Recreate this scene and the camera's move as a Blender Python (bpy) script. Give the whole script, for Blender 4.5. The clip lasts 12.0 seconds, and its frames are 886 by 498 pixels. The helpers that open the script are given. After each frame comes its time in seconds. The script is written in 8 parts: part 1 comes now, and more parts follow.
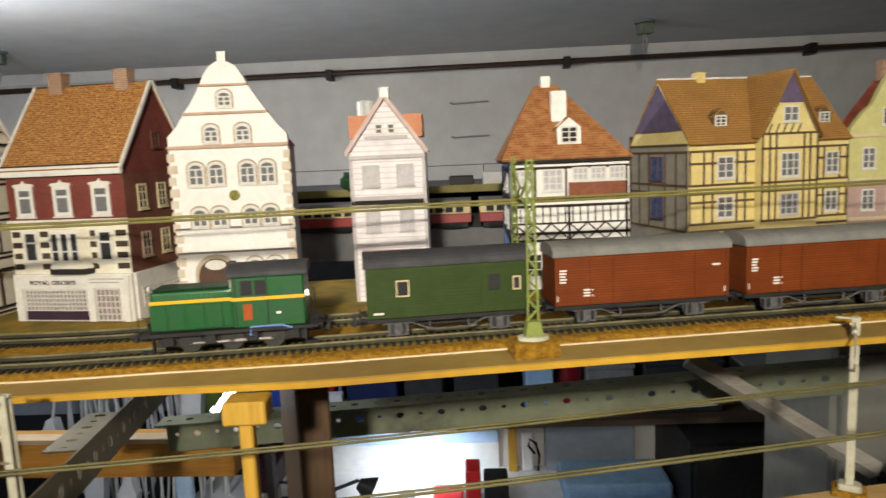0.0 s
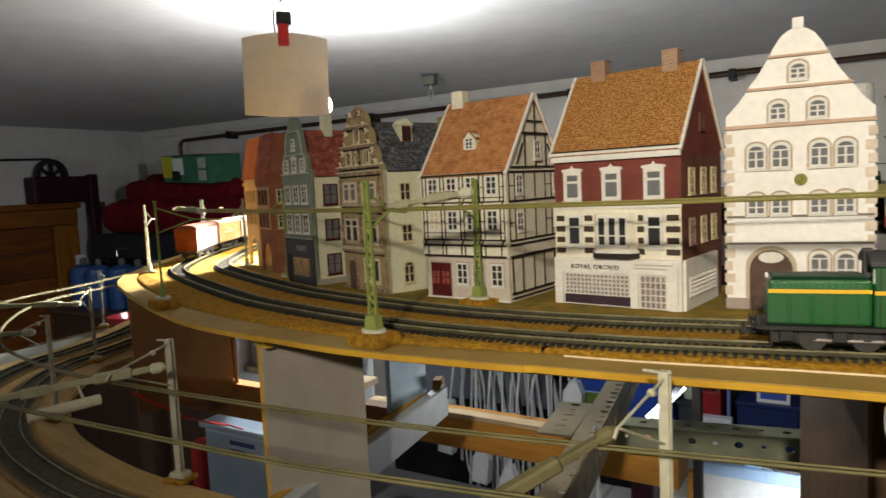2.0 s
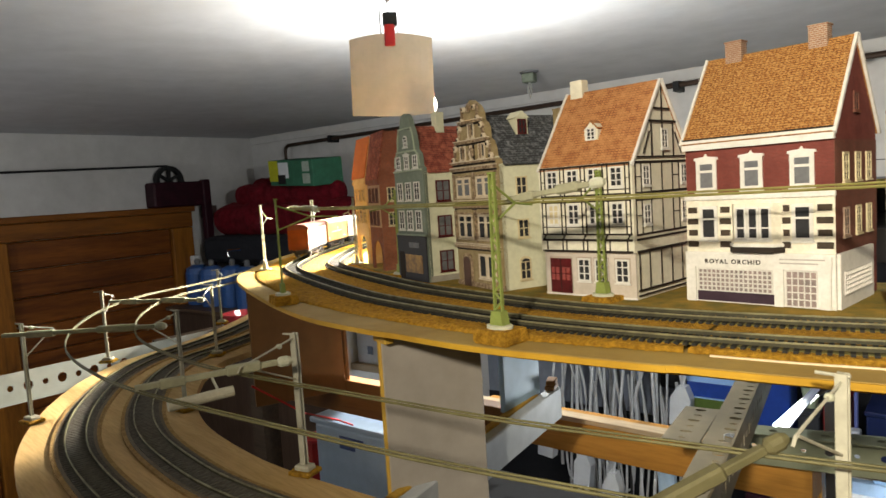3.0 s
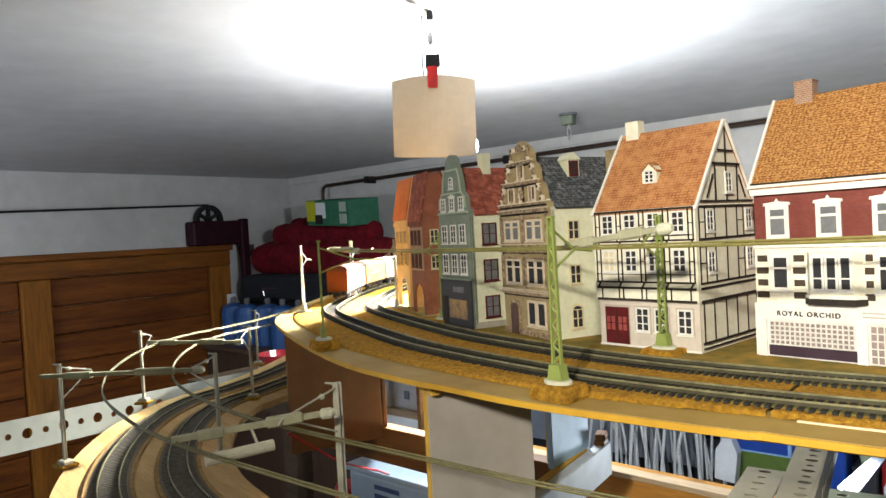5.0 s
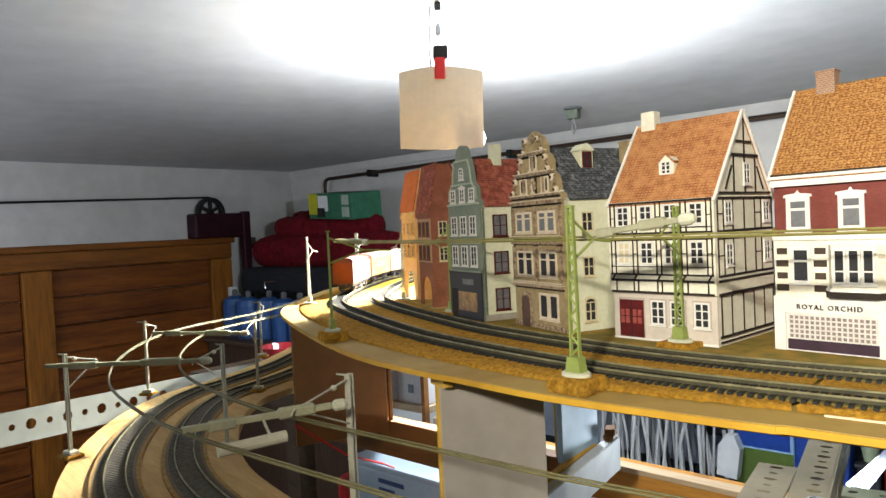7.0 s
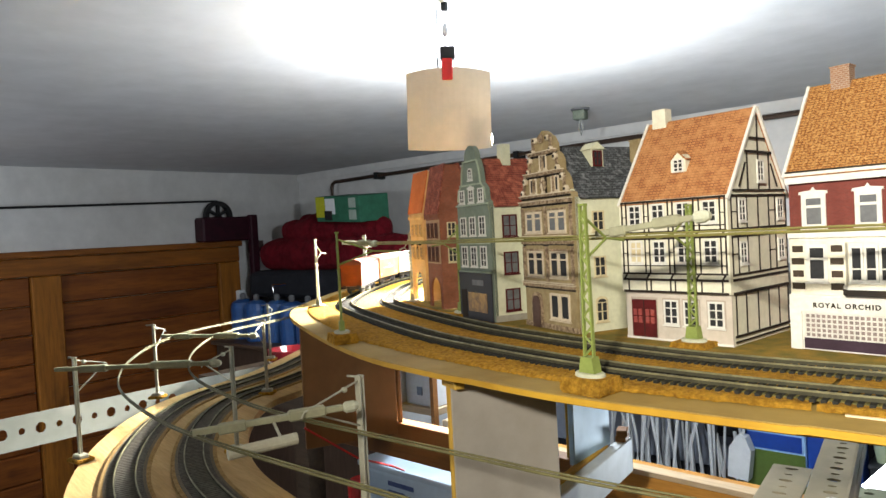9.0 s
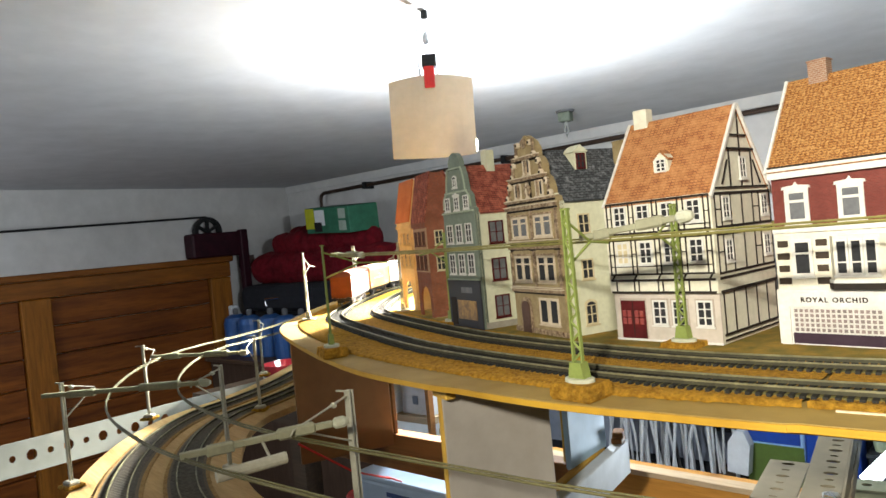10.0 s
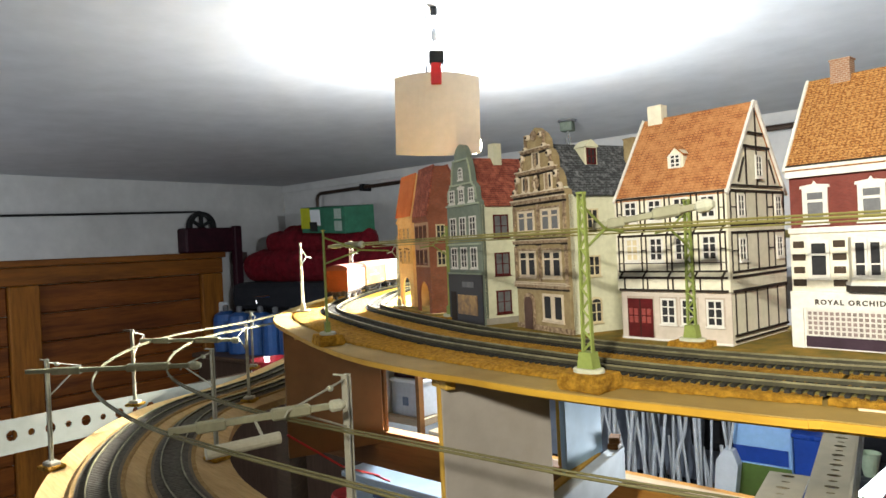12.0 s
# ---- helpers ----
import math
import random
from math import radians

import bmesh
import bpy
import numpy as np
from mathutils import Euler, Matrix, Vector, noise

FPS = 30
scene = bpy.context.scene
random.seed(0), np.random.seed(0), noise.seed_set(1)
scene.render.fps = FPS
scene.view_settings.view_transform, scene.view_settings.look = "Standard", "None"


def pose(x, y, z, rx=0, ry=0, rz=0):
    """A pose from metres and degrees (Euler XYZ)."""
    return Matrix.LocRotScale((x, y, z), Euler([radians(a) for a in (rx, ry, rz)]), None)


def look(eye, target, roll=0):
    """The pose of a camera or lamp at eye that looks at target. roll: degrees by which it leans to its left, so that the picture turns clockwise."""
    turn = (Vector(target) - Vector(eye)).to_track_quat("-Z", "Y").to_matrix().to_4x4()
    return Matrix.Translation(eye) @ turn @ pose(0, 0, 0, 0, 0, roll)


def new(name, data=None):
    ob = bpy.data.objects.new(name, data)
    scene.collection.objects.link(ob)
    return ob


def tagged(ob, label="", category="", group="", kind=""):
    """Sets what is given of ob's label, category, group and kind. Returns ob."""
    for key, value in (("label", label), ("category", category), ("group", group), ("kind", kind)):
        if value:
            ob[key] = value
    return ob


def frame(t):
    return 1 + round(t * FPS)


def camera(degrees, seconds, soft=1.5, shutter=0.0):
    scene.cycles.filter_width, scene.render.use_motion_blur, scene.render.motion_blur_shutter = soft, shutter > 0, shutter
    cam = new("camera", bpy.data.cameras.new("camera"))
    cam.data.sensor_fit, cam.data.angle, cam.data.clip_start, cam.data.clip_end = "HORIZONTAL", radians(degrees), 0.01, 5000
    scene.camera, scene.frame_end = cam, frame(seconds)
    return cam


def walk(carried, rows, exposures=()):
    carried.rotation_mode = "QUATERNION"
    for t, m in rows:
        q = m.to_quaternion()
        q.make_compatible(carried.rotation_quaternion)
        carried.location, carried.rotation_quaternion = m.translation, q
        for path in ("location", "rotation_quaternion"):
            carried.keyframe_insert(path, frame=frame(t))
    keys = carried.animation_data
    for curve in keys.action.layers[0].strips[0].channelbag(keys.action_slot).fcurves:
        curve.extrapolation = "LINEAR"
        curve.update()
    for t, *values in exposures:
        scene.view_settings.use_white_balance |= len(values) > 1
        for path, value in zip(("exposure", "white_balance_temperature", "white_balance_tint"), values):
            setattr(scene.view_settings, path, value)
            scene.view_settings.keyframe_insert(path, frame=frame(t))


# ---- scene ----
cam = camera(65.9, 12.0, soft=1.5, shutter=0.25)
PATH = [
    (0, (-0.035, 0.141, 1.56), (-0.419, 2.085, 1.287), -2.5),
    (0.5, (-0.074, 0.133, 1.555), (-0.704, 2.016, 1.317), -2.5),
    (1, (-0.122, 0.128, 1.551), (-1.003, 1.911, 1.334), -2.7),
    (1.5, (-0.159, 0.12, 1.549), (-1.246, 1.787, 1.346), -2.3),
    (2, (-0.186, 0.113, 1.545), (-1.446, 1.654, 1.356), -2.8),
    (2.5, (-0.199, 0.111, 1.542), (-1.586, 1.539, 1.361), -3.2),
    (3, (-0.211, 0.109, 1.54), (-1.67, 1.466, 1.37), -3.7),
    (3.5, (-0.222, 0.108, 1.542), (-1.733, 1.411, 1.414), -3.4),
    (5.5, (-0.241, 0.117, 1.543), (-1.763, 1.415, 1.502), -3.1),
    (6, (-0.246, 0.116, 1.542), (-1.763, 1.417, 1.484), -2.8),
    (6.5, (-0.248, 0.116, 1.542), (-1.766, 1.416, 1.48), -3.1),
    (7, (-0.249, 0.113, 1.54), (-1.773, 1.408, 1.479), -2.7),
    (7.5, (-0.251, 0.113, 1.54), (-1.78, 1.401, 1.478), -2.9),
    (9.5, (-0.254, 0.115, 1.538), (-1.796, 1.388, 1.49), -3.3),
    (10, (-0.253, 0.12, 1.54), (-1.775, 1.418, 1.504), -5.4),
    (10.5, (-0.26, 0.127, 1.535), (-1.729, 1.483, 1.537), -4.1),
    (11, (-0.266, 0.126, 1.529), (-1.708, 1.511, 1.565), -3.0),
    (11.5, (-0.268, 0.123, 1.526), (-1.742, 1.474, 1.543), -3.1),
    (12, (-0.27, 0.121, 1.524), (-1.777, 1.436, 1.514), -2.7),
]
EXPOSURES = [(0.0, -0.70, 6800, 10), (0.5, -0.92, 6900, 10), (1.0, -1.15, 6950, 10), (1.5, -1.27, 7000, 10), (2.0, -0.96, 7100, 10), (2.5, -0.6, 7200, 10), (3.0, -0.36, 7200, 9), (3.5, -0.12, 6800, 8), (5.5, 0.06, 6520, 8), (12.0, 0.09, 6520, 7)]
walk(cam, [(t, look(eye, target, roll)) for t, eye, target, roll in PATH], EXPOSURES)

# ---- world and lights ----
world = bpy.data.worlds.new("world")
scene.world = world
world.use_nodes = True
world.node_tree.nodes["Background"].inputs[0].default_value = (0.5, 0.6, 0.8, 1)
world.node_tree.nodes["Background"].inputs[1].default_value = 0.01


def lamp(name, kind, place, power, colour, size, target=None, cone=0.0):
    data = bpy.data.lights.new(name, kind)
    data.energy, data.color = power, colour
    ob = new(name, data)
    if kind == "AREA":
        data.size = size
    else:
        data.shadow_soft_size = size
    if kind == "SPOT":
        data.spot_size, data.spot_blend = radians(cone), 1.0
    if target:
        ob.matrix_world = look(place, target)
    else:
        ob.location = place
    return ob


# a bulb behind the card, a shaded ceiling lamp behind the camera, an unseen fill added by the door, lamps under the
# layout and over the bench
BULB = (-1.085, 0.930, 1.705)
lamp("bulb_light", "POINT", (BULB[0] - 0.070, BULB[1] + 0.080, BULB[2] + 0.004), 33.0, (0.86, 0.93, 1.0), 0.014)
lamp("bulb_beam", "SPOT", (BULB[0] - 0.012, BULB[1] + 0.010, BULB[2] - 0.040), 190.0, (1.0, 0.95, 0.87), 0.012, (-1.05, 0.65, 1.45), 62)
lamp("ceiling_lamp_beam", "SPOT", (0.02, -0.50, 1.86), 134.0, (1.0, 0.94, 0.82), 0.028, (-0.04, 0.67, 1.52), 82)
lamp("ceiling_lamp_light", "AREA", (0.02, -0.50, 1.88), 1.5, (1.0, 0.94, 0.82), 0.12, (-0.40, 0.55, 1.5))
# added fill that brightens the left ceiling, wall and door; no fixture here
lamp("door_fill_light", "POINT", (-2.6, -0.6, 1.55), 27.0, (0.82, 0.90, 1.0), 0.12)
# unseen bluish source under the layout, apart from the glowing tube there
lamp("under_layout_light", "POINT", (-0.60, 1.13, 1.17), 9.0, (0.80, 0.90, 1.0), 0.05)
lamp("bench_lamp_light", "SPOT", (-0.58, 2.20, 0.66), 26.0, (0.84, 0.92, 1.0), 0.05, (-0.60, 2.40, 0.42), 120)


# ---- materials ----
def node(tree, kind, **values):
    n = tree.nodes.new(kind)
    for key, value in values.items():
        n.inputs[key].default_value = value
    return n


def base_material(name):
    m = bpy.data.materials.new(name)
    m.use_nodes = True
    return m, m.node_tree, m.node_tree.nodes["Principled BSDF"]


def mixed(tree, fac, a, b):
    mix = tree.nodes.new("ShaderNodeMix")
    mix.data_type = "RGBA"
    tree.links.new(fac, mix.inputs[0])
    for value, socket in ((a, mix.inputs[6]), (b, mix.inputs[7])):
        if isinstance(value, (tuple, list)):
            socket.default_value = (*value[:3], 1)
        else:
            tree.links.new(value, socket)
    return mix.outputs[2]


def noise_of(tree, vector, scale, detail=4.0, rough=0.6):
    n = node(tree, "ShaderNodeTexNoise", Scale=scale, Detail=detail, Roughness=rough)
    tree.links.new(vector, n.inputs["Vector"])
    return n.outputs["Fac"]


def ramped(tree, fac, low, high):
    r = node(tree, "ShaderNodeMapRange")
    r.inputs["From Min"].default_value, r.inputs["From Max"].default_value = low, high
    tree.links.new(fac, r.inputs["Value"])
    return r.outputs["Result"]


def bumped(tree, bsdf, height, strength, distance):
    b = node(tree, "ShaderNodeBump", Strength=strength, Distance=distance)
    tree.links.new(height, b.inputs["Height"])
    tree.links.new(b.outputs["Normal"], bsdf.inputs["Normal"])


def surface(name, a, b=None, scale=60.0, rough=0.7, metal=0.0, bump=0.15, depth=0.0005, stretch=(1, 1, 1), stain=None, coords="Object"):
    """Two tones over a fine and a coarse noise, with fine relief and an optional stain."""
    m, t, bsdf = base_material(name)
    b = b or tuple(c * 0.82 for c in a)
    co = t.nodes.new("ShaderNodeTexCoord").outputs[coords]
    mp = node(t, "ShaderNodeMapping", Scale=stretch)
    t.links.new(co, mp.inputs[0])
    fine, coarse = noise_of(t, mp.outputs[0], scale * 6), noise_of(t, mp.outputs[0], scale, 3)
    colour = mixed(t, ramped(t, coarse, 0.35, 0.68), a, b)
    colour = mixed(t, ramped(t, fine, 0.25, 1.6), colour, tuple(c * 0.6 for c in b))
    if stain:
        colour = mixed(t, ramped(t, noise_of(t, co, scale * 0.35, 5, 0.7), 0.55, 0.75), colour, stain)
    t.links.new(colour, bsdf.inputs["Base Color"])
    bsdf.inputs["Metallic"].default_value = metal
    bsdf.inputs["Specular IOR Level"].default_value = 0.5 if rough < 0.5 else 0.18
    rr = ramped(t, coarse, 0.2, 0.8)
    mr = node(t, "ShaderNodeMapRange")
    mr.inputs["To Min"].default_value, mr.inputs["To Max"].default_value = max(rough - 0.1, 0.02), min(rough + 0.1, 1)
    t.links.new(rr, mr.inputs["Value"])
    t.links.new(mr.outputs[0], bsdf.inputs["Roughness"])
    if bump:
        bumped(t, bsdf, fine, bump, depth)
    return m


def coursed(name, a, b, joint, width, height, gap=0.0006, rough=0.75, bump=0.5, flat=False, dirt=None, patch=45, low=0.35, high=0.8):
    """Courses of bricks, tiles or boards laid along x+y (x and y for flat ones) and up z."""
    m, t, bsdf = base_material(name)
    co = t.nodes.new("ShaderNodeTexCoord").outputs["Object"]
    sep = t.nodes.new("ShaderNodeSeparateXYZ")
    t.links.new(co, sep.inputs[0])
    com = t.nodes.new("ShaderNodeCombineXYZ")
    if flat:
        t.links.new(sep.outputs[0], com.inputs[0]), t.links.new(sep.outputs[1], com.inputs[1])
    else:
        add = t.nodes.new("ShaderNodeMath")
        t.links.new(sep.outputs[0], add.inputs[0]), t.links.new(sep.outputs[1], add.inputs[1])
        t.links.new(add.outputs[0], com.inputs[0]), t.links.new(sep.outputs[2], com.inputs[1])
    br = node(t, "ShaderNodeTexBrick", Scale=1.0)
    br.inputs["Color1"].default_value, br.inputs["Color2"].default_value = (*a, 1), (*b, 1)
    br.inputs["Mortar"].default_value = (*joint, 1)
    br.inputs["Mortar Size"].default_value, br.inputs["Brick Width"].default_value, br.inputs["Row Height"].default_value = gap, width, height
    t.links.new(com.outputs[0], br.inputs["Vector"])
    grime = ramped(t, noise_of(t, co, patch, 5, 0.65), low, high)
    colour = mixed(t, grime, br.outputs["Color"], dirt or tuple(c * 0.62 for c in b))
    t.links.new(colour, bsdf.inputs["Base Color"])
    bsdf.inputs["Roughness"].default_value = rough
    bsdf.inputs["Specular IOR Level"].default_value = 0.15
    inv = t.nodes.new("ShaderNodeMath")
    inv.operation = "SUBTRACT"
    inv.inputs[0].default_value = 1
    t.links.new(br.outputs["Fac"], inv.inputs[1])
    bumped(t, bsdf, inv.outputs[0], bump, 0.0006)
    return m


def wood(name, a, b, scale=1.0, rough=0.55, axis=0, coat=0.0):
    """Grain drawn out along one axis, with knots and darker streaks."""
    m, t, bsdf = base_material(name)
    co = t.nodes.new("ShaderNodeTexCoord").outputs["Object"]
    s = [22 * scale] * 3
    s[axis] = 2.0 * scale
    mp = node(t, "ShaderNodeMapping", Scale=s)
    t.links.new(co, mp.inputs[0])
    info = t.nodes.new("ShaderNodeObjectInfo")
    addv = t.nodes.new("ShaderNodeVectorMath")
    t.links.new(mp.outputs[0], addv.inputs[0])
    mul = node(t, "ShaderNodeMath")
    mul.operation = "MULTIPLY"
    mul.inputs[1].default_value = 40
    t.links.new(info.outputs["Random"], mul.inputs[0])
    com = t.nodes.new("ShaderNodeCombineXYZ")
    for i in range(3):
        t.links.new(mul.outputs[0], com.inputs[i])
    t.links.new(com.outputs[0], addv.inputs[1])
    grain = noise_of(t, addv.outputs[0], 1.0, 8, 0.7)
    streak = noise_of(t, addv.outputs[0], 5.0, 3, 0.6)
    colour = mixed(t, ramped(t, grain, 0.3, 0.7), a, b)
    colour = mixed(t, ramped(t, streak, 0.45, 1.1), colour, tuple(c * 0.55 for c in b))
    knots = noise_of(t, co, 5.0 * scale, 2, 0.5)
    colour = mixed(t, ramped(t, knots, 0.68, 0.8), colour, tuple(c * 0.35 for c in b))
    t.links.new(colour, bsdf.inputs["Base Color"])
    bsdf.inputs["Roughness"].default_value, bsdf.inputs["Coat Weight"].default_value = rough, coat
    bsdf.inputs["Specular IOR Level"].default_value = 0.2
    bumped(t, bsdf, streak, 0.2, 0.001)
    return m


def glow(name, colour, strength):
    m, t, bsdf = base_material(name)
    bsdf.inputs["Base Color"].default_value = (*colour, 1)
    bsdf.inputs["Emission Color"].default_value = (*colour, 1)
    bsdf.inputs["Emission Strength"].default_value = strength
    return m


CEILING = surface("ceiling paint", (0.62, 0.62, 0.63), (0.59, 0.59, 0.60), 2, 0.85, stain=(0.54, 0.53, 0.52), bump=0.04, depth=0.0006)
PLASTER = surface("white wall plaster", (0.62, 0.605, 0.585), (0.54, 0.525, 0.505), 2.5, 0.85, stain=(0.5, 0.5, 0.5), depth=0.002, bump=0.25)
CONCRETE = surface("grey floor screed", (0.22, 0.21, 0.20), (0.16, 0.155, 0.15), 3, 0.8, stain=(0.10, 0.095, 0.09), depth=0.002)
PINE = wood("varnished pine", (0.26, 0.076, 0.010), (0.08, 0.020, 0.003), 1.0, 0.6, 1, 0.05)
PINE_RAIL = wood("varnished pine rail", (0.29, 0.098, 0.012), (0.10, 0.030, 0.004), 1.0, 0.6, 1, 0.05)
PINE_UP = wood("varnished pine upright", (0.34, 0.125, 0.014), (0.13, 0.042, 0.005), 1.0, 0.6, 2, 0.05)
PLY = surface("yellow painted plywood", (0.56, 0.33, 0.035), (0.40, 0.22, 0.022), 14, 0.6, stain=(0.26, 0.15, 0.03), depth=0.0006)
PLY_TAN = surface("tan plywood edge", (0.38, 0.26, 0.075), (0.30, 0.195, 0.055), 14, 0.65, stain=(0.20, 0.13, 0.045), depth=0.0006)
CORK = surface("yellow cork roadbed", (0.74, 0.40, 0.04), (0.36, 0.17, 0.014), 330, 0.95, bump=1.0, depth=0.003, stain=(0.20, 0.10, 0.012))
GRASS = surface("moss green ground scatter", (0.15, 0.13, 0.03), (0.36, 0.22, 0.04), 60, 0.95, bump=0.8, depth=0.0015, stain=(0.08, 0.09, 0.02))
RAIL = surface("dull nickel rail", (0.30, 0.275, 0.15), (0.13, 0.115, 0.06), 90, 0.42, 0.35)
RAIL_WEB = surface("dark olive rail web", (0.060, 0.055, 0.030), (0.035, 0.032, 0.02), 90, 0.7)
SLEEPER = surface("black plastic sleeper", (0.017, 0.016, 0.013), (0.035, 0.032, 0.025), 200, 0.8)
SLEEPER_GREY = surface("dusty grey plastic sleeper", (0.15, 0.135, 0.11), (0.10, 0.09, 0.075), 200, 0.9)
PALE_EDGE = surface("whitish bare wood edge", (0.74, 0.60, 0.42), (0.62, 0.47, 0.28), 60, 0.7)
BALLAST = surface("olive grey ballast", (0.15, 0.135, 0.045), (0.24, 0.20, 0.06), 500, 0.95, bump=1.0, depth=0.0012)
MAST_GREEN = surface("pale green mast paint", (0.24, 0.29, 0.075), (0.19, 0.23, 0.06), 60, 0.55)
MAST_WHITE = surface("pale grey mast paint", (0.46, 0.44, 0.345), (0.36, 0.34, 0.26), 60, 0.5)
FOOT_WHITE = surface("cream mast foot", (0.54, 0.54, 0.43), (0.43, 0.43, 0.31), 100, 0.6)
WIRE = surface("yellow-green brass wire", (0.27, 0.245, 0.075), (0.18, 0.16, 0.05), 40, 0.45, 0.3)
TENSION = surface("grey green tension gear", (0.36, 0.35, 0.23), (0.28, 0.27, 0.18), 60, 0.6)
ANGLE = surface("grey slotted steel", (0.27, 0.235, 0.165), (0.20, 0.175, 0.12), 8, 0.6, 0.1, stain=(0.19, 0.165, 0.12))
ANGLE_WHITE = surface("white slotted steel", (0.31, 0.32, 0.285), (0.25, 0.26, 0.23), 8, 0.5, stain=(0.42, 0.38, 0.30))
BLACK = surface("black plastic", (0.012, 0.012, 0.013), (0.02, 0.02, 0.02), 60, 0.5)
DARK_MAROON = surface("dark maroon enamel", (0.035, 0.006, 0.012), (0.02, 0.004, 0.008), 20, 0.5)
CARD = surface("cream card", (0.50, 0.47, 0.40), (0.455, 0.43, 0.365), 12, 0.7, depth=0.0003)
card_tree = CARD.node_tree
thin = node(card_tree, "ShaderNodeBsdfTranslucent")
thin.inputs["Color"].default_value = (0.62, 0.50, 0.36, 1)
blend = node(card_tree, "ShaderNodeMixShader", Fac=0.16)
card_tree.links.new(card_tree.nodes["Principled BSDF"].outputs[0], blend.inputs[1])
card_tree.links.new(thin.outputs[0], blend.inputs[2])
card_tree.links.new(blend.outputs[0], card_tree.nodes["Material Output"].inputs[0])
RED = surface("red plastic", (0.55, 0.012, 0.012), (0.4, 0.01, 0.01), 40, 0.35)
CABLE_WHITE = surface("white cable", (0.70, 0.71, 0.72), (0.6, 0.61, 0.62), 40, 0.45)
CABLE_BLACK = surface("black cable", (0.015, 0.015, 0.017), (0.02, 0.02, 0.02), 40, 0.45)


# ---- mesh tools ----
def part(name, bm, material, parent=None, label="", place=None):
    """Link a bmesh as one mesh object under a thing or a part."""
    bmesh.ops.recalc_face_normals(bm, faces=bm.faces)
    me = bpy.data.meshes.new(name)
    bm.to_mesh(me)
    bm.free()
    me.materials.append(material)
    return link(name, me, parent, label, place)


def link(name, me, parent=None, label="", place=None):
    ob = new(name, me)
    if parent:
        ob.parent = parent
    if place is not None:
        ob.matrix_basis = place
    if label:
        ob["label"] = label
    return ob


def thing(name, label, category, place=None, group="", kind=""):
    ob = new(name)
    ob.empty_display_size = 0.01
    if place is not None:
        ob.matrix_basis = place
    return tagged(ob, label, category, group, kind)


def B():
    return bmesh.new()


def box(bm, x0, x1, y0, y1, z0, z1, m=None):
    vs = [bm.verts.new(Vector((x, y, z)) if m is None else m @ Vector((x, y, z))) for z in (z0, z1) for x, y in ((x0, y0), (x1, y0), (x1, y1), (x0, y1))]
    for f in ((3, 2, 1, 0), (4, 5, 6, 7), (0, 1, 5, 4), (1, 2, 6, 5), (2, 3, 7, 6), (3, 0, 4, 7)):
        bm.faces.new([vs[i] for i in f])
    return bm


def boxes(*dims):
    bm = B()
    for d in dims:
        box(bm, *d)
    return bm


def soft(bm, width, segments=2):
    bmesh.ops.bevel(bm, geom=bm.edges[:] + bm.verts[:], offset=width, segments=segments, affect="EDGES", profile=0.6)
    return bm


def prism(bm, poly, a0, a1, axis="y", m=None):
    """A polygon in the plane across an axis, drawn out along it."""
    def at(p, a):
        v = {"y": (p[0], a, p[1]), "x": (a, p[0], p[1]), "z": (p[0], p[1], a)}[axis]
        return Vector(v) if m is None else m @ Vector(v)
    low, high = [bm.verts.new(at(p, a0)) for p in poly], [bm.verts.new(at(p, a1)) for p in poly]
    bm.faces.new(low), bm.faces.new(high[::-1])
    for i in range(len(poly)):
        j = (i + 1) % len(poly)
        bm.faces.new((low[i], low[j], high[j], high[i]))
    return bm


def slab(bm, corners, thick):
    """A quad or triangle with thickness along its normal."""
    ps = [Vector(c) for c in corners]
    n = (ps[1] - ps[0]).cross(ps[2] - ps[0]).normalized() * thick
    low, high = [bm.verts.new(p) for p in ps], [bm.verts.new(p + n) for p in ps]
    bm.faces.new(low[::-1]), bm.faces.new(high)
    for i in range(len(ps)):
        j = (i + 1) % len(ps)
        bm.faces.new((low[i], low[j], high[j], high[i]))
    return bm


def lathe(bm, profile, n=16, m=None):
    """Turn (radius, height) pairs about z."""
    rings = []
    for r, z in profile:
        ring = [Vector((r * math.cos(2 * math.pi * i / n), r * math.sin(2 * math.pi * i / n), z)) for i in range(n)]
        rings.append([bm.verts.new(v if m is None else m @ v) for v in ring])
    for a, b in zip(rings, rings[1:]):
        for i in range(n):
            bm.faces.new((a[i], a[(i + 1) % n], b[(i + 1) % n], b[i]))
    bm.faces.new(rings[0][::-1]), bm.faces.new(rings[-1])
    return bm


def tube(bm, points, r, n=6):
    ps = [Vector(p) for p in points]
    rings = []
    for i, p in enumerate(ps):
        d = (ps[min(i + 1, len(ps) - 1)] - ps[max(i - 1, 0)]).normalized()
        side = d.cross(Vector((0, 0, 1)))
        side = side.normalized() if side.length > 1e-4 else Vector((1, 0, 0))
        up = side.cross(d)
        rings.append([bm.verts.new(p + r * (side * math.cos(2 * math.pi * k / n) + up * math.sin(2 * math.pi * k / n))) for k in range(n)])
    for a, b in zip(rings, rings[1:]):
        for k in range(n):
            bm.faces.new((a[k], a[(k + 1) % n], b[(k + 1) % n], b[k]))
    bm.faces.new(rings[0][::-1]), bm.faces.new(rings[-1])
    return bm


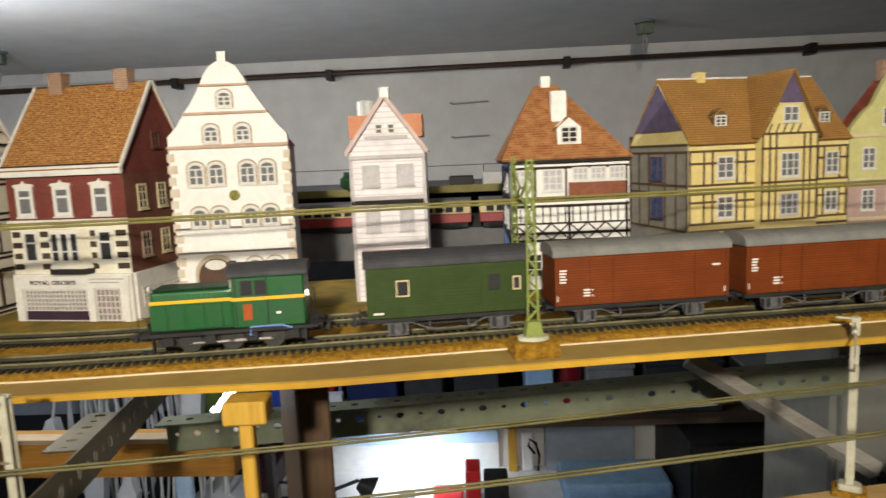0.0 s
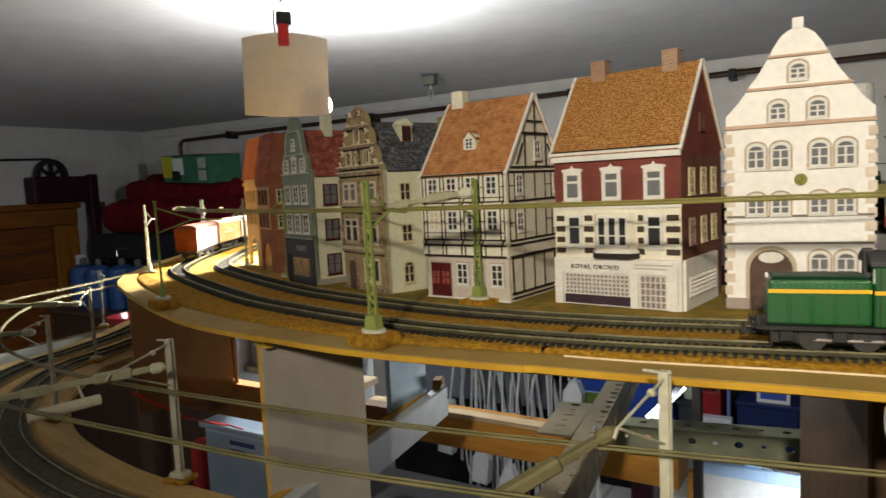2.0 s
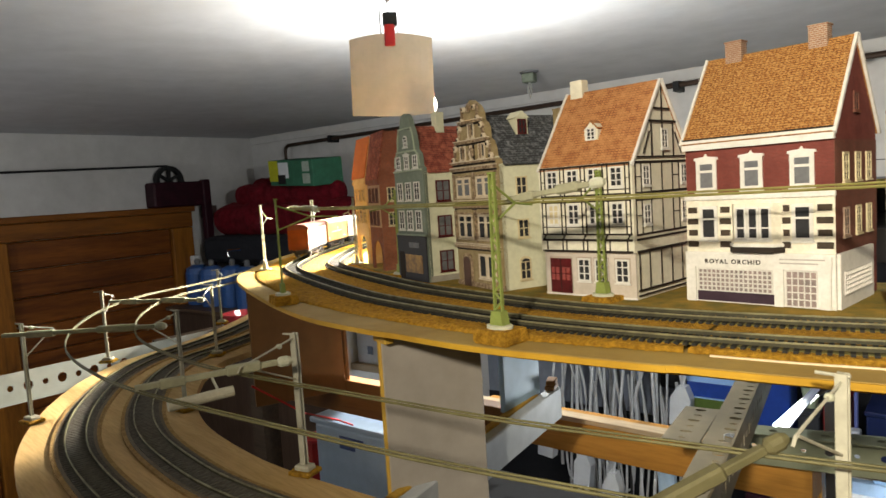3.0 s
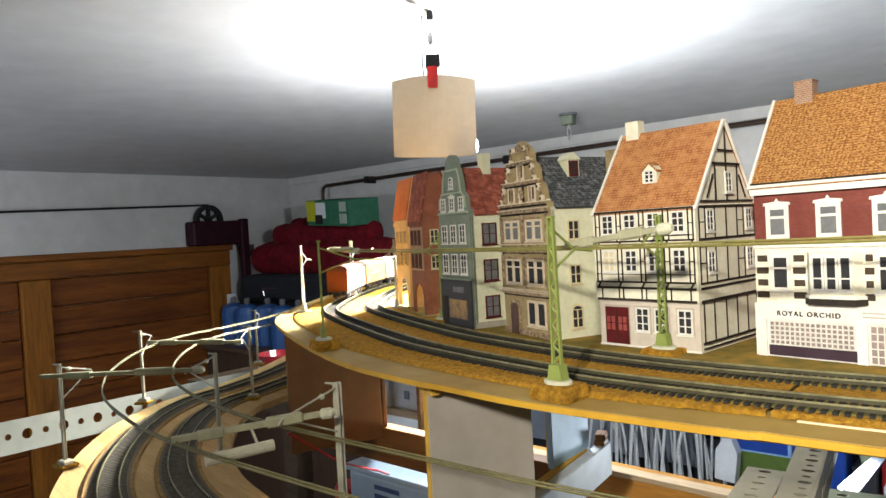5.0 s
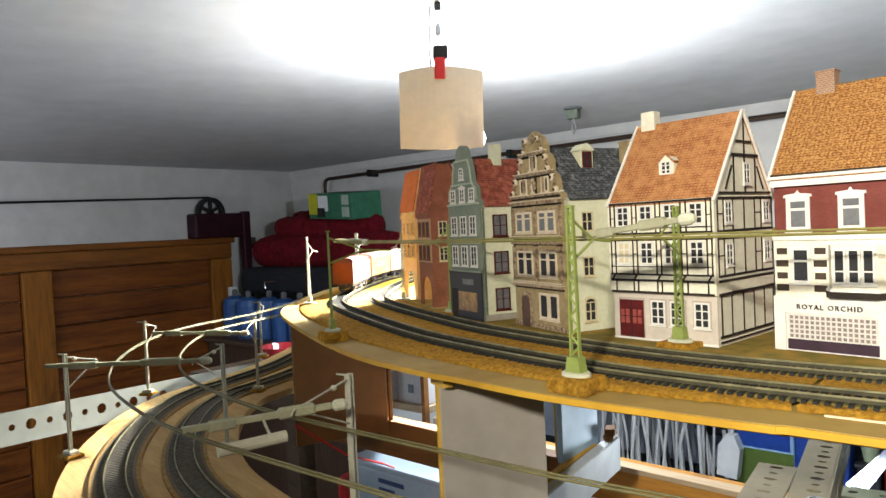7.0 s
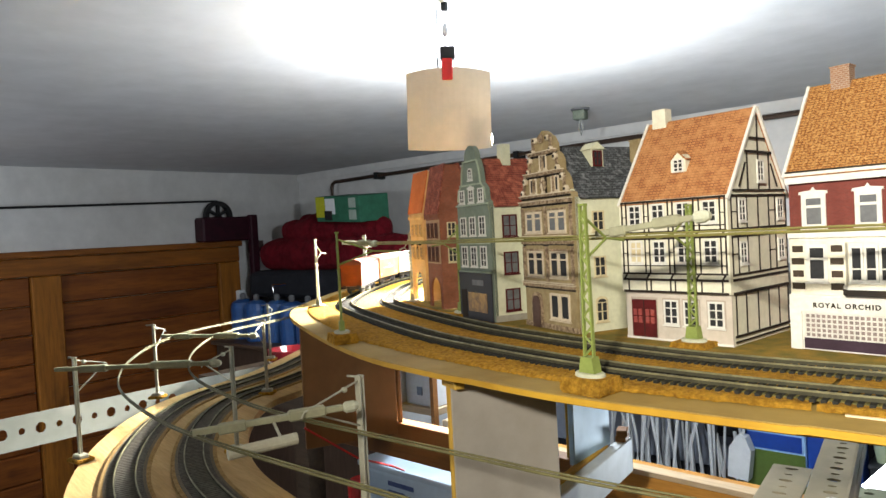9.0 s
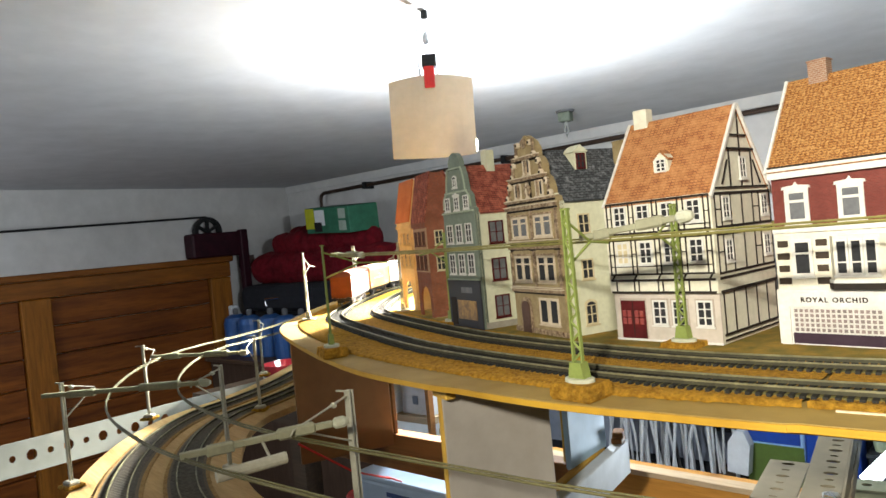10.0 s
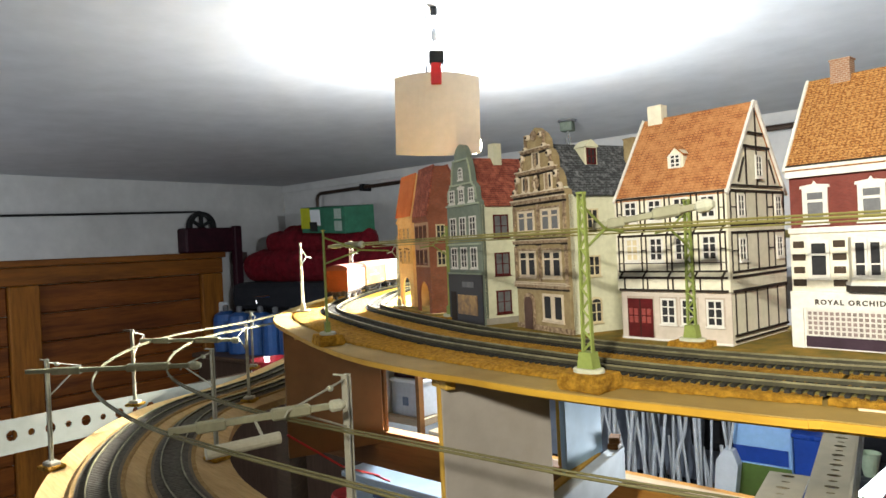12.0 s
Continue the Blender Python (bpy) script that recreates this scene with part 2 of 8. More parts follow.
def spline(controls, step):
    """A smooth plan line through its control points, as even points."""
    ps = [Vector((*c, 0)) for c in controls]
    ps = [2 * ps[0] - ps[1]] + ps + [2 * ps[-1] - ps[-2]]
    raw = []
    for i in range(1, len(ps) - 2):
        a, b, c, d = ps[i - 1:i + 3]
        for k in range(24):
            t = k / 24
            raw.append(0.5 * ((2 * b) + (c - a) * t + (2 * a - 5 * b + 4 * c - d) * t * t + (3 * b - a - 3 * c + d) * t ** 3))
    raw.append(ps[-2])
    for _ in range(10):
        raw = [raw[0]] + [(raw[i - 1] + raw[i] * 2 + raw[i + 1]) / 4 for i in range(1, len(raw) - 1)] + [raw[-1]]
    out, need = [raw[0]], step
    for a, b in zip(raw, raw[1:]):
        length = (b - a).length
        while need <= length:
            out.append(a + (b - a) * (need / length))
            need += step
        need -= length
    return out


def side_of(line, i):
    d = (line[min(i + 1, len(line) - 1)] - line[max(i - 1, 0)]).normalized()
    return d, Vector((d.y, -d.x, 0))


def ribbon(bm, line, o0, o1, z0, z1, first=0, last=None, every=1):
    """A bar swept along a plan line, between two offsets to its right-hand side."""
    last = len(line) - 1 if last is None else last
    rings = []
    for i in list(range(first, last, every)) + [last]:
        _, s = side_of(line, i)
        a, b = (o(line[i].x) if callable(o) else o for o in (o0, o1))
        rings.append([bm.verts.new(line[i] + s * o + Vector((0, 0, z))) for o, z in ((a, z0), (b, z0), (b, z1), (a, z1))])
    for a, b in zip(rings, rings[1:]):
        for k in range(4):
            bm.faces.new((a[k], a[(k + 1) % 4], b[(k + 1) % 4], b[k]))
    bm.faces.new(rings[0][::-1]), bm.faces.new(rings[-1])
    return bm


# ---- room ----
TURN_ROOM, CORNER = 8.7, (-3.77, 2.0)
ROOM = pose(*CORNER, 0, 0, 0, TURN_ROOM)
FLOOR_Z, CEIL_Z = -0.48, 1.90


def room_box(name, label, material, *d, category="", kind="structure"):
    return tagged(part(name, boxes(d), material, None, "", ROOM), label, category, kind=kind)


room_box("wall_north", "white plastered garage wall behind the layout", PLASTER, 0, 6.6, 0, 0.2, FLOOR_Z, CEIL_Z, category="wall")
room_box("wall_west", "white plastered wall round the wooden door", PLASTER, -0.2, 0, -4.4, 0.2, FLOOR_Z, CEIL_Z, category="wall")
room_box("wall_south", "plain plastered garage wall", PLASTER, 0, 6.6, -4.6, -4.4, FLOOR_Z, CEIL_Z, category="wall")
room_box("wall_east", "plain plastered garage wall", PLASTER, 6.6, 6.8, -4.6, 0.2, FLOOR_Z, CEIL_Z, category="wall")
room_box("floor", "grey screed garage floor", CONCRETE, -0.2, 6.8, -4.6, 0.2, FLOOR_Z - 0.1, FLOOR_Z, category="floor")
room_box("ceiling", "white painted low garage ceiling", CEILING, -0.2, 6.8, -4.6, 0.2, CEIL_Z, CEIL_Z + 0.1, category="ceiling")

# ---- the upper level: board, cork, two tracks ----
EDGE = [(0.50, 0.745), (0.30, 0.672), (0.138, 0.617), (-0.078, 0.550), (-0.272, 0.488), (-0.361, 0.463), (-0.46, 0.448), (-0.54, 0.446), (-0.651, 0.456),
        (-0.745, 0.474), (-0.926, 0.530), (-1.03, 0.573), (-1.10, 0.625), (-1.18, 0.70), (-1.26, 0.785), (-1.34, 0.89), (-1.40, 1.03), (-1.43, 1.25)]
LINE = spline(EDGE, 0.005)
Z_BOARD, Z_LATH, Z_CORK, Z_SLEEPER, Z_RAIL = 1.4430, 1.4424, 1.4466, 1.4484, 1.4510
NEAR, FAR = 0.013, 0.071


def on_line(x, offset=0.0, z=0.0):
    """A place on the upper line by its x: point, heading and side."""
    i = min(range(len(LINE)), key=lambda k: abs(LINE[k].x - x))
    d, s = side_of(LINE, i)
    return LINE[i] + s * offset + Vector((0, 0, z)), d, s


board = thing("layout_board", "yellow-painted plywood layout board carrying two tracks and houses", "board", kind="structure")
cut = min(range(len(LINE)), key=lambda k: abs(LINE[k].x + 0.392))


def between(x, table):
    """The value at x of a plan offset given at a few places."""
    for (a, u), (b, v) in zip(table, table[1:]):
        if x >= b:
            return u + (v - u) * min(1, max(0, (a - x) / (a - b)))
    return table[-1][1]


def fascia(x):
    return between(x, ((0.6, -0.042), (-0.19, -0.042), (-0.27, -0.033), (-0.33, -0.030), (-0.39, -0.029), (-0.395, -0.031), (-0.45, -0.034), (-0.52, -0.0415), (-0.58, -0.045), (-0.60, -0.049), (-0.67, -0.055), (-0.80, -0.058), (-1.5, -0.059)))


def cork_front(x):
    return between(x, ((0.6, -0.0115), (-0.19, -0.0115), (-0.27, -0.0065), (-0.39, -0.0048), (-0.455, -0.0120), (-0.49, -0.016), (-0.545, -0.019), (-0.62, -0.0235), (-0.71, -0.029), (-0.765, -0.036), (-1.5, -0.036)))


def back_edge(x):
    return 0.245 - 0.115 * min(1, max(0, (-x - 0.975) / 0.06))


for a, b, shift in ((0, cut, 0.0), (cut, len(LINE) - 1, 0.0005)):
    front = lambda x, q=shift: fascia(x) - q
    part("board_top", ribbon(B(), LINE, front, back_edge, Z_LATH + 0.0001, Z_BOARD, a, b, 1), PLY_TAN, board, "dusty tan plywood top")
    part("edge_lath", ribbon(B(), LINE, lambda x, q=shift: fascia(x) - q - 0.0007, lambda x: fascia(x) + 0.010, Z_LATH - 0.0019, Z_LATH, a, b, 1), PLY, board, "yellow painted lath along the edge")
    part("edge_lath", ribbon(B(), LINE, lambda x, q=shift: fascia(x) - q - 0.0002, lambda x: fascia(x) + 0.010, Z_LATH - 0.0036, Z_LATH - 0.0020, a, b, 1), PLY, board)
    part("board_underside", ribbon(B(), LINE, lambda x: fascia(x) + 0.012, back_edge, 1.4346, Z_LATH - 0.0001, a, b, 2), PLY, board)
part("white_strip", ribbon(B(), LINE, lambda x: cork_front(x) - 0.0022, lambda x: cork_front(x) - 0.0008, Z_BOARD + 0.0001, Z_BOARD + 0.0010, 0, cut - 3, 2), PALE_EDGE, board, "whitish splintered strip along the cork")
# the cork strip: a crumbly front slope and a flat bed
FINE = spline(EDGE, 0.0022)
for a, b in ((0, min(range(len(FINE)), key=lambda k: abs(FINE[k].x + 0.391))), (min(range(len(FINE)), key=lambda k: abs(FINE[k].x + 0.393)), len(FINE) - 1)):
    cork, rows = B(), []
    for i in range(a, b + 1):
        _, s = side_of(FINE, i)
        f = cork_front(FINE[i].x)
        ring = []
        for k, (o, z) in enumerate(((f + 0.004, Z_BOARD - 0.0002), (f, Z_BOARD + 0.0004), (f * 0.96, Z_CORK - 0.0016), (f * 0.80, Z_CORK - 0.0004), (f * 0.5 - 0.001, Z_CORK), (-0.0022, Z_CORK), (0.05, Z_CORK), (0.098, Z_CORK))):
            p = FINE[i] + s * o + Vector((0, 0, z))
            if 0 < k < 6:
                g = p * 330
                q = p * 900
                p += s * (noise.noise(g) * 0.0011 + noise.noise(q) * 0.0006) + Vector((0, 0, noise.noise(g + Vector((9, 0, 0))) * 0.0006 + noise.noise(q + Vector((5, 0, 0))) * 0.0006))
            ring.append(cork.verts.new(p))
        rows.append(ring)
    for p, q in zip(rows, rows[1:]):
        for k in range(7):
            cork.faces.new((p[k], p[k + 1], q[k + 1], q[k]))
    part("cork_roadbed", cork, CORK, board, "crumbly yellow cork strip")
ground = B()
ribbon(ground, LINE, 0.0985, lambda x: back_edge(x) - 0.002, Z_BOARD + 0.0001, Z_CORK + 0.0004, 0, None, 3)
part("ground_scatter", ground, GRASS, board, "yellow and moss green scatter")


def track(label, line, offset, z_sleeper, z_rail, single, pitch=0.0050, bed=None, tie=SLEEPER, wide=0.0100):
    t = thing("railway_track", label, "model track")
    step = (line[1] - line[0]).length
    for o in (-0.0083, 0.0083):
        rail = part("rail", ribbon(B(), line, offset + o - 0.00035, offset + o + 0.00035, z_sleeper - 0.0002, z_rail - 0.0009, 0, None, 2), RAIL_WEB, t, "dull dark rail web")
        part("rail_head", ribbon(B(), line, offset + o - 0.00055, offset + o + 0.00055, z_rail - 0.0009, z_rail, 0, None, 2), RAIL, rail, "worn nickel rail head")
    part("ballast", ribbon(B(), line, offset - wide, offset + wide, z_sleeper - 0.0021, z_sleeper - 0.0013, 0, None, 2), bed or BALLAST, t)
    me = bpy.data.meshes.new("sleeper")
    one = boxes((-0.0012, 0.0012, -0.0138, 0.0138, -0.0021, -0.0004))
    one.to_mesh(me), one.free()
    me.materials.append(tie)
    joined = B()
    count, travelled = 0, 0.0
    for i in range(1, len(line)):
        travelled += step
        d, s = side_of(line, i)
        while travelled >= pitch:
            travelled -= pitch
            at = line[i].lerp(line[i - 1], travelled / step)
            m = Matrix.Translation(at + s * offset + Vector((0, 0, z_sleeper))) @ Matrix.Rotation(math.atan2(d.y, d.x), 4, "Z")
            if single and count < 290 and line[i].x < 0.02:
                link("sleeper", me, t, "", m)
                count += 1
            else:
                box(joined, -0.0012, 0.0012, -0.0138, 0.0138, -0.0021, -0.0004, m)
    rest = part("sleeper_bed", joined, tie, t)
    tagged(rest, kind="stuff")
    return t


track("black-sleepered model track along the board edge", LINE, NEAR, Z_SLEEPER, Z_RAIL, True)
track("black-sleepered model track in front of the houses", LINE, FAR, Z_SLEEPER, Z_RAIL, False)

# ---- the lower level ----
Z_LOW = 1.345
LOW = spline([(0.60, 0.66), (0.32, 0.545), (0.12, 0.470), (-0.06, 0.400), (-0.22, 0.345), (-0.40, 0.292), (-0.50, 0.272), (-0.64, 0.249), (-0.73, 0.246), (-0.826, 0.255),
              (-0.914, 0.280), (-1.00, 0.320), (-1.075, 0.370), (-1.13, 0.430), (-1.158, 0.494), (-1.20, 0.57), (-1.26, 0.645), (-1.36, 0.76)], 0.005)
low = thing("lower_board", "bare wooden lower level board under two curved tracks", "board", kind="structure")
RAW = wood("bare plywood", (0.50, 0.34, 0.15), (0.38, 0.24, 0.09), 4.0, 0.75, 0)
part("board_top", ribbon(B(), LOW, -0.045, 0.105, Z_LOW - 0.012, Z_LOW - 0.004, 0, None, 4), RAW, low)
for o in (0.0, 0.056):
    part("cork_roadbed", ribbon(B(), LOW, o - 0.020, o + 0.020, Z_LOW - 0.004, Z_LOW - 0.0018, 0, None, 3), surface("brown cork roadbed", (0.38, 0.24, 0.09), (0.27, 0.16, 0.055), 200, 0.9, bump=0.8, depth=0.0015), low)
DARK_BED = surface("dusty dark track bed", (0.13, 0.105, 0.075), (0.18, 0.145, 0.10), 300, 0.95, bump=0.8, depth=0.001)
track("grey model track on the lower level's outer curve", LOW, 0.0, Z_LOW, Z_LOW + 0.0026, False, bed=DARK_BED, tie=SLEEPER_GREY, wide=0.0165)
track("grey model track on the lower level's inner curve", LOW, 0.056, Z_LOW, Z_LOW + 0.0026, False, bed=DARK_BED, tie=SLEEPER_GREY, wide=0.0165)


# ---- catenary masts and wires ----
def lattice_mast(label, x, y, z, h, heading, arm, material=MAST_GREEN, foot=True, slim=1.0):
    """A tapered lattice mast: two flanges with zigzag lacing, a foot block and a bracket arm over the track."""
    t = thing("catenary_mast", label, "catenary mast", Matrix.Translation((x, y, z)) @ Matrix.Rotation(heading, 4, "Z"), "catenary masts of the upper level")
    w0, w1 = 0.0042 * slim, 0.0026 * slim
    for s in (-1, 1):
        bm = B()
        prism(bm, [(s * w0, 0.010), (s * (w0 - 0.0010), 0.010), (s * (w1 - 0.0010), h), (s * w1, h)], -0.0014 * slim, 0.0014 * slim)
        part("flange", bm, material, t)
    n = 15
    for i in range(n):
        z0, z1 = 0.011 + (h - 0.012) * i / n, 0.011 + (h - 0.012) * (i + 1) / n
        a, b = w0 + (w1 - w0) * i / n - 0.0006, w0 + (w1 - w0) * (i + 1) / n - 0.0006
        bm = B()
        tube(bm, [(a if i % 2 else -a, 0, z0), (-b if i % 2 else b, 0, z1)], 0.00075, 4)
        part("lacing", bm, material, t)
    part("cap", boxes((-w1, w1, -0.0018, 0.0018, h, h + 0.0012)), material, t)
    if foot:
        bm = B()
        prism(bm, [(k * slim, v) for k, v in ((-0.0064, 0.001), (0.0064, 0.001), (0.0054, 0.0060), (0.0044, 0.0105), (-0.0044, 0.0105), (-0.0054, 0.0060))], -0.0042 * slim, 0.0042 * slim)
        part("foot", bm, material, t, "green foot casting")
        bm = B()
        lathe(bm, [(0.0092, -0.0004), (0.0092, 0.0012), (0.0084, 0.0018)], 20, Matrix.Diagonal((1, 0.75, 1, 1)))
        part("foot_plate", bm, FOOT_WHITE, t, "cream foot plate")
    if arm:
        bm = B()
        tube(bm, [(0, 0, h * 0.94), (0, arm * 0.55, h * 0.80), (0, arm, h * 0.78)], 0.0008)
        tube(bm, [(0, 0, h * 0.68), (0, arm * 0.55, h * 0.80)], 0.0008)
        part("bracket_arm", bm, material, t)
    return t


def cork_pad(x, y, z, r, heading, high):
    bm = boxes((-r, r, -r * 0.8, r * 0.8, 0, high))
    bmesh.ops.subdivide_edges(bm, edges=bm.edges[:], cuts=4, use_grid_fill=True)
    for v in bm.verts:
        k = max(abs(v.co.x) / r, abs(v.co.y) / (r * 0.8))
        if 0.0005 < v.co.z < high - 0.0005:
            v.co += Vector((v.co.x, v.co.y, 0)) * 0.12 * (k > 0.95) * (1 - v.co.z / high)
            v.co += Vector((noise.noise(v.co * 300 + Vector((x, 0, 0)) * 90), noise.noise(v.co * 310 + Vector((3, 0, 0))), noise.noise(v.co * 350))) * 0.0012
    tagged(part("cork_pad", bm, CORK, None, "", Matrix.Translation((x, y, z)) @ Matrix.Rotation(heading, 4, "Z")), "crumbly yellow cork block under a mast", "cork block", "cork blocks under masts")


for x, off, h, arm, slim, pad in ((-0.4975, -0.0255, 0.0955, 0.0385, 0.84, 0.0092), (-0.067, -0.0265, 0.1015, 0.0395, 0.84, 0.0092), (-0.768, -0.0505, 0.0890, 0.0600, 0.50, 0.0088), (-0.5135, 0.1110, 0.0955, -0.04, 0.80, 0.0076), (-0.8276, 0.095, 0.092, -0.03, 0.60, 0.0076), (-0.05, 0.108, 0.104, -0.04, 0.72, 0.0076), (0.34, -0.0265, 0.1015, 0.0395, 0.84, 0.0092)):
    p, d, s = on_line(x, off)
    head = math.atan2(d.y, d.x) + math.pi
    cork_pad(p.x, p.y, Z_BOARD + 0.0001, 0.0125, head, pad)
    lattice_mast("pale green lattice catenary mast on a cork block", p.x, p.y, Z_BOARD + pad + 0.0005, h, head, arm, slim=slim)

for x, y, h in ((-1.062, 0.566, 0.088), (-1.205, 0.738, 0.090), (-0.978, 0.660, 0.090)):
    cork_pad(x, y, Z_BOARD, 0.011, 0.6, Z_CORK - Z_BOARD + 0.0006)
    lattice_mast("pale lit lattice catenary mast on the far curve", x, y, Z_CORK + 0.0008, h, 0.6, 0.03 if x < -1 else -0.04, FOOT_WHITE, True, 0.5 if x > -1.1 else 0.9)

wire = thing("overhead_wire", "yellow-green catenary wires over the upper track", "overhead wire")
cutw = min(range(len(LINE)), key=lambda k: abs(LINE[k].x + 1.10))
for o, z, r in ((NEAR, 1.5285, 0.0009), (NEAR, 1.5303, 0.0007), (FAR, 1.5268, 0.0006)):
    part("wire", tube(B(), [LINE[i] + side_of(LINE, i)[1] * o + Vector((0, 0, z)) for i in range(0, cutw, 4)], r), WIRE, wire)

# ---- card houses ----
Z0 = Z_CORK + 0.0008
PANE_DARK = surface("dark printed pane", (0.016, 0.016, 0.018), (0.035, 0.035, 0.037), 90, 0.75, bump=0)
PANE_GREY = surface("grey printed pane", (0.10, 0.105, 0.115), (0.18, 0.18, 0.185), 90, 0.75, bump=0)
WHITE_TRIM = surface("white printed trim", (0.70, 0.68, 0.63), (0.60, 0.58, 0.53), 60, 0.7)
CREAM_TRIM = surface("cream printed trim", (0.66, 0.56, 0.36), (0.5, 0.42, 0.26), 60, 0.6)
TIMBER = surface("black-brown timber print", (0.018, 0.014, 0.012), (0.035, 0.026, 0.02), 60, 0.8)
MAROON = surface("maroon door print", (0.10, 0.010, 0.011), (0.055, 0.007, 0.007), 60, 0.5)
BROWN_DOOR = surface("brown door print", (0.10, 0.055, 0.04), (0.07, 0.04, 0.03), 60, 0.6)
TILE_ORANGE = coursed("orange pantile print", (0.42, 0.18, 0.068), (0.30, 0.115, 0.040), (0.18, 0.07, 0.028), 0.0030, 0.0020, 0.0003, dirt=(0.47, 0.225, 0.09), patch=130, low=0.4, high=0.75)
TILE_BROWN = coursed("ochre pantile print", (0.39, 0.175, 0.045), (0.27, 0.105, 0.025), (0.14, 0.052, 0.014), 0.0026, 0.0017, 0.0004, dirt=(0.50, 0.28, 0.105), patch=620, low=0.44, high=0.70)
TILE_RED = coursed("red plain tile print", (0.36, 0.085, 0.05), (0.25, 0.05, 0.032), (0.10, 0.03, 0.02), 0.0026, 0.0020, 0.0004, dirt=(0.46, 0.15, 0.09), patch=150, low=0.45, high=0.75)
SLATE = coursed("grey slate print", (0.085, 0.09, 0.095), (0.04, 0.043, 0.047), (0.02, 0.02, 0.022), 0.0050, 0.0022, 0.0003, dirt=(0.20, 0.205, 0.215), patch=230, low=0.50, high=0.72)
TILE_OLIVE = coursed("ochre-brown tile print", (0.46, 0.25, 0.075), (0.38, 0.20, 0.06), (0.2, 0.09, 0.025), 0.0026, 0.0020, 0.0003)


def house(label, fl, fr, group="card houses along the track"):
    fl, fr = Vector((*fl, Z0)), Vector((*fr, Z0))
    ang = math.atan2(fr.y - fl.y, fr.x - fl.x)
    h = thing("card_house", label, "model house", Matrix.Translation(fl) @ Matrix.Rotation(ang, 4, "Z"), group)
    return h, (fr - fl).length


def on_face(face, u, z, width, out=0.0):
    if face == "front":
        return pose(u, -out, z)
    if face == "right":
        return pose(width + out, u, z, 0, 0, 90)
    return pose(-out, u, z, 0, 0, -90)


WINDOW_MESHES = {}


def window(h, face, u, z, width, w, hh, nx=2, nz=3, frame=None, pane=None, arch=False, hood=False, sill=True, bar=0.0013, out=0.0, transom=0.0, rim=None):
    """A printed casement window, centred at u with its foot at z on one face of a house."""
    frame, pane = frame or WHITE_TRIM, pane or PANE_DARK
    key = (w, hh, nx, nz, frame.name, pane.name, arch, hood, sill, bar, transom, rim.name if rim else "")
    if key not in WINDOW_MESHES:
        a, b = w / 2, bar
        pieces = []

        def keep(name, bm, material):
            bmesh.ops.recalc_face_normals(bm, faces=bm.faces)
            me = bpy.data.meshes.new(name)
            bm.to_mesh(me), bm.free()
            me.materials.append(material)
            pieces.append((name, me))

        ring = B()
        loops = [[ring.verts.new((x, y, z)) for x, z in ((-p, q), (p, q), (p, hh - q), (-p, hh - q))] for p, q, y in ((a, 0, 0), (a, 0, -0.0010), (a - b, b, -0.0010), (a - b, b, 0))]
        for m in range(4):
            for k in range(4):
                ring.faces.new((loops[m][k], loops[m][(k + 1) % 4], loops[(m + 1) % 4][(k + 1) % 4], loops[(m + 1) % 4][k]))
        keep("window", ring, frame)
        keep("pane", boxes((-a + b * 0.5, a - b * 0.5, -0.0004, 0, b * 0.5, hh - b * 0.5)), pane)
        for n in range(1, nx):
            x = -a + w * n / nx
            keep("muntin", boxes((x - b * 0.4, x + b * 0.4, -0.0008, 0, b, hh - b)), frame)
        for n in range(1, nz):
            keep("muntin", boxes((-a + b, a - b, -0.0007, 0, hh * n / nz - b * 0.3, hh * n / nz + b * 0.3)), frame)
        if transom:
            keep("transom", boxes((-a + b, a - b, -0.0008, 0, hh * transom - b * 0.32, hh * transom + b * 0.32)), frame)
        if sill:
            keep("sill", boxes((-a - 0.0008, a + 0.0008, -0.0018, 0, -0.0012, -0.0001)), frame)
        if arch:
            keep("arch", prism(B(), [(a * 1.05 * math.cos(math.pi * n / 10), hh + a * 0.7 * math.sin(math.pi * n / 10)) for n in range(11)], -0.0009, 0), frame)
            keep("fanlight", prism(B(), [(a * 0.7 * math.cos(math.pi * n / 10), hh - b * 0.4 + a * 0.45 * math.sin(math.pi * n / 10)) for n in range(11)], -0.00115, -0.00095), pane)
        if rim:
            k = a + 0.0012
            keep("surround", prism(B(), [(-k, -0.0014), (k, -0.0014), (k, hh)] + [(k * math.cos(math.pi * n / 10), hh + k * 0.78 * math.sin(math.pi * n / 10)) for n in range(1, 10)] + [(-k, hh)], -0.0003, 0.0001), rim)
        if hood:
            keep("hood", prism(B(), [(-a - 0.0014, hh), (a + 0.0014, hh), (a + 0.0010, hh + 0.0018), (0.0012, hh + 0.0026), (0, hh + 0.0046), (-0.0012, hh + 0.0026), (-a - 0.0010, hh + 0.0018)], -0.0014, 0), frame)
        WINDOW_MESHES[key] = pieces
    pieces = WINDOW_MESHES[key]
    ob = link("window", pieces[0][1], h, "", on_face(face, u, z, width, out))
    for name, me in pieces[1:]:
        link(name, me, ob)
    return ob


def face_part(name, h, face, width, pieces, material, label="", out=0.0):
    """Lay flat pieces on a face of a house, each as a part of its own."""
    for bm in pieces:
        part(name, bm, material, h, label, on_face(face, 0, 0, width, out))


def each(name, dims, material, parent, label=""):
    """One part for each box."""
    for d in dims:
        part(name, boxes(d), material, parent, label)


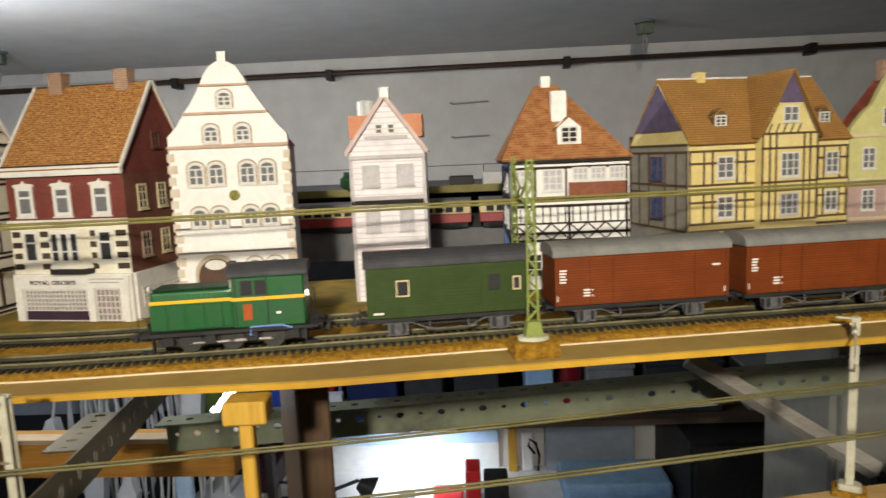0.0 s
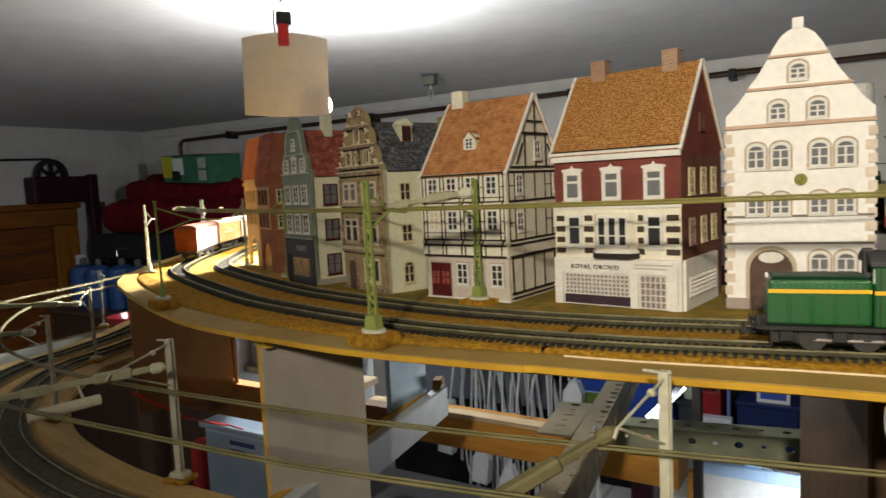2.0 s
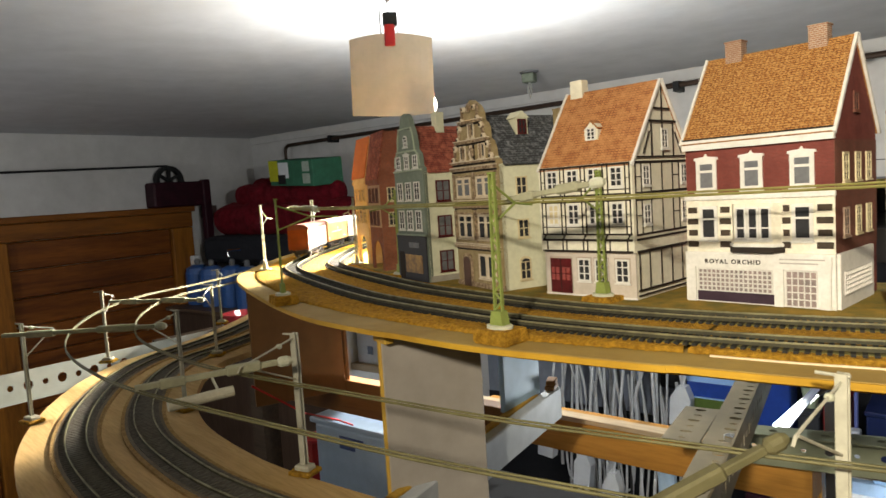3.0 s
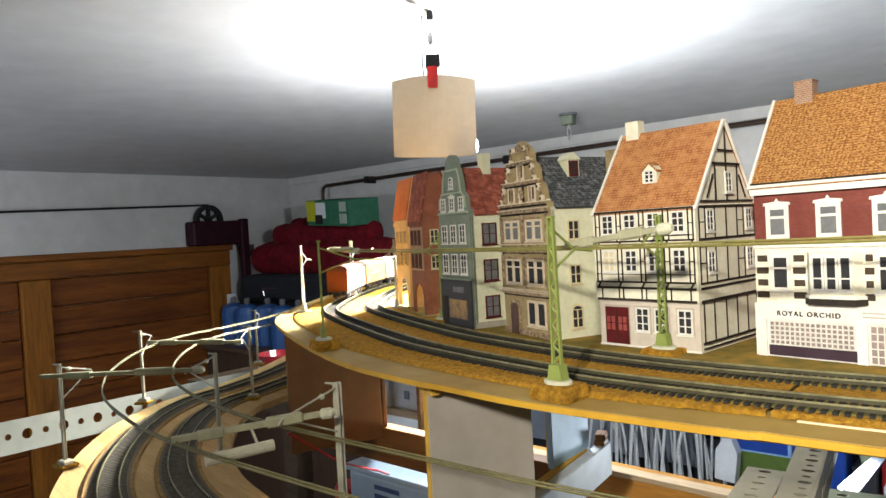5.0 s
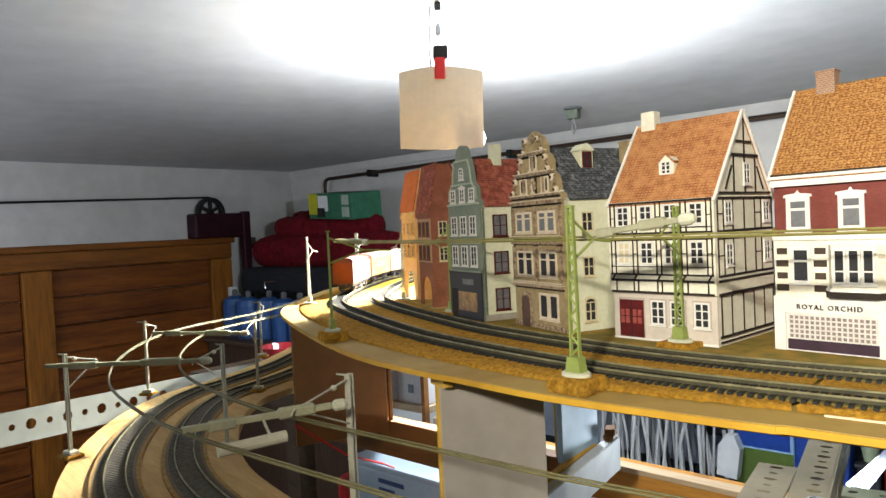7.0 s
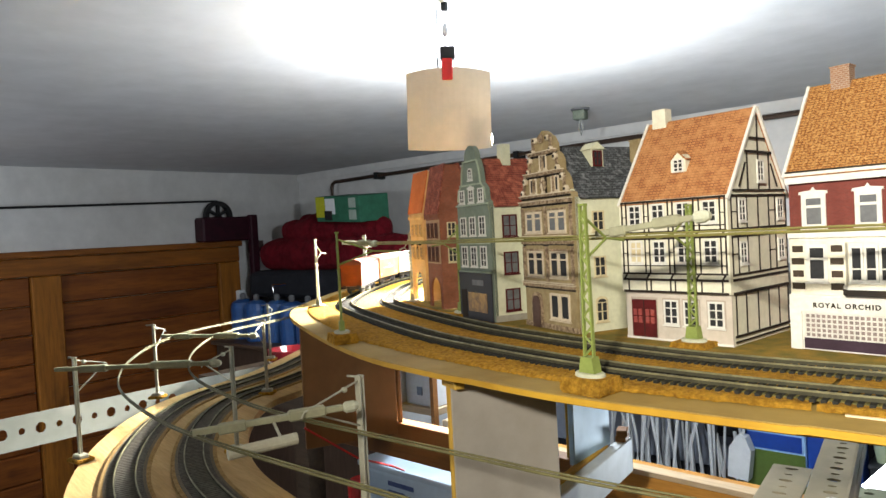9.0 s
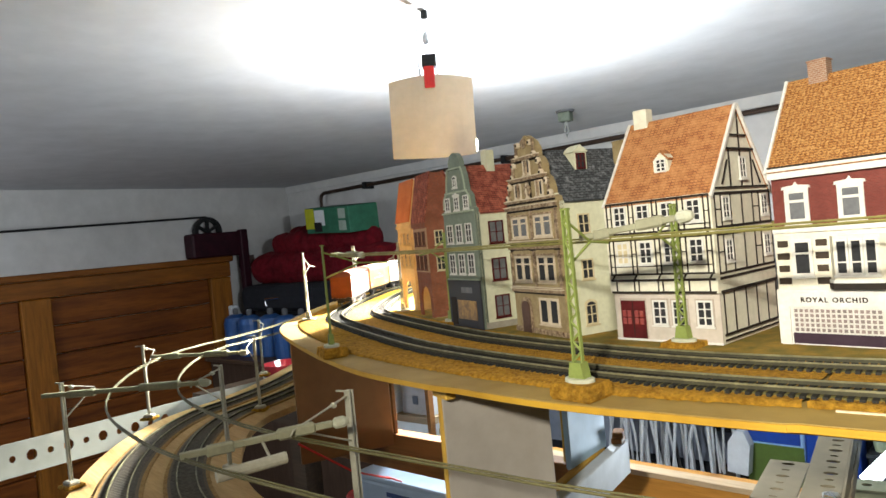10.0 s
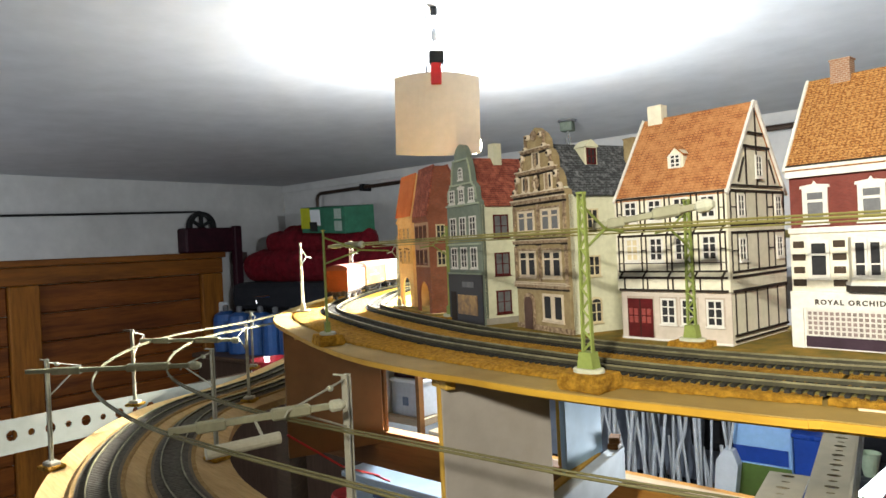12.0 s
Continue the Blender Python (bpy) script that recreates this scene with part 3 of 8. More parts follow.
def bars(pieces, t=0.0007):
    """Thin flat bars: (u0, z0, u1, z1, width), each a bmesh."""
    out = []
    for u0, z0, u1, z1, w in pieces:
        bm = B()
        d = Vector((u1 - u0, 0, z1 - z0))
        n = Vector((-d.z, 0, d.x)).normalized() * (w / 2)
        a, b = Vector((u0, 0, z0)), Vector((u1, 0, z1))
        q = [a - n, b - n, b + n, a + n]
        low, high = [bm.verts.new(v) for v in q], [bm.verts.new(v + Vector((0, -t, 0))) for v in q]
        bm.faces.new(high)
        for i in range(4):
            bm.faces.new((low[i], low[(i + 1) % 4], high[(i + 1) % 4], high[i]))
        out.append(bm)
    return out


def side_gable(h, W, D, eave, ridge, wall, roof, verge=None, over=0.003, wall_label=""):
    """Ridge along the front: a body, two roof slopes and white verge boards."""
    part("wall", prism(B(), [(0, 0), (D, 0), (D, eave), (D / 2, ridge - 0.001), (0, eave)], 0, W, "x"), wall, h, wall_label)
    k = (ridge - eave) / (D / 2)
    e = over
    for front in (True, False):
        y0, y1 = (-e, D / 2) if front else (D + e, D / 2)
        z0, z1 = eave - k * e + 0.0004, ridge
        cs = [(-0.0008, y0, z0), (W + 0.0008, y0, z0), (W + 0.0008, y1, z1), (-0.0008, y1, z1)]
        part("roof", slab(B(), cs if front else cs[::-1], 0.0012), roof, h)
    if verge:
        for x0, x1 in ((-0.0026, -0.0008), (W + 0.0008, W + 0.0026)):
            bm = B()
            slab(bm, [(x0, -e, eave - k * e), (x1, -e, eave - k * e), (x1, D / 2, ridge), (x0, D / 2, ridge)], 0.0024)
            slab(bm, [(x0, D / 2, ridge), (x1, D / 2, ridge), (x1, D + e, eave - k * e), (x0, D + e, eave - k * e)], 0.0024)
            part("verge_board", bm, verge, h)
    return k


def chimney(h, x, y, z, w, d, hh, material, cap=True, label=""):
    bm = boxes((x - w / 2, x + w / 2, y - d / 2, y + d / 2, z, z + hh))
    if cap:
        box(bm, x - w / 2 - 0.0006, x + w / 2 + 0.0006, y - d / 2 - 0.0006, y + d / 2 + 0.0006, z + hh, z + hh + 0.0012)
    part("chimney", bm, material, h, label)


def dormer(h, x, yfront, z, w, hh, depth, wall, roof, frame=None):
    part("dormer_wall", prism(B(), [(x - w / 2, z), (x + w / 2, z), (x + w / 2, z + hh), (x, z + hh * 1.5), (x - w / 2, z + hh)], yfront, yfront + depth), wall, h)
    bm = B()
    for s in (-1, 1):
        a, b = (x + s * (w / 2 + 0.0012), z + hh - 0.0014), (x, z + hh * 1.5 + 0.0002)
        q = [(a[0], yfront - 0.0012, a[1]), (a[0], yfront + depth, a[1]), (b[0], yfront + depth, b[1]), (b[0], yfront - 0.0012, b[1])]
        slab(bm, q if s < 0 else q[::-1], 0.0009)
    part("dormer_roof", bm, roof, h)
    window(h, "front", x, z + 0.001, 0, w * 0.72, hh * 0.9, 2, 3, frame, out=-yfront, sill=False)


# royal: red brick house over a white shop front
BRICK_RED = coursed("red brick print", (0.20, 0.045, 0.034), (0.15, 0.035, 0.028), (0.17, 0.062, 0.048), 0.0022, 0.0009, 0.00015, bump=0.2)
BRICK_SIDE = coursed("brown brick print", (0.22, 0.07, 0.045), (0.15, 0.05, 0.035), (0.12, 0.07, 0.05), 0.0026, 0.0011, 0.0002, bump=0.2)
BANDED = surface("cream banded masonry print", (0.76, 0.72, 0.60), (0.66, 0.61, 0.48), 60, 0.7)
BLOCK = surface("dark masonry block print", (0.065, 0.045, 0.03), (0.04, 0.03, 0.022), 120, 0.7)
r, W = house("red brick card house with ochre roof over a white shop front", (-0.457, 0.587), (-0.358, 0.587))
side_gable(r, W, 0.088, 0.117, 0.178, BRICK_RED, TILE_BROWN, WHITE_TRIM, wall_label="red brick walls")
part("cornice", boxes((-0.001, W + 0.001, -0.0035, 0, 0.1095, 0.1165)), WHITE_TRIM, r, "white cornice")
part("banded_storey", boxes((-0.0006, W + 0.0004, -0.0006, 0, 0.036, 0.074)), BANDED, r, "brown and cream banded masonry")
for u0, u1 in ((0.0005, 0.0085), (0.0245, 0.0325), (0.0672, 0.0725), (0.0885, 0.0985)):
    for i in range(4):
        part("masonry_block", boxes((u0 + 0.0006 * (i % 2), u1 - 0.0006 * (i % 2), -0.0010, -0.0006, 0.0395 + 0.0082 * i, 0.0438 + 0.0082 * i)), BLOCK, r)
part("string_course", boxes((-0.001, W + 0.001, -0.0022, 0, 0.0735, 0.077)), WHITE_TRIM, r)
for u in (0.0155, 0.0475, 0.080):
    window(r, "front", u, 0.0795, W, 0.0150, 0.0225, 1, 1, WHITE_TRIM, PANE_GREY, hood=True, bar=0.0028, transom=0.64)
for u in (0.0165, 0.0800):
    window(r, "front", u, 0.0445, W, 0.0130, 0.0245, 1, 1, WHITE_TRIM, PANE_DARK, bar=0.0022, out=0.0006, transom=0.62)
bay = prism(B(), [(0.033, 0.0), (0.067, 0.0), (0.063, -0.006), (0.037, -0.006)], 0.040, 0.070, "z")
part("bay_window", bay, BANDED, r, "cream bay window")
part("bay_ledge", prism(B(), [(0.031, 0.0), (0.069, 0.0), (0.0635, -0.0068), (0.0365, -0.0068)], 0.0405, 0.0425, "z"), WHITE_TRIM, r)
part("eaves_line", boxes((-0.001, W + 0.001, -0.0030, 0, 0.1166, 0.1178)), TIMBER, r)
part("bay_foot", prism(B(), [(0.031, 0.0), (0.069, 0.0), (0.064, -0.0075), (0.036, -0.0075)], 0.0365, 0.0405, "z"), TIMBER, r, "dark bay foot")
for u in (0.0418, 0.050, 0.0582):
    window(r, "front", u, 0.0455, W, 0.0078, 0.0225, 1, 1, WHITE_TRIM, PANE_DARK, bar=0.0014, out=0.006, transom=0.36)
part("shop_front", boxes((-0.001, W + 0.001, -0.0030, 0, 0.0, 0.036)), WHITE_TRIM, r, "white shop front")
part("sign_board", boxes((0.001, W - 0.001, -0.0042, -0.0030, 0.0255, 0.0345)), WHITE_TRIM, r, "white sign board")
GRID = surface("lattice shop window", (0.15, 0.125, 0.12), (0.30, 0.22, 0.20), 130, 0.4, bump=0)
part("shop_window", boxes((0.009, 0.061, -0.0034, -0.0030, 0.0085, 0.024)), GRID, r, "lattice shop window")
lat = [(0.009 + 0.00325 * i, 0.0085, 0.009 + 0.00325 * i, 0.024, 0.0009) for i in range(17)] + [(0.009, 0.0085 + 0.0031 * i, 0.061, 0.0085 + 0.0031 * i, 0.0009) for i in range(6)]
face_part("shop_lattice", r, "front", W, bars(lat), WHITE_TRIM, out=0.0034)
part("stall_riser", boxes((0.008, 0.062, -0.0038, -0.0030, 0.001, 0.0078)), surface("dark violet riser", (0.05, 0.03, 0.045), (0.035, 0.02, 0.03), 60, 0.6), r, "dark panel below the shop window")
part("shop_door", boxes((0.070, 0.089, -0.0036, -0.0030, 0.001, 0.0245)), GRID, r)
face_part("shop_door_bar", r, "front", W, bars([(0.070 + 0.0038 * i, 0.001, 0.070 + 0.0038 * i, 0.0245, 0.0007) for i in range(6)] + [(0.070, 0.001 + 0.0047 * i, 0.089, 0.001 + 0.0047 * i, 0.0007) for i in range(6)]), WHITE_TRIM, out=0.0036)
for u in (0.004, 0.0655, 0.0945):
    part("pilaster", boxes((u - 0.003, u + 0.003, -0.0046, -0.003, 0, 0.0255)), WHITE_TRIM, r)
text = bpy.data.curves.new("shop_lettering", "FONT")
text.body, text.size, text.extrude, text.align_x, text.space_character, text.offset = "ROYAL ORCHID", 0.0044, 0.0002, "CENTER", 1.30, 0.00012
me = bpy.data.meshes.new_from_object(new("lettering_curve", text))
bpy.data.objects.remove(bpy.data.objects["lettering_curve"])
me.materials.append(TIMBER)
link("shop_lettering", me, r, "dark shop lettering", pose(0.034, -0.0044, 0.0282, 90))
for z, u0, u1 in ((0.0318, 0.066, 0.094), (0.0292, 0.066, 0.090)):
    part("small_print", boxes((u0, u1, -0.0044, -0.0042, z, z + 0.0010)), surface("faint grey print", (0.42, 0.40, 0.37), (0.36, 0.34, 0.31), 200, 0.7), r, "faint unreadable print line")
part("side_wall_face", boxes((W, W + 0.0004, 0.0, 0.088, 0.036, 0.109)), BRICK_SIDE, r, "brown brick side")
for u in (0.020, 0.045, 0.068):
    for z in (0.046, 0.082):
        window(r, "right", u, z, W, 0.0110, 0.019, 2, 3, surface("tan frame", (0.4, 0.3, 0.22), (0.3, 0.2, 0.15), 60, 0.6) if u == 0.020 and z == 0.046 else CREAM_TRIM, PANE_DARK, out=0.0004)
window(r, "right", 0.044, 0.128, W, 0.010, 0.013, 2, 2, BRICK_SIDE, PANE_DARK)
part("side_shop_front", boxes((W, W + 0.003, 0.0, 0.070, 0.0, 0.036)), WHITE_TRIM, r)
part("side_shop_window", boxes((W + 0.003, W + 0.0034, 0.006, 0.064, 0.009, 0.024)), GRID, r)
face_part("side_lattice", r, "right", W, bars([(0.006 + 0.004 * i, 0.009, 0.006 + 0.004 * i, 0.024, 0.0006) for i in range(15)] + [(0.006, 0.009 + 0.003 * i, 0.064, 0.009 + 0.003 * i, 0.0006) for i in range(6)]), WHITE_TRIM, out=0.0034)
CHIM_BRICK = coursed("chimney brick print", (0.36, 0.19, 0.11), (0.27, 0.13, 0.08), (0.42, 0.34, 0.26), 0.003, 0.0014, 0.0003)
for x in (0.020, 0.078):
    chimney(r, x, 0.044, 0.170, 0.012, 0.010, 0.018, CHIM_BRICK)

# half-timbered house with steep orange roof
LIME = surface("cream limewash print", (0.72, 0.68, 0.55), (0.63, 0.60, 0.47), 40, 0.7)
PINKISH = surface("pale pinkish plaster print", (0.56, 0.49, 0.42), (0.48, 0.42, 0.35), 40, 0.7)
SURROUND = surface("taupe door and window surround print", (0.42, 0.36, 0.30), (0.36, 0.30, 0.25), 60, 0.7)
h, W = house("cream half-timbered card house with steep orange roof", (-0.5735, 0.5655), (-0.489, 0.5665))
D = 0.088
side_gable(h, W, D, 0.106, 0.168, LIME, TILE_ORANGE, WHITE_TRIM, wall_label="cream half-timbered walls")
part("jetty", boxes((-0.0015, W + 0.0012, -0.0035, D, 0.0362, 0.1055)), LIME, h, "cream jettied upper storeys")
part("ground_storey", boxes((-0.0004, W + 0.0004, -0.0012, 0, 0.001, 0.036)), PINKISH, h, "pinkish ground storey")
tim = [(0, z, W, z, t) for z, t in ((0.0370, 0.0016), (0.0460, 0.0017), (0.0505, 0.0013), (0.0768, 0.0017), (0.0815, 0.0013), (0.1045, 0.0016), (0.0565, 0.0007), (0.0850, 0.0007))]
PAIRS = (0.0009, 0.0047, 0.0203, 0.0241, 0.0404, 0.0442, 0.0606, 0.0648, 0.0802, 0.0838)
tim += [(u, z0, u, z1, 0.0009) for z0, z1 in ((0.0510, 0.0760), (0.0820, 0.1040)) for u in PAIRS]
tim += [(u, 0.0377, u, 0.0452, 0.0009) for u in PAIRS[1:-1]]
tim += [(u, z - 0.0046, u + 0.0030, z, 0.0012) for u in PAIRS[::2] for z in (0.0507, 0.0812)]
tim += [(u, z, u + 0.0035, z, 0.0007) for u in PAIRS[::2] for z in (0.0660, 0.0935)]
face_part("timber", h, "front", W, bars(tim), TIMBER, "", 0.0035)
for u in (0.0125, 0.0323, 0.0525, 0.0726):
    window(h, "front", u, 0.0868, W, 0.0112, 0.0158, 2, 3, WHITE_TRIM, PANE_DARK, out=0.0035)
    window(h, "front", u, 0.0580, W, 0.0112, 0.0172, 2, 3, WHITE_TRIM, CREAM_TRIM if u < 0.02 else PANE_DARK, out=0.0035)
for u in (0.0385, 0.0545, 0.0735):
    window(h, "front", u, 0.0125, W, 0.0120, 0.0185, 2, 3, WHITE_TRIM, PANE_DARK, out=0.0012)
for u, w in ((0.0157, 0.0228), (0.0385, 0.0142), (0.0545, 0.0142), (0.0735, 0.0142)):
    part("surround", boxes((u - w / 2, u + w / 2, -0.0015, -0.0012, 0.0018 if u < 0.02 else 0.0108, 0.0322)), SURROUND, h)
d = part("door", boxes((0.0052, 0.0262, -0.0021, -0.0015, 0.0018, 0.0305)), MAROON, h, "maroon double door")
part("door_gap", boxes((0.0154, 0.0160, -0.0023, -0.0021, 0.0018, 0.0305)), TIMBER, d)
face_part("door_pane", d, "front", W, bars([(u, z, u, z + 0.0048, 0.0030) for u in (0.0082, 0.0125, 0.0188, 0.0231) for z in (0.0125, 0.0182)]), surface("red-lit pane", (0.34, 0.09, 0.07), (0.2, 0.03, 0.03), 60, 0.3), out=0.0020)
part("sill_beam", boxes((-0.0006, W + 0.0006, -0.0018, 0, 0.0, 0.0016)), WHITE_TRIM, h)
side = [(0.0005, z, D - 0.0005, z, t) for z, t in ((0.0030, 0.0012), (0.0068, 0.0016), (0.0365, 0.0022), (0.0460, 0.0018), (0.0495, 0.0016), (0.0762, 0.0016), (0.0812, 0.0018), (0.1045, 0.0020), (0.1085, 0.0012))]
side += [(u, 0.0077, u, 0.0355, 0.0008) for u in (0.003, 0.018, 0.036, 0.053, 0.070, 0.0855)]
side += [(u, z0, u, z1, 0.0009) for z0, z1 in ((0.0503, 0.0755), (0.0821, 0.1036)) for u in (0.001, 0.0095, 0.0235, 0.041, 0.058, 0.0685, 0.0872)]
side += [(u, z, u + 0.008, z, 0.0008) for u in (0.0015, 0.060, 0.079) for z in (0.0640, 0.0935)]
side += [(0.027, 0.109, 0.027, 0.137, 0.0014), (0.044, 0.109, 0.044, 0.163, 0.0014), (0.061, 0.109, 0.061, 0.137, 0.0014), (0.022, 0.136, 0.066, 0.136, 0.0018), (0.014, 0.111, 0.024, 0.128, 0.0012), (0.074, 0.111, 0.064, 0.128, 0.0012), (0.032, 0.146, 0.056, 0.146, 0.0014)]
face_part("timber", h, "right", W, bars(side), TIMBER, "", 0.0012)
for u, z in ((0.0165, 0.0865), (0.0770, 0.0865), (0.0165, 0.0565), (0.0770, 0.0565), (0.047, 0.1145)):
    window(h, "right", u, z, W, 0.0105, 0.0160, 2, 3, WHITE_TRIM, PANE_DARK, out=0.0012)
chimney(h, 0.010, 0.044, 0.158, 0.012, 0.009, 0.021, LIME, False, "cream chimney")
dormer(h, 0.0415, 0.012, 0.124, 0.0125, 0.0115, 0.018, LIME, TILE_ORANGE)

# renaissance house with a scrolled gable and slate roof
OCHRE = surface("ochre sandstone print", (0.36, 0.28, 0.15), (0.25, 0.185, 0.092), 110, 0.7, stain=(0.22, 0.16, 0.08))
STONE = surface("carved sandstone print", (0.52, 0.39, 0.25), (0.13, 0.08, 0.05), 330, 0.7, bump=0.8, depth=0.0015)
CREAM_WALL = surface("pale cream plaster print", (0.66, 0.65, 0.48), (0.58, 0.57, 0.41), 40, 0.7)
STONE_TRIM = surface("pale sandstone trim", (0.66, 0.56, 0.42), (0.5, 0.41, 0.29), 90, 0.7)
h, W = house("ochre renaissance card house with scrolled gable and slate roof", (-0.6925, 0.5805), (-0.6155, 0.5585))
D, e, top = 0.105, 0.113, 0.158
part("wall", prism(B(), [(0, 0), (W, 0), (W, e), (W / 2, top), (0, e)], 0, D), CREAM_WALL, h, "pale cream side walls")
k = [(W + 0.002, e - 0.002), (W / 2, top + 0.0006), (-0.002, e - 0.002)]
for a, b, c in ((0, 1, False), (2, 1, True)):
    q = [(k[a][0], 0.004, k[a][1]), (k[a][0], D + 0.002, k[a][1]), (k[b][0], D + 0.002, k[b][1]), (k[b][0], 0.004, k[b][1])]
    part("roof", slab(B(), q[::-1] if c else q, 0.0014), SLATE, h, "grey slate roof")
gable = [(0, 0), (W, 0), (W, 0.113), (W - 0.001, 0.117), (W - 0.006, 0.119), (W - 0.0075, 0.128), (W - 0.011, 0.134), (W - 0.0155, 0.137), (W - 0.016, 0.146), (W - 0.019, 0.151), (W - 0.024, 0.154), (W - 0.0245, 0.161),
         (W - 0.029, 0.167), (W / 2, 0.1735)]
gable += [(W - x, z) for x, z in gable[-2:1:-1]]
part("gable_front", prism(B(), gable, -0.0030, 0.004), OCHRE, h, "ochre scrolled gable front")
for z, inset, t in ((0.0365, 0, 0.0028), (0.0745, 0, 0.0026), (0.080, 0.001, 0.0014), (0.1095, -0.0006, 0.0030), (0.1160, 0.001, 0.0018), (0.1345, 0.010, 0.0026), (0.1525, 0.019, 0.0024), (0.0395, 0.001, 0.0012)):
    part("cornice", boxes((inset, W - inset, -0.0058, -0.003, z, z + t)), STONE, h, "carved sandstone cornice")
    part("shadow_joint", boxes((inset, W - inset, -0.0036, -0.003, z - 0.0017, z - 0.0001)), TIMBER, h)
    part("cornice_lip", boxes((inset - 0.0006, W - inset + 0.0006, -0.0066, -0.0030, z + t, z + t + 0.0008)), STONE_TRIM, h)
for z, inset, n in ((0.1195, 0.008, 5), (0.1375, 0.018, 3), (0.155, 0.026, 2)):
    for i in range(n):
        x = inset + (W - 2 * inset) * (i / (n - 1))
        part("pilaster_strip", boxes((x - 0.0011, x + 0.0011, -0.0050, -0.003, z, z + (0.0135 if z > 0.1 else 0.027))), STONE, h)
part("gable_ornament", lathe(B(), [(0.0005, 0), (0.005, 0.001), (0.0055, 0.0022), (0.002, 0.003)], 14, pose(W / 2, -0.003, 0.126, 90)), STONE, h)
part("gable_ornament", lathe(B(), [(0.0005, 0), (0.004, 0.001), (0.0042, 0.0022), (0.001, 0.003)], 14, pose(W / 2, -0.003, 0.1665, 90)), STONE, h)
for s in (0.010, 0.020):
    for m in (s, W - s):
        part("gable_ornament", lathe(B(), [(0.0004, 0), (0.0022, 0.001), (0.0022, 0.002), (0.0004, 0.003)], 10, pose(m, -0.003, 0.130 if s == 0.010 else 0.148, 90)), STONE, h)
for s in (-1, 1):
    for dx, z, rr in ((0.0345, 0.1205, 0.0030), (0.0300, 0.1310, 0.0032), (0.0235, 0.1390, 0.0026), (0.0205, 0.1490, 0.0030), (0.0145, 0.1560, 0.0024), (0.0100, 0.1660, 0.0026)):
        vol = part("volute", lathe(B(), [(0.0003, 0.0028), (rr * 0.6, 0.0032), (rr, 0.0022), (rr, 0)], 12, pose(W / 2 + s * dx, -0.003, z, 90)), STONE_TRIM, h, "pale scroll volute")
        part("eye", lathe(B(), [(0.0002, 0.0036), (rr * 0.45, 0.0035), (rr * 0.45, 0.0028)], 10, pose(W / 2 + s * dx, -0.003, z, 90)), TIMBER, vol)
part("niche", boxes((W / 2 - 0.0042, W / 2 + 0.0042, -0.0034, -0.003, 0.1185, 0.1330)), TIMBER, h)
part("niche_column", lathe(B(), [(0.0026, 0.1187), (0.0014, 0.1205), (0.0022, 0.1255), (0.0012, 0.1290), (0.0018, 0.1310), (0.0004, 0.1325)], 10, pose(W / 2, -0.0045, 0)), STONE_TRIM, h, "pale carved baluster in a niche")
for u in (0.0200, 0.0575):
    for z, hh in ((0.0845, 0.0190), (0.0455, 0.0230)):
        for k in (-0.0068, 0.0068):
            window(h, "front", u + k, z, W, 0.0134, hh, 1, 1, STONE_TRIM, PANE_GREY if z > 0.08 else PANE_DARK, out=0.003, bar=0.0020, transom=0.68)
        part("lintel", boxes((u - 0.0150, u + 0.0150, -0.0048, -0.003, z + hh + 0.0003, z + hh + 0.0018)), STONE, h)
    part("parapet_panel", boxes((u - 0.014, u + 0.014, -0.0038, -0.003, 0.0690, 0.0735)), OCHRE, h)
for u0, u1 in ((0.0, 0.0032), (W / 2 - 0.0016, W / 2 + 0.0016), (W - 0.0032, W)):
    for z0, z1 in ((0.0405, 0.0725), (0.0820, 0.1080)):
        part("pilaster", boxes((u0, u1, -0.0046, -0.003, z0, z1)), STONE, h)
for u, z in ((0.0225, 0.1195), (0.0575, 0.1195), (0.040, 0.1395)):
    window(h, "front", u, z, W, 0.0115, 0.0135, 2, 1, STONE_TRIM, PANE_DARK, out=0.003, bar=0.0015)
for u in (0.0485, 0.0640):
    window(h, "front", u, 0.0090, W, 0.0145, 0.0230, 1, 1, STONE_TRIM, PANE_DARK, out=0.003, bar=0.0022)
ar = [(0.012, 0.0), (0.029, 0.0), (0.029, 0.024)] + [(0.0205 + 0.0085 * math.cos(math.pi * i / 8), 0.024 + 0.0075 * math.sin(math.pi * i / 8)) for i in range(1, 8)] + [(0.012, 0.024)]
part("door_surround", prism(B(), ar, -0.0048, -0.003), STONE, h, "carved arched surround")
part("door", prism(B(), [(0.0205 + (x - 0.0205) * 0.74, z * 0.9) for x, z in ar], -0.0054, -0.0046), BROWN_DOOR, h, "arched brown door")
part("plinth", boxes((-0.0006, W + 0.0006, -0.0042, 0.0, 0, 0.0045)), STONE, h)
for u in (0.022, 0.070):
    for z in (0.008, 0.046, 0.084):
        window(h, "right", u, z, W, 0.0120, 0.0170, 2, 2, CREAM_TRIM, PANE_DARK, arch=(z == 0.008))
part("dormer_wall", boxes((W / 2 + 0.004, W / 2 + 0.0185, 0.034, 0.047, 0.132, 0.1555)), CREAM_WALL, h, "red-windowed roof dormer")
part("dormer_roof", prism(B(), [(0.0325, 0.1550), (0.0485, 0.1550), (0.0405, 0.1615)], W / 2 + 0.002, W / 2 + 0.0200, "x"), CREAM_WALL, h)
window(h, "right", 0.0405, 0.1400, W, 0.0095, 0.0140, 2, 2, MAROON, PANE_DARK, out=-(W / 2 - 0.0185), sill=False)
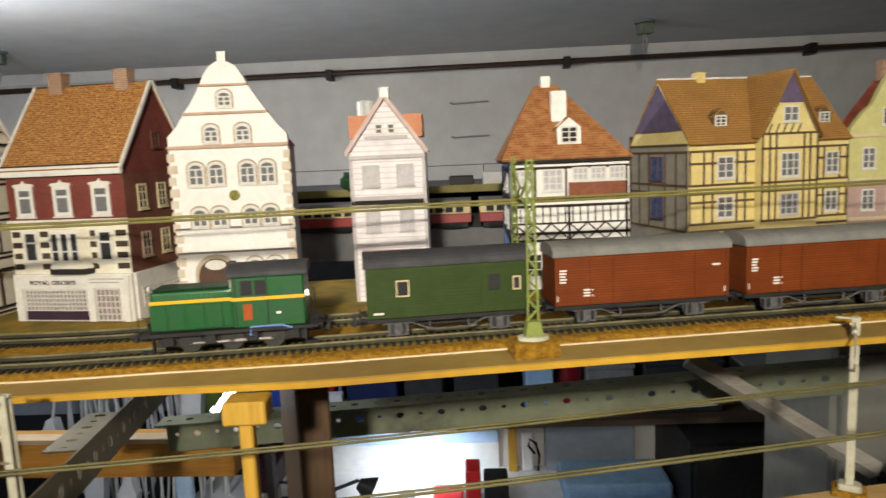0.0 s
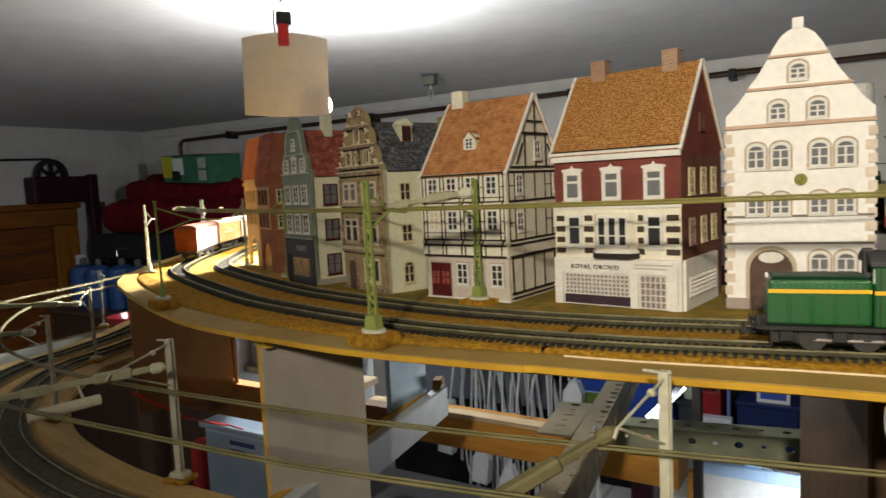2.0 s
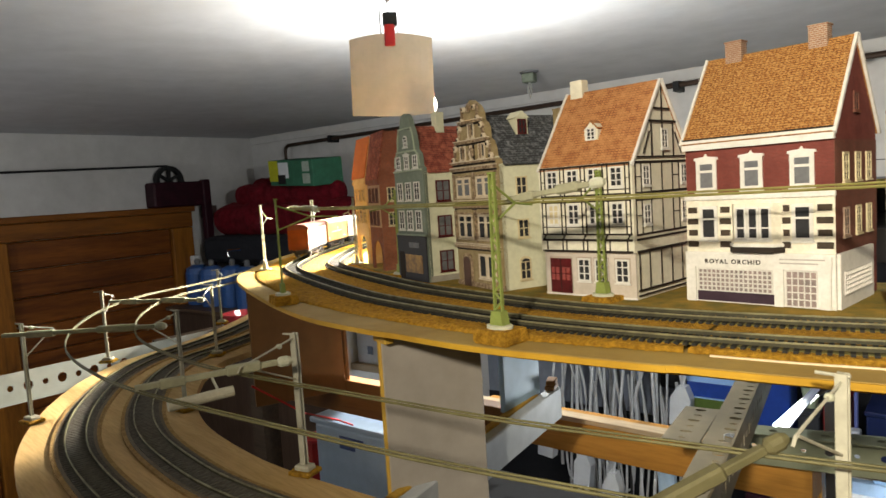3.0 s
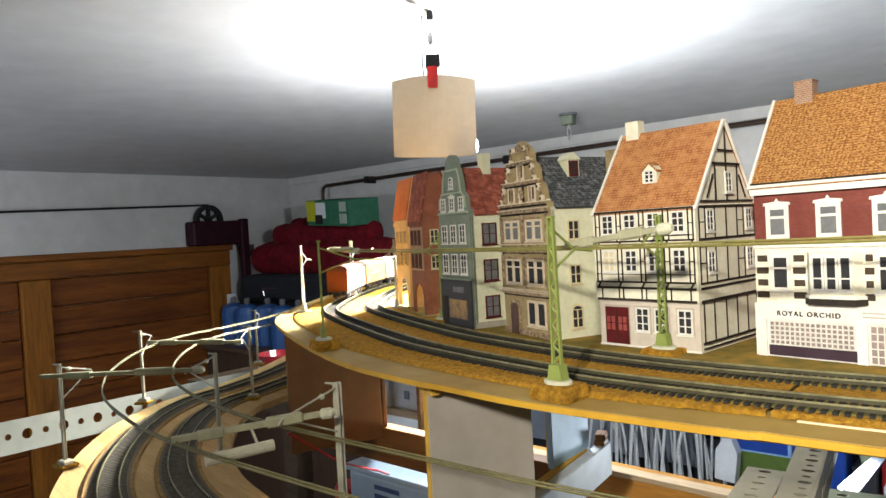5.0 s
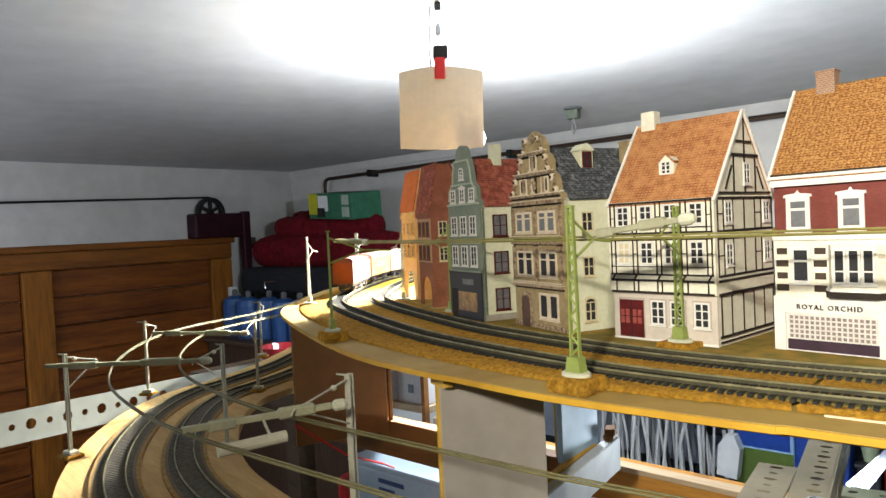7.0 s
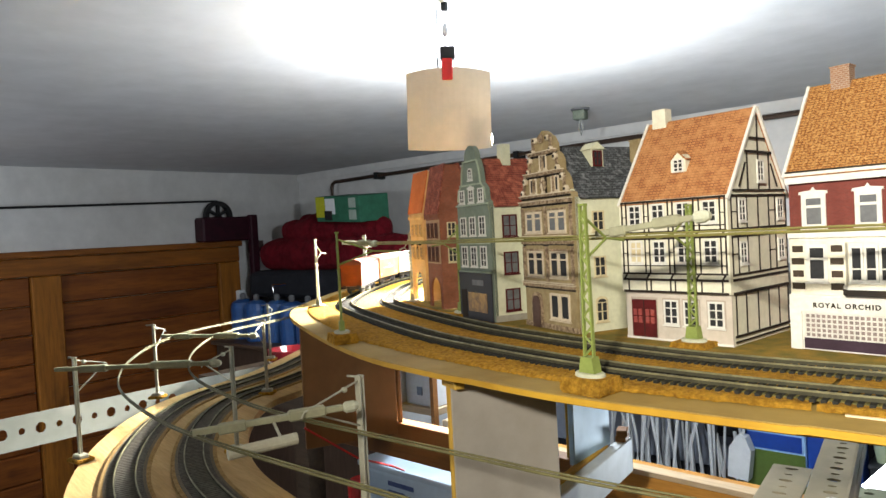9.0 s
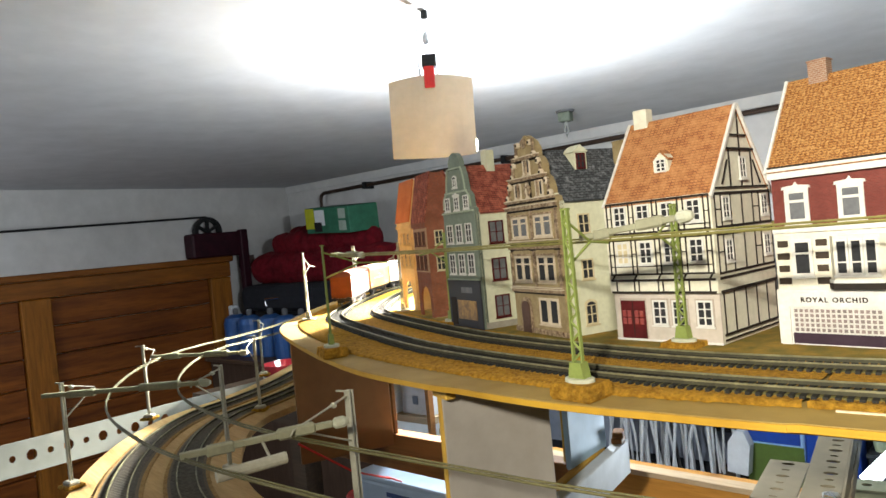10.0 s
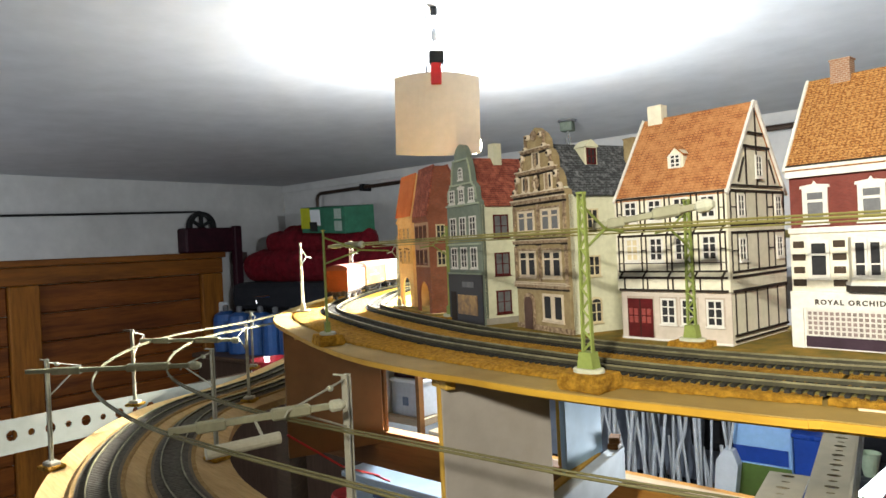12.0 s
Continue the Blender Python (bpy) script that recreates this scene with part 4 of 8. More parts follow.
chimney(h, W - 0.020, 0.085, 0.135, 0.012, 0.010, 0.027, OCHRE)

# green gable house over a dark shop
GREEN_WALL = surface("sage green print", (0.20, 0.235, 0.185), (0.16, 0.19, 0.15), 50, 0.7)
h, W = house("sage green gabled card house over a dark shop front", (-0.7905, 0.5860), (-0.7275, 0.5705))
D, e, top = 0.085, 0.113, 0.160
part("wall", prism(B(), [(0, 0), (W, 0), (W, e), (W / 2, top), (0, e)], 0, D), CREAM_WALL, h, "pale cream side walls")
for x0, c in ((W + 0.002, False), (-0.002, True)):
    q = [(x0, 0.003, e - 0.002), (x0, D + 0.002, e - 0.002), (W / 2, D + 0.002, top + 0.0006), (W / 2, 0.003, top + 0.0006)]
    part("roof", slab(B(), q[::-1] if c else q, 0.0012), TILE_RED, h, "red tiled roof")
gf = [(0, 0), (W, 0), (W, 0.117), (W - 0.004, 0.119), (W - 0.0055, 0.131), (W - 0.012, 0.136), (W - 0.0145, 0.150), (W - 0.018, 0.159)]
gf += [(W / 2 + 0.0125 * math.cos(math.pi * i / 10), 0.160 + 0.0145 * math.sin(math.pi * i / 10)) for i in range(0, 11)]
gf += [(W - x, z) for x, z in gf[7:1:-1]]
part("gable_front", prism(B(), gf, -0.0025, 0.003), GREEN_WALL, h, "sage green bell gable")
GREEN_TRIM = surface("pale green trim", (0.40, 0.45, 0.34), (0.3, 0.35, 0.26), 60, 0.6)
for z, i0 in ((0.0475, 0), (0.076, 0.0), (0.1145, 0.0), (0.1345, 0.010), (0.158, 0.018)):
    part("cornice", boxes((i0, W - i0, -0.0042, -0.0025, z, z + 0.0016)), GREEN_TRIM, h, "pale green cornice")
for s in (-1, 1):
    part("gable_scroll", tube(B(), [(W / 2 + s * x, -0.003, z) for x, z in ((0.0285, 0.1195), (0.0268, 0.130), (0.0200, 0.1355), (0.0178, 0.149), (0.0142, 0.1585))], 0.0010), GREEN_TRIM, h)
for u in (0.0125, 0.0320, 0.0515):
    window(h, "front", u, 0.0535, W, 0.0125, 0.0205, 2, 3, WHITE_TRIM, PANE_DARK, out=0.0025)
    window(h, "front", u, 0.0845, W, 0.0125, 0.0190, 2, 3, WHITE_TRIM, PANE_DARK, out=0.0025)
    window(h, "front", u, 0.1175, W, 0.0105, 0.0135, 2, 3, WHITE_TRIM, PANE_DARK, out=0.0025, hood=(u == 0.032))
window(h, "front", 0.032, 0.1400, W, 0.0085, 0.0090, 2, 2, WHITE_TRIM, PANE_DARK, out=0.0025, arch=True)
part("shop_front", boxes((-0.0006, W + 0.0006, -0.0040, -0.0025, 0.0, 0.0475)), surface("near-black shop print", (0.022, 0.022, 0.028), (0.035, 0.034, 0.04), 60, 0.5), h, "dark shop front")
part("shop_window", boxes((0.018, 0.056, -0.0045, -0.0040, 0.0085, 0.0275)), surface("warm shop display", (0.10, 0.05, 0.015), (0.42, 0.24, 0.06), 130, 0.4, bump=0), h, "warm lit shop display")
part("shop_sign", boxes((0.028, 0.050, -0.0046, -0.0040, 0.035, 0.0405)), PANE_GREY, h, "small unreadable shop sign")
part("shop_door", boxes((0.004, 0.0145, -0.0045, -0.0040, 0.002, 0.030)), TIMBER, h)
for u in (0.020, 0.052):
    for z in (0.010, 0.046, 0.082):
        window(h, "right", u, z, W, 0.0165, 0.0215, 2, 2, MAROON, PANE_GREY, sill=True)
part("plinth", boxes((W, W + 0.0008, 0, D, 0, 0.006)), surface("grey plinth", (0.35, 0.32, 0.27), (0.28, 0.25, 0.2), 60, 0.7), h)
chimney(h, W / 2 + 0.002, 0.036, 0.154, 0.0105, 0.009, 0.0215, CREAM_WALL, False, "cream chimney")
dormer(h, W - 0.010, 0.048, 0.119, 0.010, 0.011, 0.016, CREAM_WALL, TILE_RED)

# red brick arcaded house and the orange house at the end of the row
BRICK_GATE = coursed("dark red brick print", (0.33, 0.105, 0.055), (0.23, 0.07, 0.036), (0.2, 0.1, 0.07), 0.0026, 0.0012, 0.0002, bump=0.2)
ORANGE_WALL = surface("apricot plaster print", (0.72, 0.47, 0.20), (0.62, 0.37, 0.13), 40, 0.7)


def arcade(h, W, D, e, top, arch_w, arch_h, wall, roof, wall_label, run=0.010):
    """A house whose ground storey is pierced by one arched passage from front to back."""
    a0, a1 = (W - arch_w) / 2, (W + arch_w) / 2
    arc = [(W / 2 + arch_w / 2 * math.cos(math.pi * i / 10), arch_h - arch_w / 2 + arch_w / 2 * math.sin(math.pi * i / 10)) for i in range(11)]
    card = 0.0022
    outline = [(0, 0), (a0, 0)] + arc[::-1] + [(a1, 0), (W, 0), (W, arch_h + 0.002), (0, arch_h + 0.002)]
    part("arch_wall", prism(B(), outline, 0, card), wall, h, wall_label)
    part("side_wall", boxes((W - card, W, card + 0.0001, D, 0, arch_h + 0.002)), wall, h)
    part("wall", prism(B(), [(0, arch_h + 0.0021), (D, arch_h + 0.0021), (D, e), (D / 2, top), (run, top), (0, e)], 0, W, "x"), wall, h, wall_label)
    for front in (True, False):
        y0, y1 = (-0.0012, run) if front else (D + 0.003, D / 2)
        q = [(-0.001, y0, e - 0.001), (W + 0.001, y0, e - 0.001), (W + 0.001, y1, top + 0.0012), (-0.001, y1, top + 0.0012)]
        part("roof", slab(B(), q if front else q[::-1], 0.0013), roof, h)


h, W = house("dark red brick card house with an arched gateway", (-0.9145, 0.6390), (-0.8640, 0.6190))
arcade(h, W, 0.050, 0.112, 0.168, 0.036, 0.036, BRICK_GATE, TILE_RED, "dark red brick walls")
part("plaster_field", boxes((0.001, W - 0.001, -0.0006, 0, 0.0525, 0.1045)), surface("beige rendered print", (0.46, 0.30, 0.19), (0.36, 0.21, 0.13), 60, 0.7), h, "beige rendered upper storey")
for u in (0.0115, 0.0270, 0.0425):
    for z in (0.056, 0.084):
        window(h, "front", u, z, W, 0.0095, 0.0170, 2, 3, BRICK_SIDE, PANE_DARK, out=0.0006)
part("cornice", boxes((-0.001, W + 0.001, -0.0022, 0, 0.106, 0.111)), BRICK_GATE, h)
for u in (0.014, 0.036):
    for z in (0.054, 0.084):
        window(h, "right", u, z, W, 0.0110, 0.0170, 2, 2, CREAM_TRIM, PANE_DARK)
h, W = house("orange plastered card house with an arched passage", (-1.0080, 0.6850), (-0.9530, 0.6650))
arcade(h, W, 0.050, 0.117, 0.170, 0.030, 0.038, ORANGE_WALL, surface("plain orange roof print", (0.62, 0.17, 0.035), (0.52, 0.13, 0.03), 40, 0.7), "apricot plastered walls")
for u in (0.012, 0.0292, 0.0464):
    for z in (0.056, 0.086):
        window(h, "front", u, z, W, 0.0100, 0.0160, 2, 3, ORANGE_WALL, PANE_GREY)
part("cornice", boxes((-0.001, W + 0.001, -0.0020, 0, 0.1080, 0.1120)), ORANGE_WALL, h)
for u in (0.012, 0.046):
    part("wall_lamp", tube(B(), [(u, 0, 0.074), (u, -0.006, 0.075), (u, -0.006, 0.070)], 0.0008, 6), TIMBER, h, "small bracket lamp")

# white stepped-gable house
WHITE_WALL = surface("white plaster print", (0.80, 0.785, 0.75), (0.74, 0.72, 0.685), 30, 0.7)
ROSE = surface("rose string course", (0.52, 0.36, 0.26), (0.44, 0.30, 0.22), 60, 0.7)
h, W = house("tall white gabled card house with quoins and a brown arched gate", (-0.3345, 0.6110), (-0.2485, 0.6335))
D = 0.034
prof = [(0, 0), (W, 0), (W, 0.134), (W - 0.0080, 0.1425), (W - 0.0150, 0.153), (W - 0.0195, 0.159), (W - 0.0260, 0.170), (W - 0.0300, 0.178), (W - 0.0345, 0.1845), (W - 0.0395, 0.188), (W / 2, 0.189)]
prof += [(W - x, z) for x, z in prof[-2:1:-1]]
part("wall", prism(B(), prof, 0, 0.006), WHITE_WALL, h, "white gabled front")
part("side_wall", prism(B(), [(0.0005, 0), (W - 0.0005, 0), (W - 0.0005, 0.125), (W / 2, 0.176), (0.0005, 0.125)], 0.006, D), surface("grey card side", (0.30, 0.28, 0.27), (0.24, 0.22, 0.21), 40, 0.7), h, "grey card side walls")
for x0, c in ((W, False), (0, True)):
    q = [(x0, 0.0065, 0.1245), (x0, D, 0.1245), (W / 2, D, 0.177), (W / 2, 0.0065, 0.177)]
    part("roof", slab(B(), q[::-1] if c else q, 0.0010), TILE_RED, h)
each("string_course", [(i0, W - i0, -0.0020, 0, z, z + t) for z, i0, t in ((0.1250, -0.0006, 0.0024), (0.1500, 0.013, 0.0018), (0.1705, 0.0265, 0.0016))], ROSE, h, "rose string course")
each("string_course", [(0, W, -0.0016, 0, z, z + 0.0014) for z in (0.0455, 0.064)], surface("grey string course", (0.2, 0.18, 0.15), (0.15, 0.13, 0.11), 60, 0.7), h, "grey string course")
QUOIN = surface("buff quoin print", (0.52, 0.42, 0.32), (0.66, 0.58, 0.48), 60, 0.7)
BUFF = surface("buff window trim", (0.42, 0.33, 0.24), (0.33, 0.26, 0.19), 60, 0.7)
for i in range(13):
    w = 0.0055 if i % 2 else 0.0038
    for x0, x1 in ((-0.0012, w), (W - w, W + 0.0012)):
        part("quoin", boxes((x0, x1, -0.0012, 0, 0.010 + i * 0.0088, 0.0162 + i * 0.0088)), QUOIN, h)
for u in (0.0190, 0.0340, 0.0572, 0.0722):
    window(h, "front", u, 0.0970, W, 0.0122, 0.0135, 2, 2, WHITE_TRIM, PANE_GREY, arch=True, rim=BUFF, bar=0.0015)
    window(h, "front", u, 0.0655, W, 0.0122, 0.0110, 2, 2, WHITE_TRIM, PANE_GREY, arch=True, rim=BUFF, bar=0.0015)
for u in (0.0575, 0.0728):
    window(h, "front", u, 0.0195, W, 0.0125, 0.0170, 2, 2, WHITE_TRIM, PANE_GREY, arch=True, rim=BUFF, bar=0.0015)
for u in (0.0325, 0.0560):
    window(h, "front", u, 0.1290, W, 0.0115, 0.0095, 2, 2, WHITE_TRIM, PANE_GREY, arch=True, rim=BUFF, bar=0.0015)
window(h, "front", W / 2, 0.1550, W, 0.0110, 0.0085, 2, 2, WHITE_TRIM, PANE_GREY, arch=True, rim=BUFF, bar=0.0015)
ar = [(0.012, 0.0), (0.044, 0.0), (0.044, 0.030)] + [(0.028 + 0.016 * math.cos(math.pi * i / 10), 0.030 + 0.0145 * math.sin(math.pi * i / 10)) for i in range(1, 10)] + [(0.012, 0.030)]
part("gate_surround", prism(B(), ar, -0.0012, 0), surface("buff gate surround", (0.50, 0.42, 0.30), (0.4, 0.33, 0.24), 60, 0.7), h)
part("gate", prism(B(), [(0.028 + (x - 0.028) * 0.84, z * 0.93) for x, z in ar], -0.0018, -0.0010), BROWN_DOOR, h, "brown arched gate")
bm = B()
lathe(bm, [(0.0004, 0), (0.0078, 0.0002), (0.0078, 0.0008), (0.0004, 0.001)], 16, Matrix.Translation((0.028, -0.0018, 0.0365)) @ Matrix.Diagonal((1, 1, 0.5, 1)) @ pose(0, 0, 0, 90))
part("gate_plaque", bm, WHITE_TRIM, h, "white oval plaque")
bm = B()
lathe(bm, [(0.0004, 0), (0.004, 0.0002), (0.004, 0.0010), (0.0004, 0.0014)], 14, pose(0.0462, 0, 0.0890, 90))
part("crest", bm, surface("gold and green crest", (0.35, 0.28, 0.04), (0.1, 0.12, 0.03), 200, 0.5), h, "round gilt crest")
part("plinth", boxes((-0.0008, W + 0.0008, -0.0016, 0, 0, 0.0075)), surface("grey rose plinth", (0.36, 0.29, 0.25), (0.28, 0.22, 0.19), 60, 0.7), h, "grey plinth")
part("finial", boxes((W / 2 - 0.0032, W / 2 + 0.0032, 0, 0.006, 0.188, 0.1955)), WHITE_WALL, h)

# small white weatherboarded house
BOARDED = coursed("white weatherboard print", (0.80, 0.765, 0.775), (0.75, 0.71, 0.72), (0.58, 0.54, 0.55), 0.5, 0.0042, 0.0005, bump=0.3)
h, W = house("narrow white weatherboarded card house with a pointed gable", (-0.2055, 0.6495), (-0.1492, 0.6600))
D, e, top = 0.08, 0.1175, 0.1565
part("wall", prism(B(), [(0, 0), (W, 0), (W, e), (W / 2, top), (0, e)], 0, D), BOARDED, h, "white boarded walls")
for x0, c in ((W + 0.0016, False), (-0.0016, True)):
    z0 = e - 0.0018
    q = [(x0, -0.003, z0), (x0, D, z0), (W / 2, D, top + 0.0006), (W / 2, -0.003, top + 0.0006)]
    part("roof", slab(B(), q[::-1] if c else q, 0.0014), TILE_ORANGE, h)
    q = [(x0, -0.0042, z0 - 0.001), (x0, -0.003, z0 - 0.001), (W / 2, -0.003, top), (W / 2, -0.0042, top)]
    part("barge_board", slab(B(), q[::-1] if c else q, 0.0032), surface("rosy barge board", (0.60, 0.47, 0.43), (0.50, 0.38, 0.35), 60, 0.7), h)
part("cross_roof", prism(B(), [(-0.002, 0.128), (W - 0.001, 0.128), (W - 0.001, 0.146), (-0.002, 0.146)], 0.018, 0.060), surface("rosy orange roof print", (0.56, 0.25, 0.14), (0.48, 0.20, 0.11), 50, 0.7), h, "rosy orange cross roof")
TRIM_BOARD = surface("grey-white trim boards", (0.50, 0.46, 0.46), (0.42, 0.38, 0.39), 60, 0.7)
for d in ((-0.0008, W + 0.0008, -0.0016, 0, 0.1115, 0.1145), (-0.0008, W + 0.0008, -0.0016, 0, 0.080, 0.083), (-0.0008, W + 0.0008, -0.0016, 0, 0.044, 0.046), (0.012, W - 0.012, -0.0012, 0, 0.1265, 0.129), (-0.0008, 0.0018, -0.0014, 0, 0, 0.1112), (W - 0.0018, W + 0.0008, -0.0014, 0, 0, 0.1112)):
    part("trim_board", boxes(d), TRIM_BOARD, h)
part("dark_band", boxes((-0.0006, W + 0.0006, -0.0014, 0, 0.0765, 0.0795)), TIMBER, h)
CURTAIN = surface("curtained print pane", (0.50, 0.48, 0.50), (0.34, 0.33, 0.36), 140, 0.4)
for u in (0.0155, 0.0420):
    window(h, "front", u, 0.0905, W, 0.0135, 0.0165, 2, 3, TRIM_BOARD, CURTAIN)
    window(h, "front", u, 0.055, W, 0.0115, 0.0170, 2, 3, TRIM_BOARD, CURTAIN)
for u in (0.0235, 0.0330):
    window(h, "front", u, 0.1300, W, 0.0065, 0.0085, 1, 2, WHITE_TRIM, PANE_GREY)
part("shop_band", boxes((0.006, W - 0.006, -0.0016, 0, 0.034, 0.041)), surface("red-grey shop band", (0.42, 0.20, 0.18), (0.4, 0.36, 0.36), 90, 0.6), h)
chimney(h, W / 2, 0.006, top - 0.004, 0.007, 0.007, 0.012, WHITE_WALL)

# hipped half-timbered house
h, W = house("hipped orange-roofed half-timbered card house with blue side", (-0.0865, 0.692), (0.0070, 0.7060))
D, e = 0.120, 0.106
BLUE_WALL = surface("shaded blue timbered print", (0.13, 0.20, 0.42), (0.09, 0.13, 0.28), 60, 0.7)
part("wall", boxes((0, W, 0, D, 0, e)), WHITE_WALL, h, "white half-timbered front")
part("side_wall_face", boxes((-0.0005, 0, 0, D, 0, e)), BLUE_WALL, h, "blue-grey side wall")
o, ry = 0.006, 0.070
ridge = [(0.028, ry, 0.1685), (0.046, ry, 0.1685)]
c = [(-o, -o, e - 0.001), (W + 0.001, -o, e - 0.001), (W + 0.001, D + o, e - 0.001), (-o, D + o, e - 0.001)]
for q in ([c[0], c[1], ridge[1], ridge[0]], [c[1], c[2], ridge[1]], [c[2], c[3], ridge[0], ridge[1]], [c[3], c[0], ridge[0]]):
    part("roof", slab(B(), q, 0.0013), TILE_ORANGE, h)
part("eaves_board", boxes((-o, W + 0.001, -o, D + o, e - 0.003, e - 0.0012)), TIMBER, h, "dark eaves")
tim = [(0, z, W, z, 0.0022) for z in (0.0985, 0.0735, 0.068, 0.046, 0.040)] + [(u, 0.0735, u, 0.0985, 0.0016) for u in (0.001, 0.020, 0.0445, 0.0925)]
tim += [(0.0015 + 0.0060 * i, 0.054, 0.0015 + 0.0060 * i, 0.068, 0.0010) for i in range(16)] + [(0.0465, 0.0405, 0.0465, 0.068, 0.002), (0.001, 0.0405, 0.001, 0.07, 0.002), (0.0925, 0.0405, 0.0925, 0.07, 0.002), (0, 0.054, W, 0.054, 0.0014)]
tim += [(0.003 + 0.0145 * i, 0.0405, 0.0175 + 0.0145 * i, 0.054, 0.0012) for i in range(6)] + [(0.0175 + 0.0145 * i, 0.0405, 0.003 + 0.0145 * i, 0.054, 0.0012) for i in range(6)]
face_part("timber", h, "front", W, bars(tim), TIMBER, "")
part("brick_infill", boxes((0.0465, 0.0918, -0.0005, 0, 0.075, 0.0865)), BRICK_GATE, h, "brick infill panel")
for u in (0.0105, 0.0340):
    window(h, "front", u, 0.0800, W, 0.0165, 0.0175, 3, 3, WHITE_TRIM, CURTAIN)
for u in (0.0560, 0.0702, 0.0850):
    window(h, "front", u, 0.0875, W, 0.0128, 0.0108, 3, 2, WHITE_TRIM, CURTAIN)
for u in (0.018, 0.045, 0.074):
    window(h, "front", u, 0.010, W, 0.0130, 0.0200, 2, 3, WHITE_TRIM, PANE_DARK)
side = [(0, z, -D, z, 0.002) for z in (0.040, 0.0735, 0.0985)] + [(-u, 0.040, -u, 0.0985, 0.0016) for u in (0.001, 0.02, 0.045, 0.07, 0.093, 0.118)]
face_part("timber", h, "left", W, bars(side), TIMBER, "", 0.0006)
for u in (0.025, 0.068):
    for z in (0.050, 0.080):
        window(h, "left", u, z, W, 0.0120, 0.0150, 2, 3, WHITE_TRIM, PANE_GREY, out=0.0006)
chimney(h, 0.0435, 0.034, 0.134, 0.0125, 0.010, 0.027, WHITE_WALL, False, "white chimney")
chimney(h, 0.037, ry, 0.167, 0.008, 0.007, 0.010, WHITE_WALL, False)
dormer(h, 0.0485, 0.006, 0.1165, 0.019, 0.0150, 0.026, WHITE_WALL, TILE_ORANGE)

# broad yellow half-timbered house with a cross gable
YELLOW = surface("yellow plaster print", (0.72, 0.60, 0.27), (0.64, 0.51, 0.20), 40, 0.7)
YTIM = surface("brown timber print", (0.10, 0.065, 0.035), (0.14, 0.09, 0.05), 60, 0.7)
VIOLET = surface("violet gable cladding", (0.13, 0.10, 0.17), (0.09, 0.07, 0.12), 90, 0.7)
h, W = house("broad yellow half-timbered card house with a cross gable", (0.0560, 0.732), (0.1976, 0.7950))
D, e, top = 0.095, 0.114, 0.168
side_gable(h, W, D, e, top, YELLOW, TILE_OLIVE, None, wall_label="yellow half-timbered walls")
g0, g1 = 0.062, 0.117
gp = [(g0, 0.0), (g1, 0.0), (g1, 0.118), ((g0 + g1) / 2, 0.167), (g0, 0.118)]
part("cross_gable", prism(B(), gp, -0.008, D / 2), YELLOW, h, "yellow cross gable")
gm = (g0 + g1) / 2
for s, x0 in ((False, g1 + 0.003), (True, g0 - 0.003)):
    q = [(x0, -0.011, 0.1145), (x0, D / 2, 0.1145), (gm, D / 2, 0.1695), (gm, -0.011, 0.1695)]
    part("cross_roof", slab(B(), q[::-1] if s else q, 0.0014), TILE_OLIVE, h)
part("gable_cladding", prism(B(), [(gm - 0.012, 0.143), (gm + 0.012, 0.143), (gm, 0.167)], -0.009, -0.008), VIOLET, h, "violet gable cladding")
tim = [(0, z, W, z, 0.0019) for z in (0.106, 0.1125, 0.096, 0.078, 0.071, 0.064, 0.046, 0.040)] + [(u, z0, u, z1, 0.0015) for z0, z1 in ((0.046, 0.071), (0.078, 0.106)) for u in (0.001, 0.014, 0.022, 0.045, 0.053, 0.124, 0.130, 0.146, 0.1535)]
face_part("timber", h, "front", W, bars(tim), YTIM, "")
tim = [(g0, z, g1, z, 0.0019) for z in (0.118, 0.106, 0.078, 0.071, 0.046)] + [(u, 0.046, u, 0.118, 0.0015) for u in (g0 + 0.001, g0 + 0.008, g0 + 0.014, g1 - 0.014, g1 - 0.008, g1 - 0.001)]
tim += [(g0 + 0.002, 0.119, gm, 0.166, 0.0016), (g1 - 0.002, 0.119, gm, 0.166, 0.0016)] + [(g0 + 0.006 + 0.007 * i, 0.118, g0 + 0.0095 + 0.007 * i, 0.126, 0.001) for i in range(5)]
face_part("timber", h, "front", W, bars(tim), YTIM, "", 0.008)
for u, w in ((0.034, 0.0160), (0.138, 0.0135)):
    for z in (0.050, 0.083):
        window(h, "front", u, z, W, w, 0.0185, 2, 3, WHITE_TRIM, PANE_GREY, out=0.0002)
for z, hh in ((0.050, 0.0185), (0.082, 0.0205)):
    window(h, "front", gm, z, W, 0.0185, hh, 3, 3, surface("grey-white casement", (0.5, 0.47, 0.46), (0.42, 0.4, 0.4), 60, 0.6) if z < 0.06 else WHITE_TRIM, PANE_GREY, out=0.008)
window(h, "front", gm, 0.1275, W, 0.0150, 0.0130, 2, 2, WHITE_TRIM, PANE_GREY, out=0.008)
for u in (0.036, 0.138):
    dormer(h, u, 0.010, 0.125, 0.0150, 0.0105, 0.020, YTIM, TILE_OLIVE)
part("side_wall_face", boxes((-0.0006, 0, 0, D, 0.0, 0.112)), surface("blue-grey timbered side", (0.33, 0.31, 0.24), (0.24, 0.24, 0.24), 90, 0.7, stain=(0.42, 0.37, 0.20)), h, "grey side wall")
part("side_gable_face", prism(B(), [(0.010, 0.124), (D - 0.010, 0.124), (D / 2, 0.164)], -0.0012, 0, "x"), VIOLET, h, "violet side gable")
